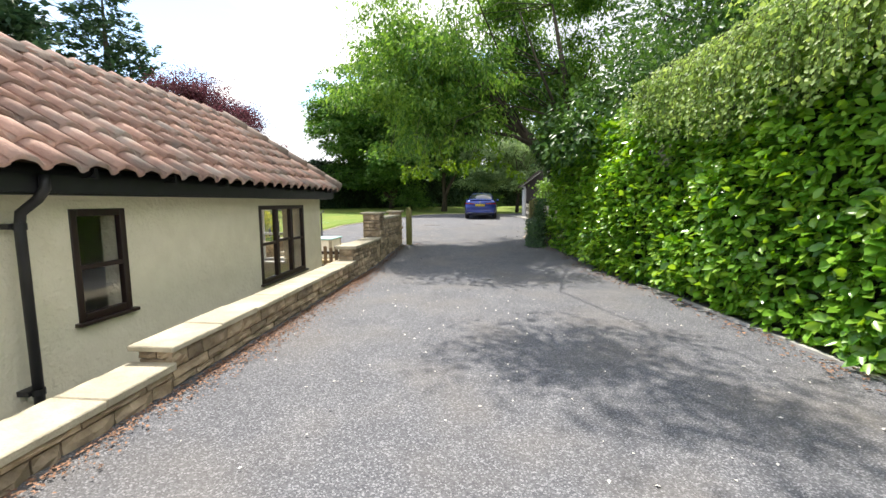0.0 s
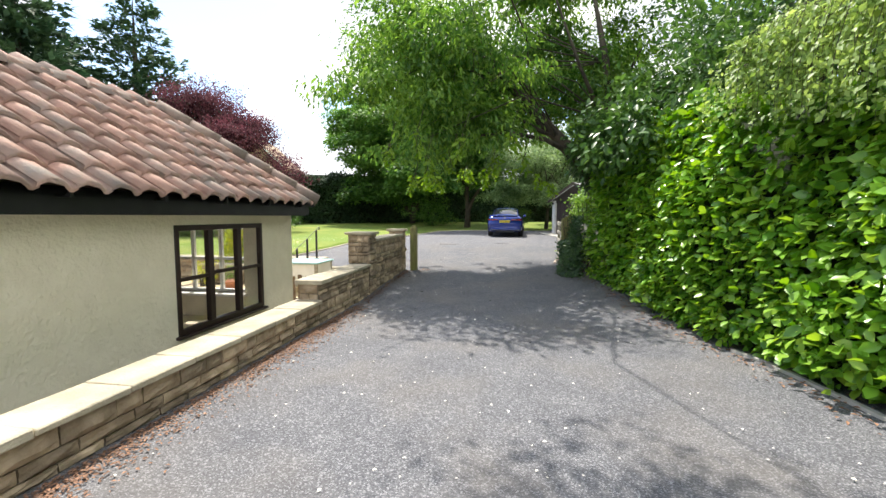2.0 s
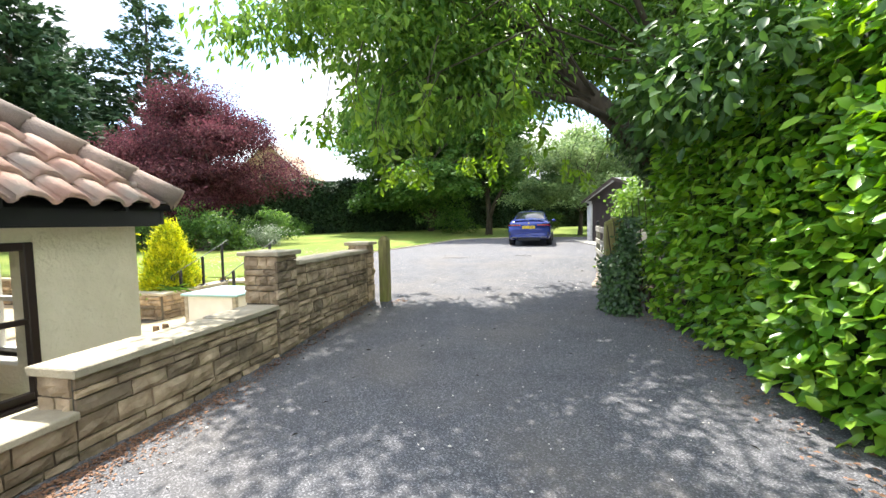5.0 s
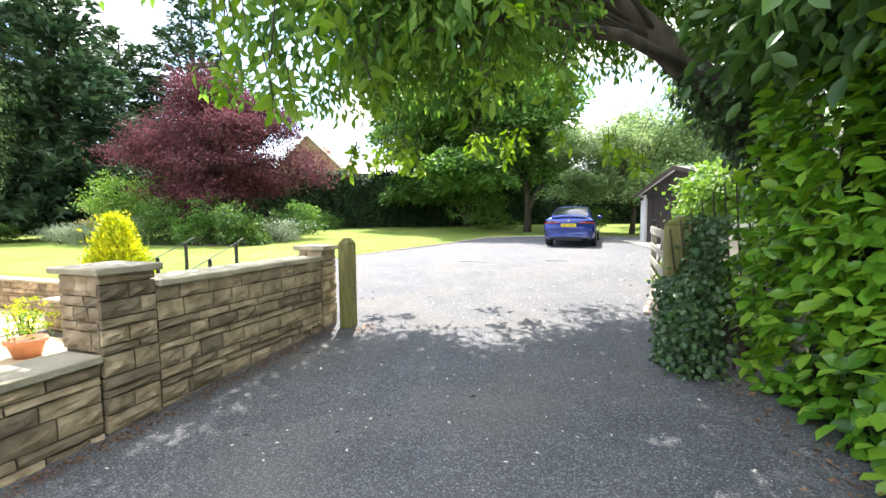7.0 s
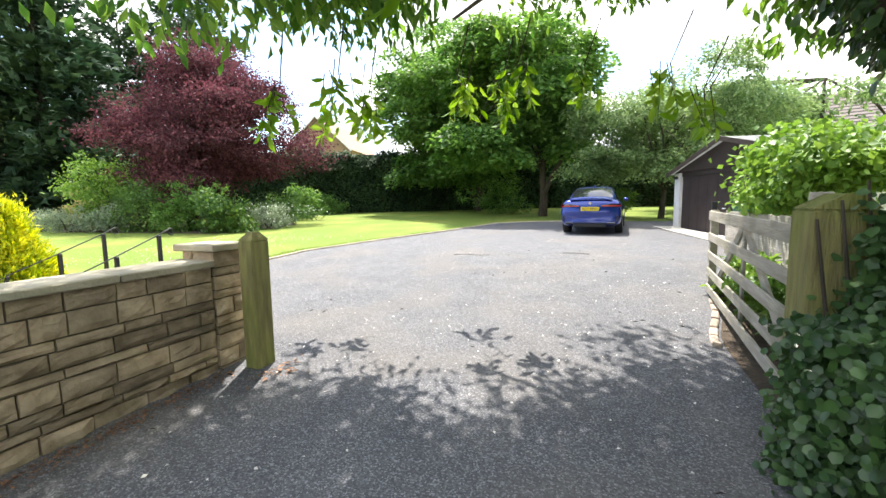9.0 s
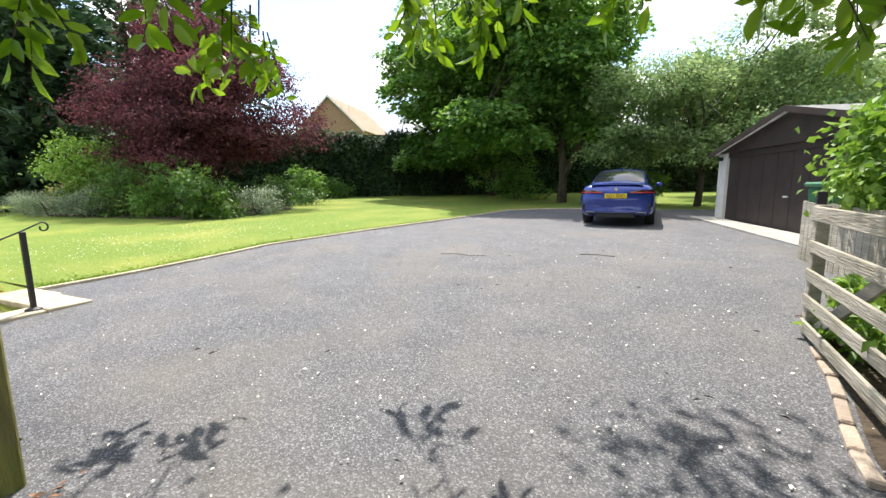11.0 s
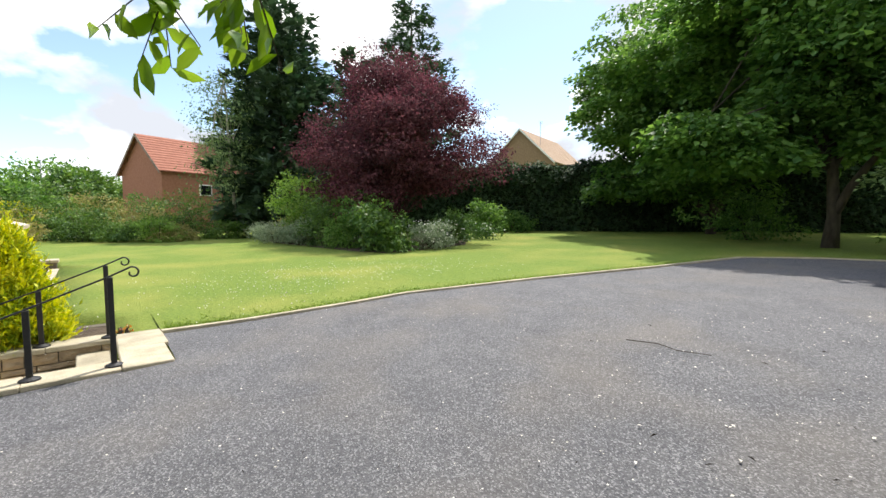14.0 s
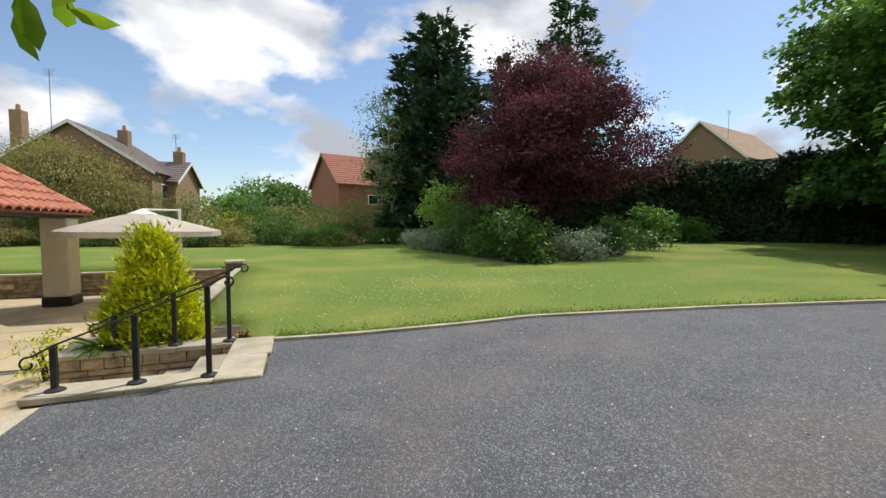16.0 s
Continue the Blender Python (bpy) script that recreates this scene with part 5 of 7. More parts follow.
v = [bm.verts.new(p) for p in ((-0.22, -0.24, 0.06), (0.22, -0.24, 0.06), (0.22, 0.24, 0.06), (-0.22, 0.24, 0.06), (-0.28, -0.3, 0.96), (0.28, -0.3, 0.96), (0.28, 0.3, 0.96), (-0.28, 0.3, 0.96))]
for f in ((3, 2, 1, 0), (4, 5, 6, 7), (0, 1, 5, 4), (1, 2, 6, 5), (2, 3, 7, 6), (3, 0, 4, 7)):
    bm.faces.new([v[i] for i in f])
bmesh.ops.bevel(bm, geom=bm.edges[:], offset=0.02, segments=2, affect="EDGES")
part("body", bm, BINGREEN, wb)
part("lid", boxbm(-0.32, 0.32, -0.33, 0.33, 0.965, 1.04, bevel=0.025), BINGREEN, wb)
for s in (-1, 1):
    part("wheel", tube(bmesh.new(), [(0.2, s * 0.25, 0.1), (0.2, s * 0.31, 0.1)], 0.1, 16), BLACK, wb)

# ---- car ----
PAINT = mat("blue metallic car paint", (0.009, 0.030, 0.22), (0.012, 0.038, 0.27), 200, 0.26, metal=0.55, coat=1.0)
CARGLASS = mat("tinted car glass", (0.012, 0.014, 0.016), (0.015, 0.017, 0.02), 3, 0.03, spec=0.9)
RUBBER = mat("tyre rubber", (0.012, 0.012, 0.012), (0.022, 0.022, 0.022), 40, 0.85)
PLASTIC = mat("black bumper plastic", (0.012, 0.012, 0.013), (0.02, 0.02, 0.021), 20, 0.55)
ALLOY = mat("dark alloy", (0.18, 0.18, 0.19), (0.25, 0.25, 0.26), 20, 0.3, metal=0.9)
CHROME = mat("bright chrome", (0.6, 0.6, 0.6), (0.66, 0.66, 0.66), 5, 0.15, metal=1.0)
SMOKED = mat("smoked lamp lens", (0.03, 0.004, 0.006), (0.05, 0.006, 0.008), 30, 0.12, coat=1.0)
REDLENS = mat("red lamp lens", (0.55, 0.02, 0.035), (0.65, 0.03, 0.05), 30, 0.15, coat=1.0)
PLATEY = mat("yellow number plate", (0.72, 0.52, 0.015), (0.76, 0.55, 0.02), 5, 0.4)
CAR_H = -2.5
car = empty("car", (0.33, 22.35, 0.407), "blue saloon car parked on the asphalt", "car", rz=CAR_H)
car.scale = (0.94, 0.97, 0.97)
ST = [(-1.03, 0.70, 0.36, 0.62), (-1.0, 0.80, 0.30, 0.76), (-0.955, 0.85, 0.26, 0.90), (-0.90, 0.875, 0.24, 0.985), (-0.80, 0.89, 0.23, 1.03), (-0.55, 0.905, 0.22, 1.045), (-0.36, 0.91, 0.22, 1.045), (-0.2, 0.915, 0.22, 1.04),
      (0.0, 0.915, 0.22, 1.03), (0.2, 0.915, 0.22, 1.02), (0.36, 0.91, 0.2, 1.01), (0.9, 0.905, 0.2, 0.98), (1.7, 0.905, 0.2, 0.965), (2.49, 0.905, 0.2, 0.95), (2.65, 0.905, 0.2, 0.94), (2.85, 0.9, 0.2, 0.925), (3.05, 0.89, 0.2, 0.90), (3.21, 0.88, 0.22, 0.875), (3.5, 0.82, 0.24, 0.79), (3.68, 0.66, 0.32, 0.64)]


def arch(y):
    h = 0.0
    for yw in (0.0, 2.85):
        d = 0.40 ** 2 - (y - yw) ** 2
        if d > 0:
            h = max(h, 0.33 + math.sqrt(d))
    return h


bm = bmesh.new()
rings = []
for y, hw, zb, zt in ST:
    a = arch(y)
    half = [(0.0, zb), (0.66, zb), (0.80, max(zb + 0.01, a if a else 0)), (0.97, max(zb + 0.07, a)), (1.0, max(0.5 * (zb + zt) - 0.04, a + 0.01)), (1.0, max(0.5 * (zb + zt) + 0.06, a + 0.03)), (0.965, zt - 0.17 * (zt - zb) * 1.2 if a < 0.5 else max(zt - 0.16, a + 0.06)), (0.90, zt - 0.05), (0.78, zt - 0.005), (0.4, zt + 0.01), (0.0, zt + 0.013)]
    ring = [bm.verts.new((f * hw, y + (0.05 * f * f if y < -0.7 else 0), z)) for f, z in half] + [bm.verts.new((-f * hw, y + (0.05 * f * f if y < -0.7 else 0), z)) for f, z in half[-2:0:-1]]
    rings.append(ring)
m_ = len(rings[0])
for r0, r1 in zip(rings, rings[1:]):
    for k in range(m_):
        bm.faces.new((r0[k], r0[(k + 1) % m_], r1[(k + 1) % m_], r1[k]))
bm.faces.new(rings[0])
bm.faces.new(rings[-1][::-1])
bmesh.ops.recalc_face_normals(bm, faces=bm.faces[:])
body = part("body", bm, PAINT, car, smooth=True)
sub = body.modifiers.new("round", "SUBSURF")
sub.levels = sub.render_levels = 2
GS = [(-0.62, 0.72, 0.64, 1.03, 1.045), (-0.45, 0.735, 0.63, 1.02, 1.10), (-0.1, 0.745, 0.60, 1.02, 1.27), (0.25, 0.75, 0.575, 1.01, 1.385), (0.6, 0.755, 0.565, 1.0, 1.425), (1.1, 0.755, 0.565, 0.98, 1.437), (1.55, 0.755, 0.57, 0.97, 1.40), (2.05, 0.745, 0.60, 0.96, 1.21), (2.5, 0.73, 0.65, 0.95, 0.97)]


def ghalf(s, grow=0.0):
    y, bw, tw, zb, zt = s
    return [(bw + grow, y, zb - 0.03), (bw * 0.35 + tw * 0.65 + 0.01 + grow, y, zb + 0.62 * (zt - zb)), (tw + grow, y, zt - 0.035 * min(1, (zt - zb) * 4)), (tw * 0.82, y, zt - 0.006 + grow), (tw * 0.45, y, zt + 0.012 + grow), (0, y, zt + 0.018 + grow)]


bm = bmesh.new()
rings = []
for s in GS:
    h = ghalf(s)
    rings.append([bm.verts.new(p) for p in h] + [bm.verts.new((-p[0], p[1], p[2])) for p in h[-2::-1]])
for r0, r1 in zip(rings, rings[1:]):
    for k in range(len(r0) - 1):
        bm.faces.new((r0[k], r0[k + 1], r1[k + 1], r1[k]))
bmesh.ops.recalc_face_normals(bm, faces=bm.faces[:])
part("cabin", bm, PAINT, car, smooth=True)
# glass panels set just proud of the cabin


def glass_panel(nm, rows, cols):
    bm = bmesh.new()
    g = []
    for s in rows:
        h = ghalf(s, 0.008)
        full = h + [(-p[0], p[1], p[2]) for p in h[-2::-1]]
        g.append([bm.verts.new((full[k][0] * (0.97 if cols[0] > 1 else 1), full[k][1] - (0.006 if s[0] < 1 else -0.006), full[k][2])) for k in cols])
    for r0, r1 in zip(g, g[1:]):
        for k in range(len(r0) - 1):
            bm.faces.new((r0[k], r0[k + 1], r1[k + 1], r1[k]))
    bmesh.ops.recalc_face_normals(bm, faces=bm.faces[:])
    return part(nm, bm, CARGLASS, car, "dark tinted glass", smooth=True)


glass_panel("rear_window", [(-0.47, 0.735, 0.63, 1.02, 1.09), (-0.1, 0.745, 0.60, 1.02, 1.27), (0.2, 0.75, 0.58, 1.01, 1.372)], [2, 3, 4, 5, 6, 7, 8])
glass_panel("windscreen", [(1.62, 0.755, 0.573, 0.97, 1.375), (2.05, 0.745, 0.60, 0.96, 1.21), (2.42, 0.73, 0.64, 0.95, 1.0)], [2, 3, 4, 5, 6, 7, 8])
glass_panel("side_window", [(0.0, 0.748, 0.59, 1.04, 1.30), (0.6, 0.755, 0.565, 1.03, 1.41), (1.1, 0.755, 0.565, 1.02, 1.42), (1.9, 0.748, 0.59, 1.0, 1.24)], [0, 1, 2])
glass_panel("side_window", [(0.0, 0.748, 0.59, 1.04, 1.30), (0.6, 0.755, 0.565, 1.03, 1.41), (1.1, 0.755, 0.565, 1.02, 1.42), (1.9, 0.748, 0.59, 1.0, 1.24)], [8, 9, 10])
part("boot_spoiler", boxbm(-0.62, 0.62, -0.90, -0.80, 1.018, 1.036, bevel=0.008), PAINT, car)
for s in (-1, 1):
    bm = bmesh.new()
    P0 = [(0.33, -0.985), (0.6, -0.972), (0.76, -0.94), (0.86, -0.86)]
    lo = [bm.verts.new((s * x, y - 0.006, 0.815 - 0.004 * k)) for k, (x, y) in enumerate(P0)]
    hi = [bm.verts.new((s * x * 0.995, y + 0.02, 0.845 + (0.012 if k == 0 else 0.05))) for k, (x, y) in enumerate(P0)]
    bk = [bm.verts.new((s * x * 0.9, y + 0.12, 0.83)) for x, y in P0]
    for k in range(3):
        for A_, B_ in ((lo, hi), (hi, bk), (bk, lo)):
            bm.faces.new((A_[k], A_[k + 1], B_[k + 1], B_[k]))
    bmesh.ops.recalc_face_normals(bm, faces=bm.faces[:])
    tl = part("tail_lamp", bm, SMOKED, car, "smoked dark red tail lamp")
    bm = bmesh.new()
    sa = [bm.verts.new((s * x, y - 0.010, 0.822 + dz)) for dz in (0.0, 0.022) for x, y in P0]
    for k in range(3):
        bm.faces.new((sa[k], sa[k + 1], sa[k + 5], sa[k + 4]))
    bmesh.ops.recalc_face_normals(bm, faces=bm.faces[:])
    bmesh.ops.solidify(bm, geom=bm.faces[:], thickness=0.006)
    part("lamp_strip", bm, REDLENS, tl, "bright red light bar")
    part("exhaust", boxbm(s * 0.60 - 0.12, s * 0.60 + 0.12, -1.037, -0.9, 0.30, 0.365, bevel=0.02), ALLOY, car, "chrome exhaust tip")
    part("exhaust_mouth", boxbm(s * 0.60 - 0.10, s * 0.60 + 0.10, -1.041, -1.0, 0.312, 0.353, bevel=0.012), PLASTIC, car)
    part("reflector", boxbm(s * 0.78 - 0.03, s * 0.78 + 0.03, -0.975, -0.90, 0.40, 0.56, bevel=0.012), PLASTIC, car)
    bm = bmesh.new()
    bmesh.ops.create_uvsphere(bm, u_segments=12, v_segments=8, radius=0.1)
    bmesh.ops.scale(bm, vec=(0.95, 0.5, 0.62), verts=bm.verts)
    bmesh.ops.translate(bm, vec=(s * 0.955, 1.85, 1.02), verts=bm.verts)
    part("mirror", bm, PAINT, car, smooth=True)
    for yw in (0.0, 2.85):
        w = empty("wheel", (0, 0, 0))
        w.parent = car
        w.matrix_basis = pose(s * 0.79, yw, 0.32)
        bm = bmesh.new()
        prof = [(0.22, -0.10), (0.30, -0.115), (0.322, -0.095), (0.325, 0), (0.322, 0.095), (0.30, 0.115), (0.22, 0.10)]
        rg = [[bm.verts.new((x, r * math.cos(k * 2 * math.pi / 28), r * math.sin(k * 2 * math.pi / 28))) for k in range(28)] for r, x in prof]
        for r0, r1 in zip(rg, rg[1:]):
            for k in range(28):
                bm.faces.new((r0[k], r0[(k + 1) % 28], r1[(k + 1) % 28], r1[k]))
        part("tyre", bm, RUBBER, w, smooth=True)
        bm = tube(bmesh.new(), [(s * 0.04, 0, 0), (s * 0.085, 0, 0)], 0.215, 24)
        for k in range(5):
            c_, s_ = math.cos(k * 1.2566), math.sin(k * 1.2566)
            tube(bm, [(s * 0.09, 0.03 * c_, 0.03 * s_), (s * 0.095, 0.21 * c_, 0.21 * s_)], [0.035, 0.025], 6)
        part("rim", bm, ALLOY, w)
part("diffuser", boxbm(-0.46, 0.46, -1.03, -0.88, 0.215, 0.325, bevel=0.02), PLASTIC, car, "black lower bumper")
part("bumper_trim", boxbm(-0.46, 0.46, -1.042, -1.0, 0.34, 0.35, bevel=0.004), ALLOY, car)
bm = bmesh.new()
tube(bm, [(0, -0.985, 0.915), (0, -0.965, 0.92)], 0.042, 20)
part("badge", bm, CHROME, car)
part("aerial", boxbm(-0.02, 0.02, 0.3, 0.42, 1.42, 1.475, bevel=0.012), PAINT, car)
plate = part("number_plate", boxbm(-0.26, 0.26, -1.045, -1.018, 0.695, 0.805, bevel=0.003), PLATEY, car, "yellow rear number plate")
tx = bpy.data.curves.new("plate_letters", "FONT")
tx.body, tx.size, tx.align_x, tx.align_y, tx.extrude = "AJ21 BND", 0.105, "CENTER", "CENTER", 0.0015
tob = bpy.data.objects.new("plate_letters_curve", tx)
tme = bpy.data.meshes.new_from_object(tob)
bpy.data.objects.remove(tob)
tme.materials.append(BLACK)
tl = tagged(new("plate_letters", tme), kind="stuff")
tl.parent = plate
tl.matrix_basis = Matrix.Translation((0, -1.047, 0.75)) @ Euler((math.pi / 2, 0, 0)).to_matrix().to_4x4()

# ---- steps, planter and rails down to the patio ----
obj("pavement", boxbm(-14.25, -6.2, -2.0, 11.88, PATIO_Z - 0.04, PATIO_Z - 0.008), MORTAR, label="jointed patio bed", category="patio", kind="structure")
obj("pavement", boxbm(-6.2, -2.32, 8.1, 11.40, PATIO_Z - 0.04, PATIO_Z - 0.008), MORTAR, label="jointed patio bed", category="patio", kind="structure")
obj("pavement", boxbm(-3.18, -2.32, -9, 8.1, PATIO_Z - 0.045, PATIO_Z - 0.004), CONCRETE, label="narrow concrete path below the house wall", category="path", kind="structure")
SZ = 0.155
step = empty("garden_steps", (-5.5, 12.3, SZ), "pale stone steps leading down to the patio", "steps")
for k, (a, b, c, d) in enumerate(((-6.22, -5.5, 12.66, 13.10), (-5.495, -4.78, 12.66, 13.06))):
    part("landing_slab", boxbm(a + 5.5, b + 5.5, c - 12.3, d - 12.3, -0.05, 0.012 + 0.004 * k, bevel=0.008, jitter=0.004), COPING, step)
for k in range(3):
    part("tread", boxbm(-0.60, 0.42, 0.02 - k * 0.34 - 0.0, 0.355 - k * 0.34, -0.6, -0.12 - 0.13 * k, bevel=0.01), COPING, step)
part("step_floor", boxbm(-0.60, 0.42, -1.0, -0.665, -0.6, PATIO_Z - SZ), COPING, step)
cope = obj("step_wall", boxbm(-5.08, -4.84, 11.30, 12.66, PATIO_Z - 0.1, SZ - 0.055), MORTAR, label="low stone side wall of the steps with coping", category="garden wall", kind="structure")
for a, b in ((11.30, 12.0), (12.0, 12.66)):
    part("coping_stone", boxbm(-5.12, -4.80, a, b - 0.004, SZ - 0.052, SZ + 0.004, bevel=0.008, jitter=0.004), COPING, cope)
edge2 = obj("court_edge_wall", boxbm(-4.84, -2.30, 11.32, 11.50, PATIO_Z - 0.1, 0.03), MORTAR, label="low stone retaining edge between court and patio", category="garden wall", kind="structure")
for k in range(4):
    part("coping_stone", boxbm(-4.80 + k * 0.62, -4.80 + (k + 1) * 0.62 - 0.004, 11.27, 11.55, 0.032, 0.09, bevel=0.008, jitter=0.004), COPING, edge2)
plan = obj("planter_wall", boxbm(-6.30, -6.10, 10.97, 12.66, PATIO_Z - 0.1, SZ - 0.055), MORTAR, label="low stone planter wall beside the steps", category="garden wall", kind="structure")
for k in range(3):
    part("coping_stone", boxbm(-6.36, -6.06, 10.94 + k * 0.57, 10.94 + (k + 1) * 0.57 - 0.004, SZ - 0.052, SZ + 0.002, bevel=0.008, jitter=0.004), COPING, plan)
plan2 = obj("planter_wall_south", boxbm(-7.3, -6.30, 10.97, 11.17, PATIO_Z - 0.1, SZ - 0.055), MORTAR, label="low stone planter wall facing the patio", category="garden wall", kind="structure")
part("coping_stone", boxbm(-7.32, -6.365, 10.94, 11.21, SZ - 0.052, SZ + 0.002, bevel=0.008), COPING, plan2)
plan3 = obj("planter_wall_west", boxbm(-7.32, -7.14, 11.17, 12.66, PATIO_Z - 0.1, SZ - 0.055), MORTAR, label="low stone planter wall", category="garden wall", kind="structure")
obj("bed_soil", boxbm(-7.14, -6.30, 11.17, 12.66, PATIO_Z, SZ - 0.06), SOIL, label="dark planter soil", category="flower bed", kind="structure")


def handrail(name, x, top_y, label):
    """Three iron posts on flanges and a thin rail falling with the steps, scrolled at both ends."""
    h = empty(name, (x, top_y, SZ + 0.004), label, "handrail", "pair of handrails")
    tops = []
    for dy, hh in ((0.0, 0.82), (-0.56, 0.59), (-1.13, 0.37)):
        part("post", boxbm(-0.022, 0.022, dy - 0.022, dy + 0.022, 0.0, hh, bevel=0.003), IRON, h)
        part("flange", lathe(bmesh.new(), [(0.075, 0), (0.07, 0.012), (0.03, 0.03)], (0, dy, 0), 16), IRON, h)
        tops.append((0, dy, hh + 0.008))
    def scroll(c, start, turns, r, sgn):
        return [(0, c[1] + sgn * r * (1 - 0.62 * k / 14) * math.cos(start + turns * k / 14), c[2] + r * (1 - 0.62 * k / 14) * math.sin(start + turns * k / 14)) for k in range(15)]
    up = [(0, 0.16, 0.905)] + scroll((0, 0.17, 0.85), math.pi / 2, -5.2, 0.055, 1)
    dn = [(0, -1.27, 0.30)] + scroll((0, -1.30, 0.235), math.pi / 2 - 0.3, -5.0, 0.06, -1)
    part("rail", tube(bmesh.new(), dn[::-1] + [tops[2], tops[1], tops[0]] + up, 0.0085, 6), IRON, h, smooth=True)
    return h


handrail("handrail", -4.945, 12.61, "black wrought iron handrail with scrolled ends beside the steps")
handrail("handrail", -6.16, 12.61, "black wrought iron handrail with scrolled ends along the planter")
gc = shrub("golden_conifer", (-6.66, 11.72, SZ - 0.06), (0.45, 0.49, 0.66), 2300, 22, 0.10, L_GOLD, 101, "bright golden yellow conical conifer in the stone planter", width=0.26, shape=SPRAY, droop=-0.9, sigma=0.06, category="conifer", cone=True)
fl = shrub("orange_flowers", (-6.3, 12.75, SZ), (0.12, 0.12, 0.05), 8, 6, 0.03, mat("orange petal", (0.75, 0.2, 0.01), (0.85, 0.28, 0.02), 20, 0.7), 102, "small orange bedding flowers by the landing", category="flowers")
spk = empty("strappy_plant", (-6.3, 11.3, SZ), "pale strappy leaves spilling over the planter edge", "plant")
rng = np.random.default_rng(103)
n = 34
an = rng.random(n) * 6.283
leaves("foliage", np.zeros((n, 3)) + rng.normal(size=(n, 3)) * np.array([0.05, 0.05, 0.01]), np.stack([np.cos(an) + 0.6, np.sin(an) * 0.6, -0.1 + 0.6 * rng.random(n)], 1), np.stack([np.zeros(n), np.zeros(n), np.ones(n)], 1), 0.34 * (0.6 + 0.7 * rng.random(n)), 0.06, BROAD, L_LIME, spk)
shrub("yellow_acer", (-6.95, 10.55, PATIO_Z), (0.34, 0.3, 0.30), 40, 16, 0.05, L_GOLD, 104, "airy golden-leaved maple on the patio", width=0.4)
# patio furniture and walls
pot = empty("flower_pot", (-5.81, 10.0, PATIO_Z), "terracotta pot holding a spindly plant", "plant pot")
part("pot", lathe(bmesh.new(), [(0.13, 0), (0.19, 0.2), (0.215, 0.2), (0.215, 0.25), (0.185, 0.25), (0.17, 0.19)], (0, 0, 0), 24), TERRA, pot, smooth=True)
part("soil", lathe(bmesh.new(), [(0.165, 0.185), (0.16, 0.2)], (0, 0, 0), 20), SOIL, pot)
rng = np.random.default_rng(105)
n = 130
leaves("plant", np.stack([rng.normal(size=n) * 0.1, rng.normal(size=n) * 0.1, 0.25 + 0.35 * rng.random(n)], 1), rng.normal(size=(n, 3)) + np.array([0, 0, 0.6]), rng.normal(size=(n, 3)) + np.array([0, 0, 1.0]), 0.06, 0.5, FOLDED, L_LIME, pot)
TEAL = mat("pale turquoise table top", (0.25, 0.42, 0.43), (0.32, 0.5, 0.5), 6, 0.5)
tb = empty("garden_table", (-4.1, 10.4, PATIO_Z), "pale turquoise garden table on the patio", "table")
part("tabletop", boxbm(-0.55, 0.45, -0.45, 0.45, 0.66, 0.70, bevel=0.012), TEAL, tb)
part("apron", boxbm(-0.5, 0.4, -0.4, 0.4, 0.18, 0.655, bevel=0.01), WHITEWALL, tb)
for x in (-0.48, 0.38):
    for y in (-0.38, 0.38):
        part("leg", boxbm(x - 0.03, x + 0.03, y - 0.03, y + 0.03, 0, 0.66), GREYWOOD, tb)
FENCEBROWN = mat("brown fence stain", (0.12, 0.08, 0.05), (0.2, 0.14, 0.09), 8, 0.9, bump=0.4)
pk = empty("picket_gate", (-3.15, 8.35, PATIO_Z), "small weathered brown picket gate beside the house corner", "gate")
for k in range(5):
    part("picket", boxbm(-0.25 + k * 0.13, -0.25 + k * 0.13 + 0.08, -0.015, 0.015, 0.02, 0.64 + 0.03 * (k % 2), bevel=0.01), FENCEBROWN, pk)
for z in (0.16, 0.48):
    part("rail", boxbm(-0.28, 0.40, 0.016, 0.045, z, z + 0.07), BROWNFRAME, pk)
dw = obj("dwarf_wall", boxbm(-14.35, -14.15, 3.0, 11.45, PATIO_Z - 0.1, 0.20), MORTAR, label="low stone wall dividing patio and lawn", category="garden wall", kind="structure")
for k in range(10):
    part("coping_stone", boxbm(-14.40, -14.10, 3.0 + k * 0.84, 3.0 + (k + 1) * 0.84 - 0.005, 0.202, 0.26, bevel=0.008), COPING, dw)
dp2 = obj("dwarf_wall_pier", boxbm(-14.45, -14.05, 11.45, 11.85, PATIO_Z - 0.1, 0.42), MORTAR, label="square stone pier ending the patio wall", category="garden wall", kind="structure")
part("coping_stone", boxbm(-14.49, -14.01, 11.41, 11.89, 0.422, 0.49, bevel=0.01), COPING, dp2)
dn = obj("lawn_edge_wall", boxbm(-14.05, -7.34, 11.75, 11.93, PATIO_Z - 0.1, 0.22), MORTAR, label="low stone wall edging the lawn above the patio", category="garden wall", kind="structure")
for k in range(8):
    part("coping_stone", boxbm(-14.05 + k * 0.838, -14.05 + (k + 1) * 0.838 - 0.005, 11.70, 11.98, 0.222, 0.275, bevel=0.008), COPING, dn)
# veranda
ver = empty("veranda", (-12.75, 8.22, PATIO_Z), "open veranda with cream columns under a red tiled roof", "veranda")
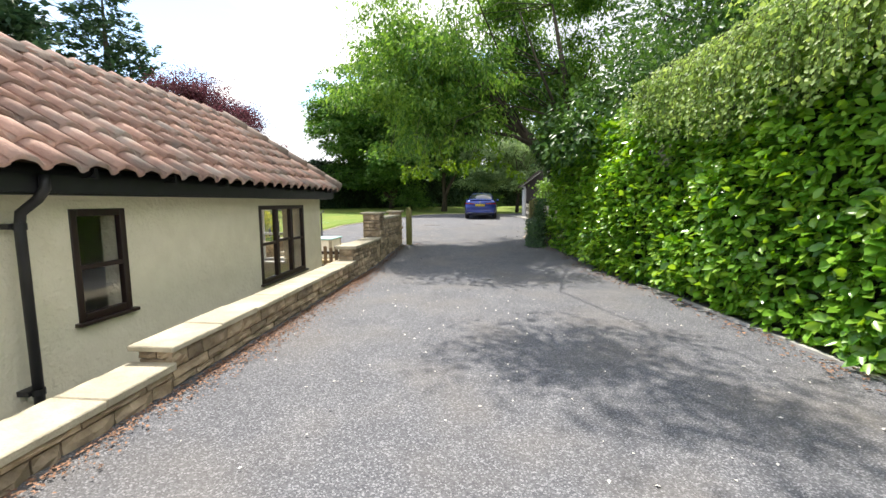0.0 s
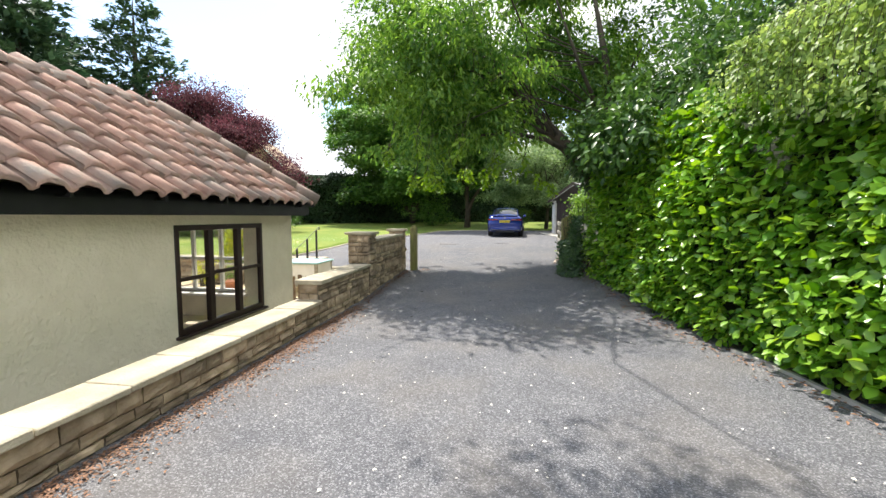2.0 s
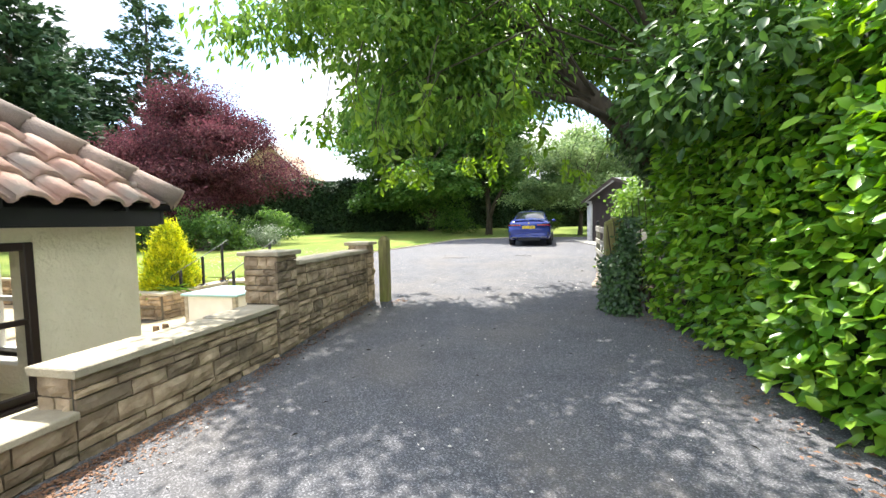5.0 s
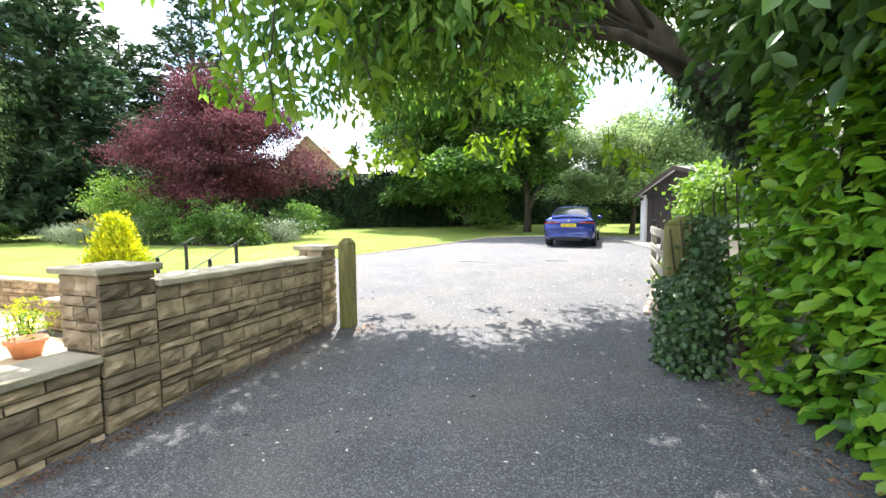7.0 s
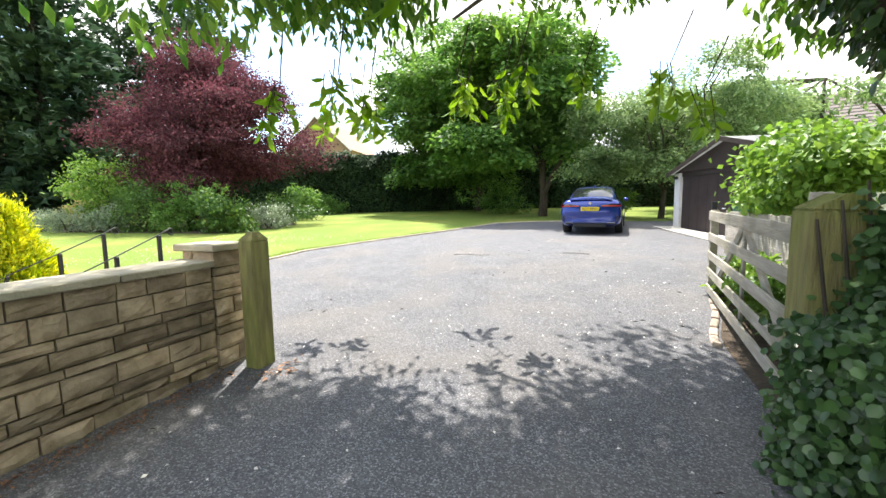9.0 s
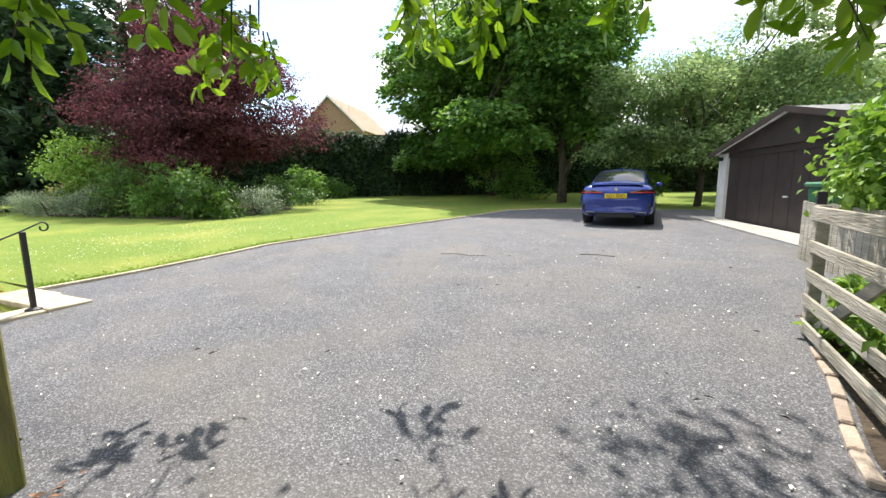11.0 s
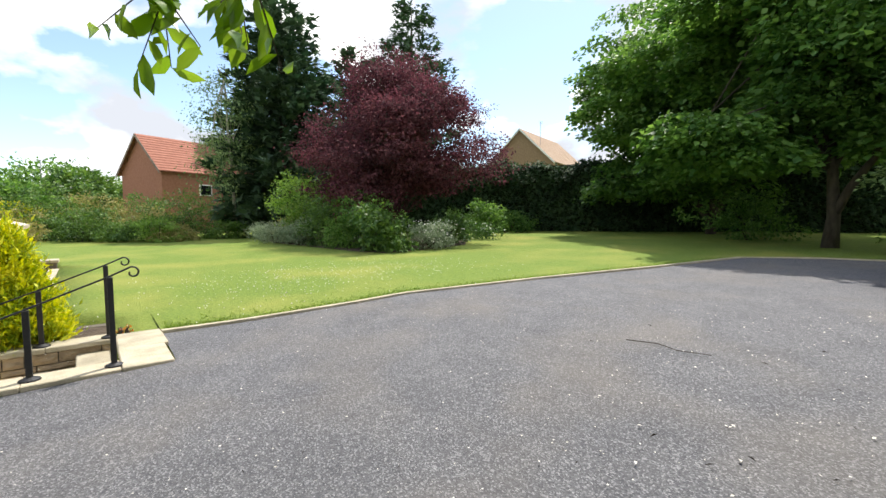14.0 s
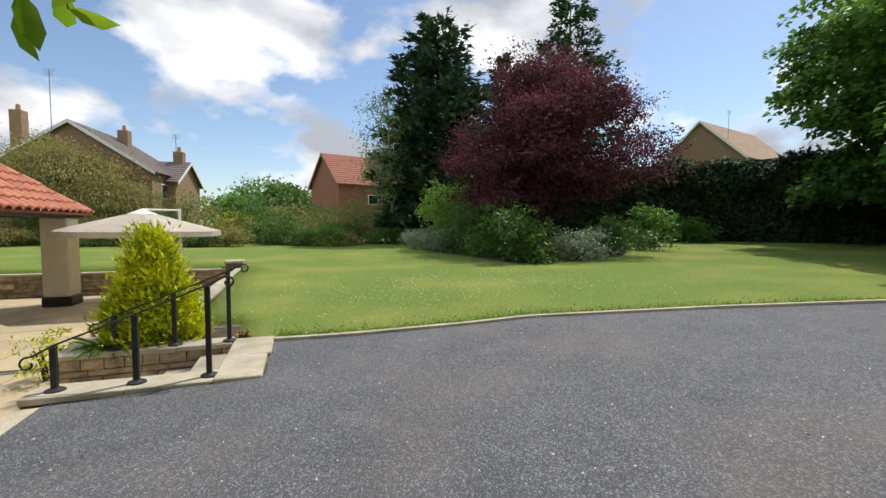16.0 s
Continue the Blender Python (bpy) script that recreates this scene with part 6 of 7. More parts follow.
# open-sided: four columns, a ring beam and a hipped roof with its hip end away from the house
for cx, cy in ((0, 0), (4.1, 0), (0, -4.4), (4.1, -4.4)):
    part("column", boxbm(cx - 0.26, cx + 0.26, cy - 0.26, cy + 0.26, 0.22, 2.02, bevel=0.03), RENDER, ver)
    part("column_base", boxbm(cx - 0.28, cx + 0.28, cy - 0.28, cy + 0.28, 0.0, 0.219, bevel=0.02), BLACK, ver, "black painted column base")
VX0, VX1, VY0, VY1, VZ, VR = -0.33, 4.5, -4.85, 0.45, 2.13, 4.25
VM = 0.5 * (VY0 + VY1)
VXR = VX0 + 0.5 * (VY1 - VY0)
bm = bmesh.new()
nw, ne, se, sw, ra, rb = [bm.verts.new(p) for p in ((VX0, VY1, VZ), (VX1, VY1, VZ), (VX1, VY0, VZ), (VX0, VY0, VZ), (VXR, VM, VR), (VX1, VM, VR))]
for f in ((nw, ne, rb, ra), (nw, ra, sw), (sw, ra, rb, se), (ne, se, rb)):
    bm.faces.new(f)
bmesh.ops.recalc_face_normals(bm, faces=bm.faces[:])
bmesh.ops.solidify(bm, geom=bm.faces[:], thickness=0.05)
part("roof_deck", bm, TILEFAR, ver)
for nm_, x0, x1, y0, y1 in (("beam", VX0 + 0.09, VX1 - 0.1, 0.12, 0.36), ("beam", VX0 + 0.09, VX1 - 0.1, -4.76, -4.52), ("beam", VX0 + 0.09, 0.0, -4.519, 0.119)):
    part(nm_, boxbm(x0, x1, y0, y1, 2.022, 2.115), BLACK, ver)
part("hip_cap", tube(bmesh.new(), [(VX0 + 0.02, VY1 - 0.02, VZ + 0.05), (VXR, VM, VR + 0.06)], 0.075, 10), TILEFAR, ver)
par = empty("parasol", (-12.4, 9.95, PATIO_Z), "cream cantilever parasol open over the patio", "parasol")
bm = bmesh.new()
top = bm.verts.new((0, 0, 2.20))
ring1 = [bm.verts.new((1.68 * math.cos(k * math.pi / 4 + 0.39), 1.68 * math.sin(k * math.pi / 4 + 0.39), 1.72)) for k in range(8)]
ring2 = [bm.verts.new((1.68 * math.cos(k * math.pi / 4 + 0.39), 1.68 * math.sin(k * math.pi / 4 + 0.39), 1.60)) for k in range(8)]
for k in range(8):
    bm.faces.new((top, ring1[k], ring1[(k + 1) % 8]))
    bm.faces.new((ring1[k], ring2[k], ring2[(k + 1) % 8], ring1[(k + 1) % 8]))
bmesh.ops.solidify(bm, geom=bm.faces[:], thickness=0.006)
part("canopy", bm, CANVAS, par)
part("vent", lathe(bmesh.new(), [(0.34, 2.11), (0.1, 2.21), (0.03, 2.24)], (0, 0, 0), 8), CANVAS, par)
part("mast", tube(bmesh.new(), [(-1.5, 0.42, 0), (-1.5, 0.42, 2.3)], 0.035, 10), WHITE, par)
part("arm", tube(bmesh.new(), [(-1.5, 0.42, 2.26), (0, 0, 2.23)], 0.022, 8), WHITE, par)
for k in range(8):
    a = k * math.pi / 4 + 0.39
    part("rib", tube(bmesh.new(), [(0, 0, 2.17), (1.65 * math.cos(a), 1.65 * math.sin(a), 1.70)], 0.008, 5), WHITE, par)
part("base", boxbm(-1.9, -1.1, 0.02, 0.82, 0, 0.08, bevel=0.02), CONCRETE, par)

# ---- lawn edging ----
ed = bmesh.new()
pts = [(x, y) for y, x in zip(EDGE_Y[4:], EDGE_X[4:])]
fine = []
for a, b in zip(pts, pts[1:]):
    for k in range(6):
        fine.append((a[0] + (b[0] - a[0]) * k / 6, a[1] + (b[1] - a[1]) * k / 6))
fine.append(pts[-1])
pr_ = None
for x, y in fine:
    z = ground_z(x, y)
    r = [ed.verts.new(p) for p in ((x + 0.02, y, z - 0.03), (x + 0.02, y, z + 0.036), (x - 0.06, y, z + 0.036), (x - 0.06, y, z - 0.03))]
    if pr_:
        for k in range(3):
            ed.faces.new((pr_[k], r[k], r[k + 1], pr_[k + 1]))
    pr_ = r
obj("trim", ed, COPING, label="thin pale edging strip between lawn and asphalt", category="edging", kind="structure")
# turf raised to the edging
tb_ = bmesh.new()
pr_ = None
for x, y in fine:
    r = [tb_.verts.new((x - d, y, ground_z(x - d, y) + (0.026 if d < 0.5 else 0.006))) for d in (0.061, 0.4, 1.2)]
    if pr_:
        for k in range(2):
            tb_.faces.new((pr_[k], pr_[k + 1], r[k + 1], r[k]))
    pr_ = r
obj("turf_edge", tb_, LAWN, label="raised turf along the edging", category="lawn", kind="structure", smooth=True)
# short grass along the near lawn
rng = np.random.default_rng(110)
n = 9000
yy = 13.15 + 12.0 * rng.random(n) ** 1.3
xx = np.interp(yy, EDGE_Y, EDGE_X) - 0.065 - rng.exponential(0.10, n)
zz = np.array([ground_z(a, b) for a, b in zip(xx, yy)])
leaves("grass", np.stack([xx, yy, zz - 0.004], 1), np.stack([0.5 * rng.normal(size=n), 0.5 * rng.normal(size=n), np.ones(n)], 1), rng.normal(size=(n, 3)), 0.05 * (0.6 + 0.8 * rng.random(n)), 0.16, FOLDED,
       leafmat("grass blade", (0.14, 0.23, 0.04), (0.25, 0.36, 0.08), 0.4, 0.7, 0.6, 0.8), None, "short mown grass blades", "stuff", "grass")
n = 900
yy, kx = rng.normal(size=n) * 1.2 + rng.choice([14.6, 16.3, 18.0], n), rng.choice([-8.2, -9.4, -7.2], n)
xx = kx + rng.normal(size=n) * 0.7
zz = np.array([ground_z(a, b) for a, b in zip(xx, yy)])
leaves("clover_flowers", np.stack([xx, yy, zz + 0.045], 1), rng.normal(size=(n, 3)), np.tile([0, 0, 1.0], (n, 1)), 0.022, 0.9, FOLDED, L_WHITEFL, None, "white clover heads scattered in the lawn", "stuff", "flowers")

# ---- island bed and borders ----
bd = bmesh.new()
ring = [bd.verts.new((x, y, ground_z(x, y) + 0.012)) for x, y in ((-11.9, 19.9), (-12.0, 21.5), (-12.6, 24.2), (-15, 26.6), (-20, 26.6), (-23.6, 23.6), (-23.5, 19.7), (-20, 19.1), (-15, 19.4), (-13, 19.5))]
bd.faces.new(ring[::-1])
bmesh.ops.recalc_face_normals(bd, faces=bd.faces[:])
obj("bed_soil", bd, SOIL, label="dark soil of the island bed", category="flower bed", kind="structure")
BUSH = [
    ("hydrangea_bush", -12.6, 20.3, (1.15, 1.1, 0.95), 150, 30, 0.13, L_GREEN, "leafy mid-green shrub at the bed's edge", 0.6),
    ("silver_shrub", -12.3, 22.2, (0.95, 1.0, 0.55), 130, 30, 0.07, L_GREY, "grey-green shrub dotted with white flowers", 0.5),
    ("silver_shrub", -22.0, 19.2, (1.6, 0.8, 0.5), 120, 28, 0.08, L_GREY, "low pale grey lavender-like clump", 0.4),
    ("silver_shrub", -20.0, 19.1, (1.0, 0.7, 0.5), 80, 28, 0.08, L_GREY, "low pale grey flowering clump", 0.4),
    ("lime_shrub", -19.0, 20.4, (1.3, 1.3, 1.9), 190, 30, 0.13, L_LIME, "tall lime green shrub under the purple tree", 0.55),
    ("garden_shrub", -16.6, 19.9, (1.5, 1.0, 1.0), 170, 28, 0.11, L_GREEN, "dense mid-green shrub in the island bed", 0.5),
    ("garden_shrub", -14.6, 20.4, (1.2, 1.2, 1.1), 150, 28, 0.12, L_SYC, "dark green shrub in the island bed", 0.5),
    ("purple_shrub", -15.6, 21.4, (1.6, 1.4, 1.6), 170, 28, 0.12, L_PURPLE, "purple-leaved shrub below the plum tree", 0.6),
    ("garden_shrub", -18.0, 19.6, (1.2, 0.9, 0.9), 120, 28, 0.1, L_GREY, "grey green shrub in the island bed", 0.5),
    ("tan_shrub", -21.6, 20.8, (1.2, 1.1, 1.2), 120, 28, 0.11, L_OLIVE, "tan-flowered shrub in the island bed", 0.5),
    ("garden_shrub", -13.6, 24.4, (0.9, 0.9, 0.65), 90, 28, 0.12, L_ELDER, "dark shrub behind the silver bush", 0.5),
    ("garden_shrub", -16.0, 26.6, (2.0, 1.2, 0.6), 120, 28, 0.13, L_ELDER, "low dark shrubs behind the plum tree", 0.5),
    ("garden_shrub", -17.4, 33.0, (1.6, 1.0, 0.7), 100, 26, 0.15, L_SYC, "low dark shrub before the hedge", 0.5),
    ("garden_shrub", -5.2, 33.0, (1.6, 1.0, 0.9), 100, 26, 0.15, L_SYC, "low dark shrub under the trees", 0.5),
    ("garden_shrub", 0.4, 29.6, (1.3, 0.9, 0.75), 100, 26, 0.13, L_GREEN, "low green shrub behind the car", 0.5),
    ("viburnum", -16.6, 29.5, (0.7, 0.8, 1.1), 80, 24, 0.15, L_SYC, "layered pale green shrub tree beside the hedge", 0.6),
]
for k, (nm, x, y, r, cl, per, ln_, mm, lab, wd) in enumerate(BUSH):
    shrub(nm, (x, y, ground_z(x, y)), r, cl, per, ln_, mm, 200 + k, lab, wd)
leaves("white_flowers", np.stack([-12.1 + rng.normal(size=160) * 0.6, 21.9 + rng.normal(size=160) * 0.6, ground_z(-12, 22) + 0.3 + 0.75 * rng.random(160)], 1), rng.normal(size=(160, 3)), np.tile([0.6, -0.5, 0.6], (160, 1)), 0.05, 0.9, FOLDED, L_WHITEFL, None, "white flower heads on the silver shrub", "stuff", "flowers")
rng = np.random.default_rng(120)
BORDER = [L_GREEN, L_SYC, L_ELDER, L_GREEN, L_APPLE, L_ELDER, L_OLIVE, L_SYC, L_GREY]
for k in range(34):
    f = k / 33
    x, y = -30.5 + 4.5 * f + rng.normal() * 0.8, -3.5 + 21.5 * f + rng.normal() * 0.4
    back = k % 3
    x -= back * 2.2
    r = 0.9 + 0.35 * back + 0.4 * rng.random()
    mm = BORDER[(k * 5 + back) % len(BORDER)]
    shrub("border_shrub", (x, y, ground_z(x, y)), (r * 1.15, r * 1.25, r * (0.50 + 0.17 * back)), 120, 26, 0.13, mm, 230 + k,
          {0: "low rounded border shrub at the lawn's edge", 1: "leafy border shrub in the mixed border", 2: "tall border shrub at the back of the garden"}[back], 0.5, group="border shrubs")
shrub("yellow_shrub", (-31.0, 9.4, 0.3), (1.3, 1.3, 1.05), 90, 24, 0.14, L_GOLD, 281, "bright yellow-leaved shrub in the border", 0.5)
shrub("yellow_shrub", (-27.6, 8.2, 0.3), (0.8, 0.9, 0.5), 60, 24, 0.12, L_GOLD, 282, "low yellow-flowered shrub in the border", 0.5)
shrub("lime_shrub", (-25.6, 15.2, 0.33), (1.2, 1.2, 0.7), 90, 24, 0.14, L_LIME, 283, "low lime green shrub at the lawn's edge", 0.5)
tree("willow_tree", (-34.0, -1.0, 0.1), [((-33.5, -0.6, 4.2), (3.2, 3.4, 2.6)), ((-32.5, 2.4, 3.0), (2.0, 2.2, 1.7))], 560, 38, 0.4, 0.20, 0.34, FOLDED, L_OLIVE, 291, [(0, 0, 0), (0, 0, 2), (0, 0, 4)], 0.2, "grey-green willow before the brick house", droop=0.9, nl=12)
tree("silver_birch", (-27.5, 19.3, 0.4), [((-27.0, 18.6, 7.2), (1.5, 1.6, 2.8)), ((-26.8, 18.4, 4.4), (1.3, 1.3, 1.8))], 150, 30, 0.32, 0.14, 0.6, FOLDED, L_APPLE, 292, [(0, 0, 0), (0.2, -0.2, 4), (0.4, -0.5, 9)], 0.1, "slender silver birch beside the cypress", droop=0.8, nl=16, bark=GREYWOOD)
for k, (x, y, h) in enumerate(((-52, 12, 5.5), (-60, 9, 7.0), (-56, 16, 5.0), (-48, 8, 4.2), (-66, 12, 7.5))):
    tree("distant_tree", (x, y, 0.3), [((x, y, h * 0.6), (3.0, 3.2, h * 0.42))], 120, 30, 0.5, 0.4, 0.7, FOLDED, L_SYC if k % 2 else L_GREEN, 300 + k, [(0, 0, 0), (0, 0, h * 0.5)], 0.15, "rounded distant garden tree", nl=6)

# ---- neighbouring houses ----


def house(name, at, rz, L, W, eave, ridge, wallm, roofm, label, chimney=(), windows=(), tiles=True):
    """A gabled house: walls, overhanging roof slopes with tile courses, barge boards, chimneys and windows."""
    h = empty(name, at, label, "house", rz=rz)
    bm = bmesh.new()
    v = [bm.verts.new(p) for y in (0, L) for p in ((-W / 2, y, -0.3), (W / 2, y, -0.3), (W / 2, y, eave), (0, y, ridge), (-W / 2, y, eave))]
    for f in ((0, 1, 2, 3, 4), (9, 8, 7, 6, 5), (0, 5, 6, 1), (1, 6, 7, 2), (4, 9, 5, 0)):
        bm.faces.new([v[i] for i in f])
    part("wall", bm, wallm, h)
    sl = math.atan2(ridge - eave, W / 2)
    for s in (-1, 1):
        run = (W / 2 + 0.3) / math.cos(sl)
        n = max(8, int(run / 0.33))
        bm = bmesh.new()
        last = None
        for k in range(n):
            a, b = k / n, (k + 1) / n
            x0, x1 = s * (W / 2 + 0.3) * (1 - a), s * (W / 2 + 0.3) * (1 - b)
            zz0, zz1 = ridge + 0.10 - (W / 2 + 0.3) * (1 - a) * math.tan(sl), ridge + 0.10 - (W / 2 + 0.3) * (1 - b) * math.tan(sl)
            q = [bm.verts.new(p) for p in ((x0, -0.3, zz0 + 0.05), (x0, L + 0.3, zz0 + 0.05), (x1, L + 0.3, zz1 + 0.01), (x1, -0.3, zz1 + 0.01), (x0, -0.3, zz0 - 0.04), (x0, L + 0.3, zz0 - 0.04))]
            bm.faces.new(q[:4])
            bm.faces.new((q[0], q[4], q[5], q[1]))
            if last:
                bm.faces.new((last[3], last[2], q[5], q[4]))
            last = q
        bmesh.ops.recalc_face_normals(bm, faces=bm.faces[:])
        part("roof_slope", bm, roofm, h)
        for y in (-0.32, L + 0.28):
            bm = bmesh.new()
            q = [bm.verts.new(p) for yy in (y, y + 0.04) for p in ((s * (W / 2 + 0.3), yy, eave - 0.3 * math.tan(sl) + 0.12), (0, yy, ridge + 0.12), (0, yy, ridge - 0.12), (s * (W / 2 + 0.3), yy, eave - 0.3 * math.tan(sl) - 0.12))]
            for f in ((0, 1, 2, 3), (7, 6, 5, 4), (0, 4, 5, 1), (1, 5, 6, 2), (2, 6, 7, 3), (3, 7, 4, 0)):
                bm.faces.new([q[i] for i in f])
            part("barge_board", bm, WHITE if wallm is BRICKFAR and roofm is not TILEFAR else TILEDARK, h)
    for cx, cy, ct in chimney:
        c = part("chimney", boxbm(cx - 0.35, cx + 0.35, cy - 0.35, cy + 0.35, eave, ct, bevel=0.02), wallm, h)
        part("chimney_pot", tube(bmesh.new(), [(cx, cy, ct), (cx, cy, ct + 0.4)], [0.15, 0.12], 10), TERRA, c)
    for side, a, z0, w_, hh in windows:
        wi = part("window", boxbm(*((a - w_ / 2, a + w_ / 2, -0.06, 0.05) if side == "gable" else (side * W / 2 - 0.05, side * W / 2 + 0.05, a - w_ / 2, a + w_ / 2)), z0, z0 + hh), WHITE, h)
        part("pane", boxbm(*((a - w_ / 2 + 0.08, a + w_ / 2 - 0.08, -0.075, -0.05) if side == "gable" else (side * (W / 2 + 0.06) - 0.012, side * (W / 2 + 0.06) + 0.012, a - w_ / 2 + 0.08, a + w_ / 2 - 0.08)), z0 + 0.08, z0 + hh - 0.08), CARGLASS, wi)
    return h


ROOFGREY = mat("brown grey concrete tile", (0.13, 0.11, 0.10), (0.2, 0.17, 0.155), 3, 0.9)
ROOFTAN = mat("tan roof tile", (0.34, 0.24, 0.17), (0.44, 0.32, 0.24), 3, 0.9)
house("brick_house", (-36.0, -0.9, 0.2), 84, 7, 9.5, 5.1, 8.2, BRICKFAR, ROOFGREY, "brown brick gabled house beyond the garden", chimney=((-3.6, 1.2, 9.0), (1.2, 4.5, 8.6)), windows=((1, 2.0, 3.2, 1.1, 1.1),))
house("brick_house", (-40.5, 5.0, 0.2), 174, 7.5, 5.5, 4.6, 6.3, BRICKFAR, ROOFGREY, "lower brown brick wing with a grey tiled roof", chimney=((0.0, 0.6, 7.2),))
house("red_brick_house", (-40.6, 15.8, 0.3), 18, 11, 6.5, 4.85, 7.6, BRICKRED, TILEFAR, "red brick house with a red tiled roof", windows=((1, 3.2, 3.0, 1.0, 0.9), (1, 6.5, 3.0, 1.0, 0.9)))
house("gabled_house", (-33.5, 52.7, 0.9), 14, 12, 8.4, 7.3, 11.3, BRICKFAR, ROOFTAN, "tan brick gabled house above the hedge")
house("tiled_house", (16.0, 38.0, 0.6), 70, 10, 8.0, 3.4, 6.4, BRICKFAR, ROOFGREY, "house with a brown tiled roof beyond the garage")
for k, (x, y, zb_, h_) in enumerate(((-35.3, -1.6, 8.9, 2.6), (-40.5, 4.2, 6.4, 2.4), (-31.5, 54.0, 11.2, 1.8), (-52.0, 9.5, 0.3, 6.4))):
    an_ = empty("tv_aerial" if k < 3 else "street_lamp", (x, y, zb_), "thin metal television aerial on a roof" if k < 3 else "distant slim street lamp", "aerial" if k < 3 else "street lamp")
    part("mast", tube(bmesh.new(), [(0, 0, -1.4 if k < 3 else 0), (0, 0, h_)], 0.025, 6), ALLOY, an_)
    for q in range(4):
        part("element", tube(bmesh.new(), [(-0.05, -0.35 + 0.04 * q, h_ - 0.12 * q), (0.05, 0.35 - 0.04 * q, h_ - 0.12 * q)], 0.012, 5), ALLOY, an_)

# ---- litter on the drive ----
rng = np.random.default_rng(400)


def strewn(name, n, pos, length, width, material, label, category):
    z = np.array([ground_z(a, b) for a, b in pos]) + 0.012
    P = np.stack([pos[:, 0], pos[:, 1], z], 1)
    a = rng.random(n) * 6.283
    leaves(name, P, np.stack([np.cos(a), np.sin(a), 0.1 * rng.normal(size=n)], 1), np.stack([0.25 * rng.normal(size=n), 0.25 * rng.normal(size=n), np.ones(n)], 1), length * (0.5 + rng.random(n)), width, FOLDED, material, None, label, "stuff", category)


n = 7400
yy = np.concatenate([rng.uniform(-2, 11, 4000), 3.0 + 0.7 * rng.normal(size=1000), 5.9 + 0.9 * rng.normal(size=2400)])
strewn("dry_leaves", n, np.stack([XF + 0.05 + np.abs(rng.normal(size=n)) * np.where(np.arange(n) < 4000, 0.09, 0.17), yy], 1), 0.026, 0.5, LITTER, "brown dry leaf litter along the wall foot", "leaf litter")
n = 700
yy = rng.uniform(2, 11, n)
strewn("dry_leaves", n, np.stack([np.interp(yy, HFY, HFX) - 0.02 + rng.normal(size=n) * 0.12, yy], 1), 0.04, 0.5, LITTER, "brown dry leaves under the hedge", "leaf litter")
n = 380
strewn("dry_leaves", n, np.stack([2.05 + rng.random(n) * 0.6, rng.uniform(11.3, 15.0, n)], 1), 0.06, 0.45, LITTER, "brown leaves littering the strip by the gate", "leaf litter")
n = 40
strewn("dry_leaves", n, np.stack([-1.6 + np.abs(rng.normal(size=n)) * 0.12, 11.15 + rng.normal(size=n) * 0.15], 1), 0.05, 0.45, LITTER, "brown leaves at the gate post foot", "leaf litter")
n = 620
yy = rng.uniform(1, 20, n)
strewn("petals", n, np.stack([-1.7 + (np.interp(yy, [0, 11, 20], [3.3, 1.9, 3.0]) + 1.6) * rng.random(n), yy], 1), 0.024, 0.6, PETAL, "pale fallen petals and chips on the asphalt", "petals")
n = 1500
strewn("petals", n, np.stack([rng.uniform(-6.0, 2.2, n), rng.uniform(11.5, 19.0, n)], 1), 0.013, 0.7, PETAL, "tiny pale chips strewn over the court", "petals")
n = 90
yy = rng.uniform(6, 18, n)
strewn("twigs", n, np.stack([-2.5 + 4.6 * rng.random(n), np.maximum(yy, 6)], 1), 0.05, 0.07, BARK, "short dark twigs and bits on the asphalt", "twigs")
for k, pts_ in enumerate((((0.0, 17.1), (0.25, 17.15), (0.5, 17.05)), ((-2.0, 16.4), (-1.75, 16.5), (-1.55, 16.42), (-1.3, 16.5)))):
    obj("twig", tube(bmesh.new(), [(x, y, ground_z(x, y) + 0.014) for x, y in pts_], [0.005, 0.0045, 0.004, 0.003][:len(pts_)], 5), BARK, label="thin dark fallen twig on the asphalt", category="twig")

# ---- pieces of walls ----
random.seed(7)


def stone_block(k):
    """A split-faced block of unit size: rough front, chamfered edges."""
    r = random.Random(k)
    bm = bmesh.new()
    n = 4
    fr = [[bm.verts.new((0.5 + (r.uniform(-0.30, 0.28) if 0 < i < n - 1 and 0 < j < n - 1 else r.uniform(-0.34, -0.2)), -0.5 + i / (n - 1) + (r.uniform(-0.04, 0.04) if 0 < i < n - 1 else 0), -0.5 + j / (n - 1) + (r.uniform(-0.07, 0.07) if 0 < j < n - 1 else 0))) for j in range(n)] for i in range(n)]
    for i in range(n - 1):
        for j in range(n - 1):
            bm.faces.new((fr[i][j], fr[i + 1][j], fr[i + 1][j + 1], fr[i][j + 1]))
    rim = [fr[i][0] for i in range(n)] + [fr[n - 1][j] for j in range(1, n)] + [fr[i][n - 1] for i in range(n - 2, -1, -1)] + [fr[0][j] for j in range(n - 2, 0, -1)]
    back = [bm.verts.new((-0.5, v.co.y, v.co.z)) for v in rim]
    for i in range(len(rim)):
        q = (i + 1) % len(rim)
        bm.faces.new((rim[i], back[i], back[q], rim[q]))
    bmesh.ops.recalc_face_normals(bm, faces=bm.faces[:])
    me = bpy.data.meshes.new("stone")
    bm.to_mesh(me)
    bm.free()
    me.materials.append(STONE)
    return me


BLOCKS = [stone_block(k) for k in range(10)]
COURSES = [0.135, 0.075, 0.11, 0.065, 0.145, 0.085, 0.06, 0.12]


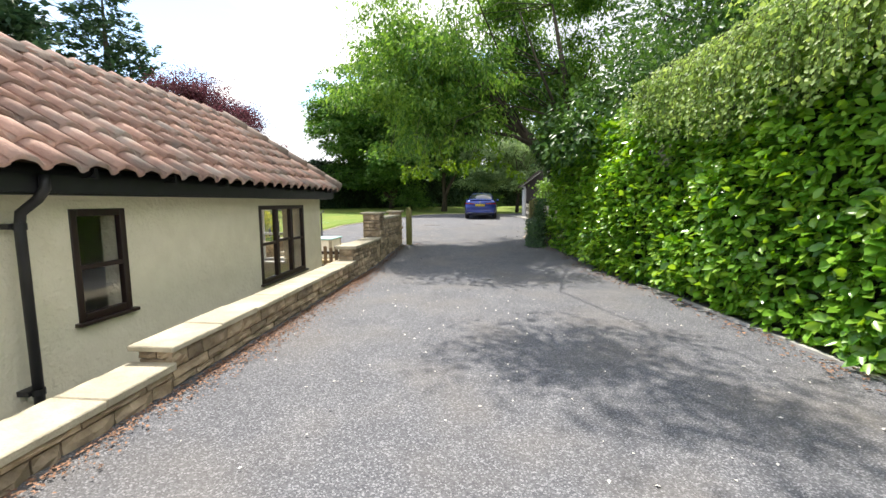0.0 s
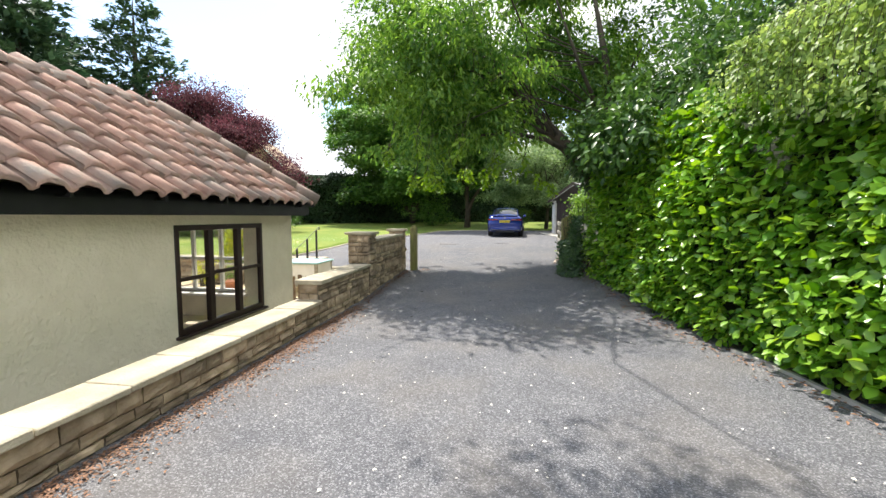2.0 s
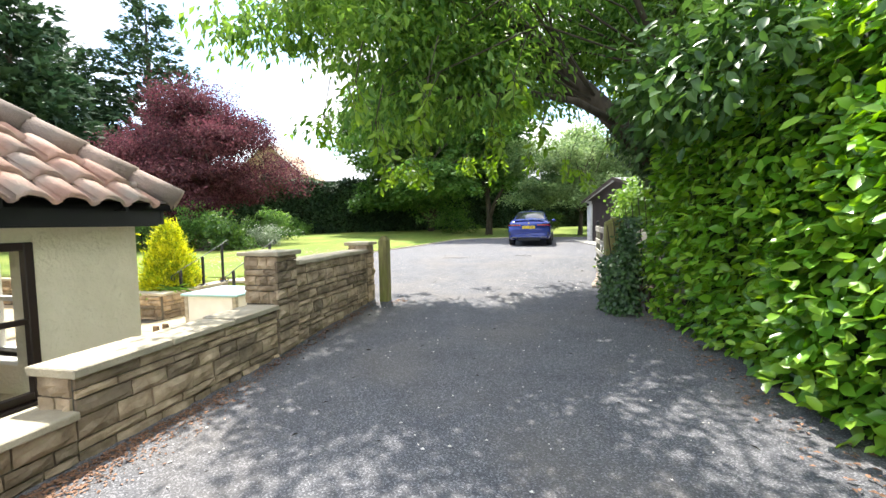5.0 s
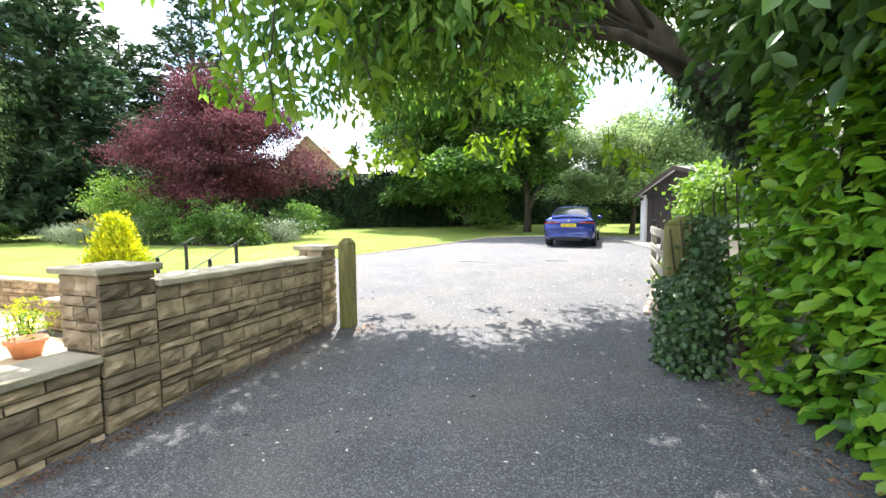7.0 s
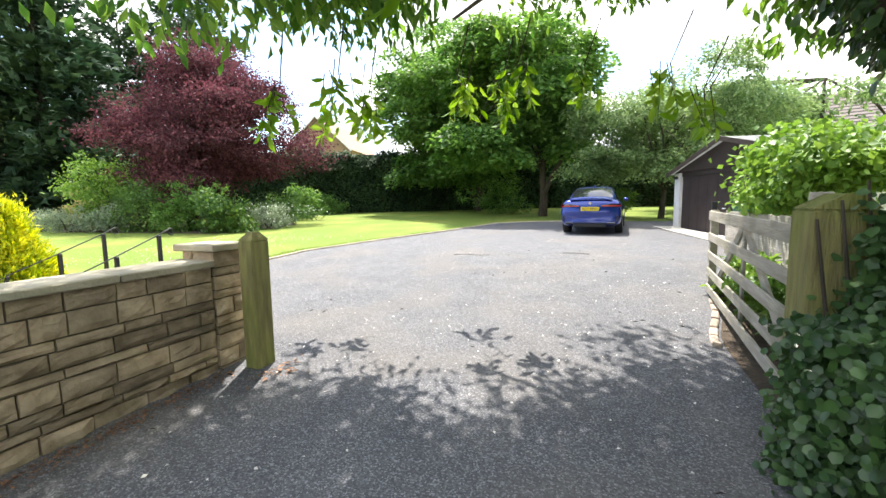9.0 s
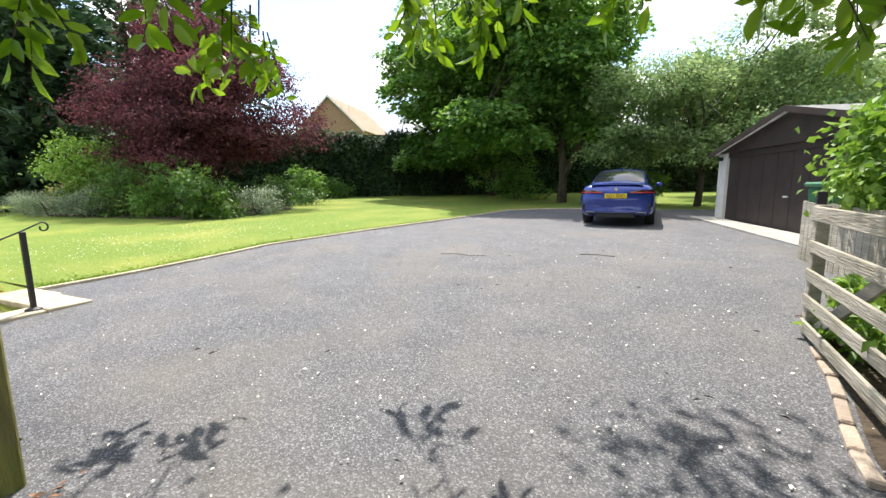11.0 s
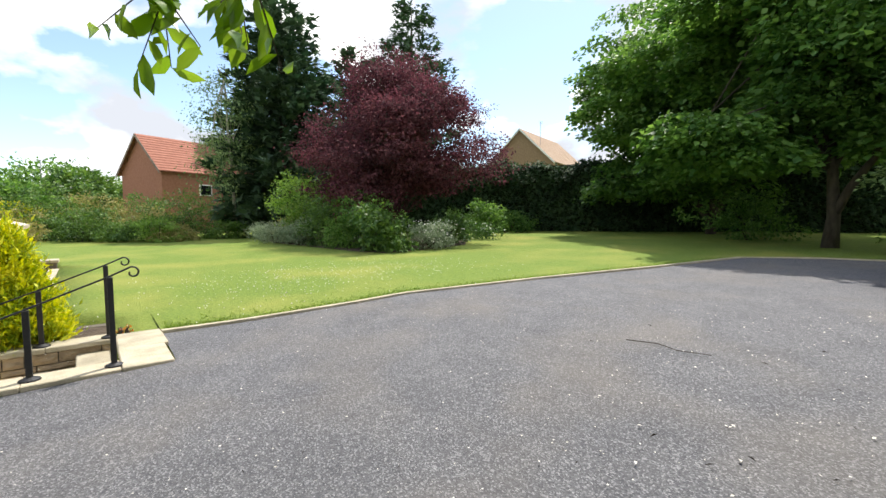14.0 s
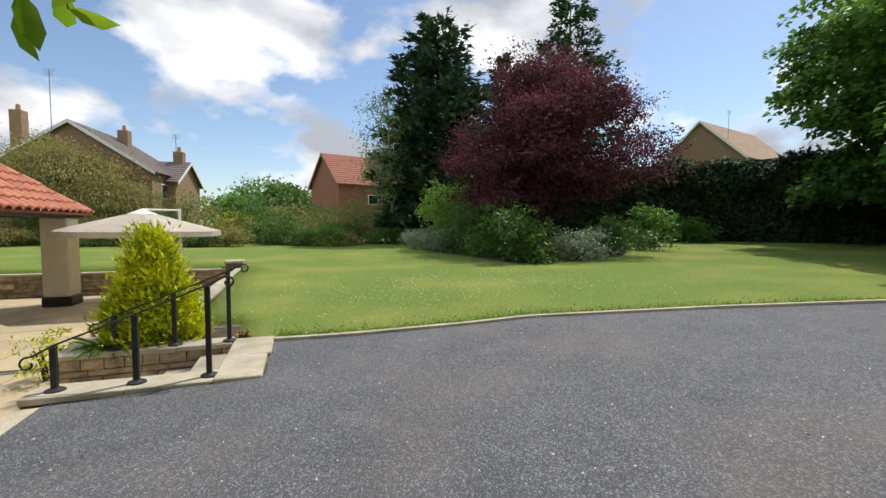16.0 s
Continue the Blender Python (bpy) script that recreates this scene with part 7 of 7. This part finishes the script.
def face_stones(parent, u0, u1, z0, z1, place, seed, wmin=0.2, wmax=0.46):
    """Courses of blocks over a wall face; place(u, z) gives the middle, turn gives the facing."""
    r = random.Random(seed)
    z, c = z1, seed
    while z > z0 + 0.03:
        h = min(COURSES[c % len(COURSES)] * r.uniform(0.9, 1.1), z - z0)
        c += 1
        u = u0
        while u < u1 - 0.02:
            w = min(r.uniform(wmin, wmax) * (0.8 if h > 0.1 else 1.1), u1 - u)
            if u1 - (u + w) < 0.08:
                w = u1 - u
            ob = new("stone", BLOCKS[r.randrange(10)])
            ob.parent = parent
            ob.matrix_basis = place(u + w / 2, z - h / 2) @ Matrix.Diagonal((0.075 * r.uniform(0.75, 1.2), max(0.03, w - 0.011), max(0.03, h - 0.011), 1))
            u += w
        z -= h


EAST = lambda x: (lambda u, z: Matrix.Translation((x, u, z)))
SOUTH = lambda y: (lambda u, z: Matrix.Translation((u, y, z)) @ Matrix.Rotation(-math.pi / 2, 4, "Z"))
for k, ((nm, y0, y1, zt, xf, xb), w) in enumerate(zip(WALLS, wall_obs)):
    base = ground_z(0, 0.5 * (y0 + y1)) - 0.06
    face_stones(w, max(y0, -2.2) + (0.01 if "pier" in nm else 0), y1 - (0.01 if "pier" in nm else 0), base, zt, EAST(xf - 0.028), 3 + k)
    if "pier" in nm or nm in ("wall_low_middle", "wall_low_north"):
        lower = {"wall_low_middle": 0.05, "wall_low_north": 0.20, "wall_pier_tall": 0.5, "wall_pier_gate": 0.9}[nm]
        face_stones(w, xb + 0.02, xf - 0.03, lower, zt, SOUTH(y0 + 0.028 if nm != "wall_low_north" else y0 - 0.005), 21 + k, 0.12, 0.24)
face_stones(cope, 11.32, 12.64, PATIO_Z, SZ - 0.055, lambda u, z: Matrix.Translation((-5.08, u, z)) @ Matrix.Rotation(math.pi, 4, "Z"), 31)
face_stones(plan, 10.99, 12.64, PATIO_Z, SZ - 0.055, EAST(-6.098), 32)
face_stones(plan2, -7.3, -6.12, PATIO_Z, SZ - 0.055, SOUTH(10.968), 33)
face_stones(dw, 4.5, 11.4, PATIO_Z, 0.20, EAST(-14.148), 34, 0.25, 0.5)
face_stones(dp2, -14.43, -14.07, PATIO_Z, 0.42, SOUTH(11.448), 35, 0.14, 0.26)
face_stones(dn, -13.9, -7.5, PATIO_Z, 0.22, SOUTH(11.748), 36, 0.25, 0.5)

# patio slabs
slab_me = boxbm(-0.5, 0.5, -0.5, 0.5, -0.02, 0.0)
sm = bpy.data.meshes.new("slab")
slab_me.to_mesh(sm)
slab_me.free()
sm.materials.append(PATIO)
beds = [o for o in scene.objects if o.name.startswith("pavement") and o.get("category") == "patio"]
for bed, (x0, x1, y0, y1) in zip((beds[0], beds[0], beds[1]), ((-14.1, -7.35, 3.5, 11.7), (-7.30, -6.2, 6.5, 10.95), (-6.1, -2.4, 8.4, 11.25))):
    x = x0
    while x < x1 - 0.3:
        y = y0
        while y < y1 - 0.3:
            ob = new("slab", sm)
            ob.parent = bed
            ob.matrix_basis = Matrix.Translation((x + 0.3, y + 0.3, PATIO_Z + random.uniform(0.004, 0.009))) @ Matrix.Diagonal((0.592, 0.592, 1, 1))
            y += 0.6
        x += 0.6

# roof tiles, those nearest the drive one by one
tm = tile_mesh()
rows = int(2.19 / TG) + 1
far_v, far_f = [], []
src_v = [v.co.copy() for v in tm.vertices]
src_f = [tuple(p.vertices) for p in tm.polygons]
turn = Matrix.Rotation(SLOPE, 4, "Y")
for r in range(rows):
    s = -0.06 + r * TG
    lim = 8.17 - 1.37 * max(0, s + 0.15) / 2.19
    c = 0
    while True:
        y = 8.02 - c * TW
        c += 1
        if y < -6:
            break
        if y + TW * 0.35 > lim:
            continue
        p = roofpt(s, y + random.uniform(-0.004, 0.004), 0.012)
        m = Matrix.Translation(p) @ turn @ Matrix.Rotation(random.uniform(-0.012, 0.012), 4, "Z") @ Matrix.Rotation(random.uniform(-0.008, 0.008), 4, "X")
        if y > -0.6:
            ob = new("tile", tm)
            ob.parent = roof
            ob.matrix_basis = m
        else:
            o = len(far_v)
            far_v += [tuple(m @ v) for v in src_v]
            far_f += [tuple(i + o for i in f) for f in src_f]
me = bpy.data.meshes.new("far_tiles")
me.from_pydata(far_v, [], far_f)
me.materials.append(TILE)
ft = new("far_tiles", me)
ft.parent = roof
tagged(ft, "", "", "", "stuff")

# veranda tiles in one piece
vv_, vf_ = [], []
sl2 = math.atan2(VR - VZ, VY1 - VM)
t2 = Matrix.Rotation(math.pi / 2, 4, "Z") @ Matrix.Rotation(sl2, 4, "Y")
for r in range(12):
    s = r * 0.29 - 0.05
    for c in range(34):
        x = VX0 + 0.1 + c * TW
        if x + 0.5 * TW < VX0 + s * math.cos(sl2) + 0.12 or x > VX1 - 0.1 or s > 3.3:
            continue
        m = Matrix.Translation((x, VY1 - s * math.cos(sl2) + 0.03, VZ + 0.05 + s * math.sin(sl2))) @ t2
        o = len(vv_)
        vv_ += [tuple(m @ v) for v in src_v]
        vf_ += [tuple(i + o for i in f) for f in src_f]
me = bpy.data.meshes.new("veranda_tiles")
me.from_pydata(vv_, [], vf_)
me.materials.append(mat("newer red clay tile", (0.46, 0.17, 0.10), (0.56, 0.24, 0.15), 6, 0.85, island=0.15))
ft = new("veranda_tiles", me)
ft.parent = ver
tagged(ft, "", "", "", "stuff")

# the nearest laurel leaves, one by one
lm = bpy.data.meshes.new("leaf")
lm.from_pydata([(a, b * 0.6, c) for a, b, c in BROAD[0].tolist()], [], [tuple(f) for f in BROAD[1]])
for p in lm.polygons:
    p.use_smooth = True
lm.materials.append(L_LAURELNEW)
rl = random.Random(5)
for k in range(260):
    y = rl.uniform(4.6, 9.8)
    z = rl.uniform(0.15, 1.7)
    x = float(hedge_x(y)) + 0.04 + 0.07 * math.sin(y * 2.1 + z * 1.3) + 0.05 * math.sin(y * 4.7 - z * 3.1) - 0.03 + 0.08 * z
    axv = Vector((-0.6 + rl.gauss(0, 0.3), -0.3 + rl.gauss(0, 0.5), 0.05 + rl.gauss(0, 0.35))).normalized()
    nv = Vector((-0.6, rl.gauss(-0.05, 0.3), 0.9))
    nv = (nv - axv * nv.dot(axv)).normalized()
    sv = nv.cross(axv)
    m = Matrix((axv, sv, nv)).transposed().to_4x4()
    L = rl.uniform(0.10, 0.14)
    ob = new("leaf", lm)
    ob.parent = hedge
    ob.matrix_basis = Matrix.Translation(Vector((x, y, z + ground_z(2.5, y))) - HB) @ m @ Matrix.Diagonal((L, L, L, 1))
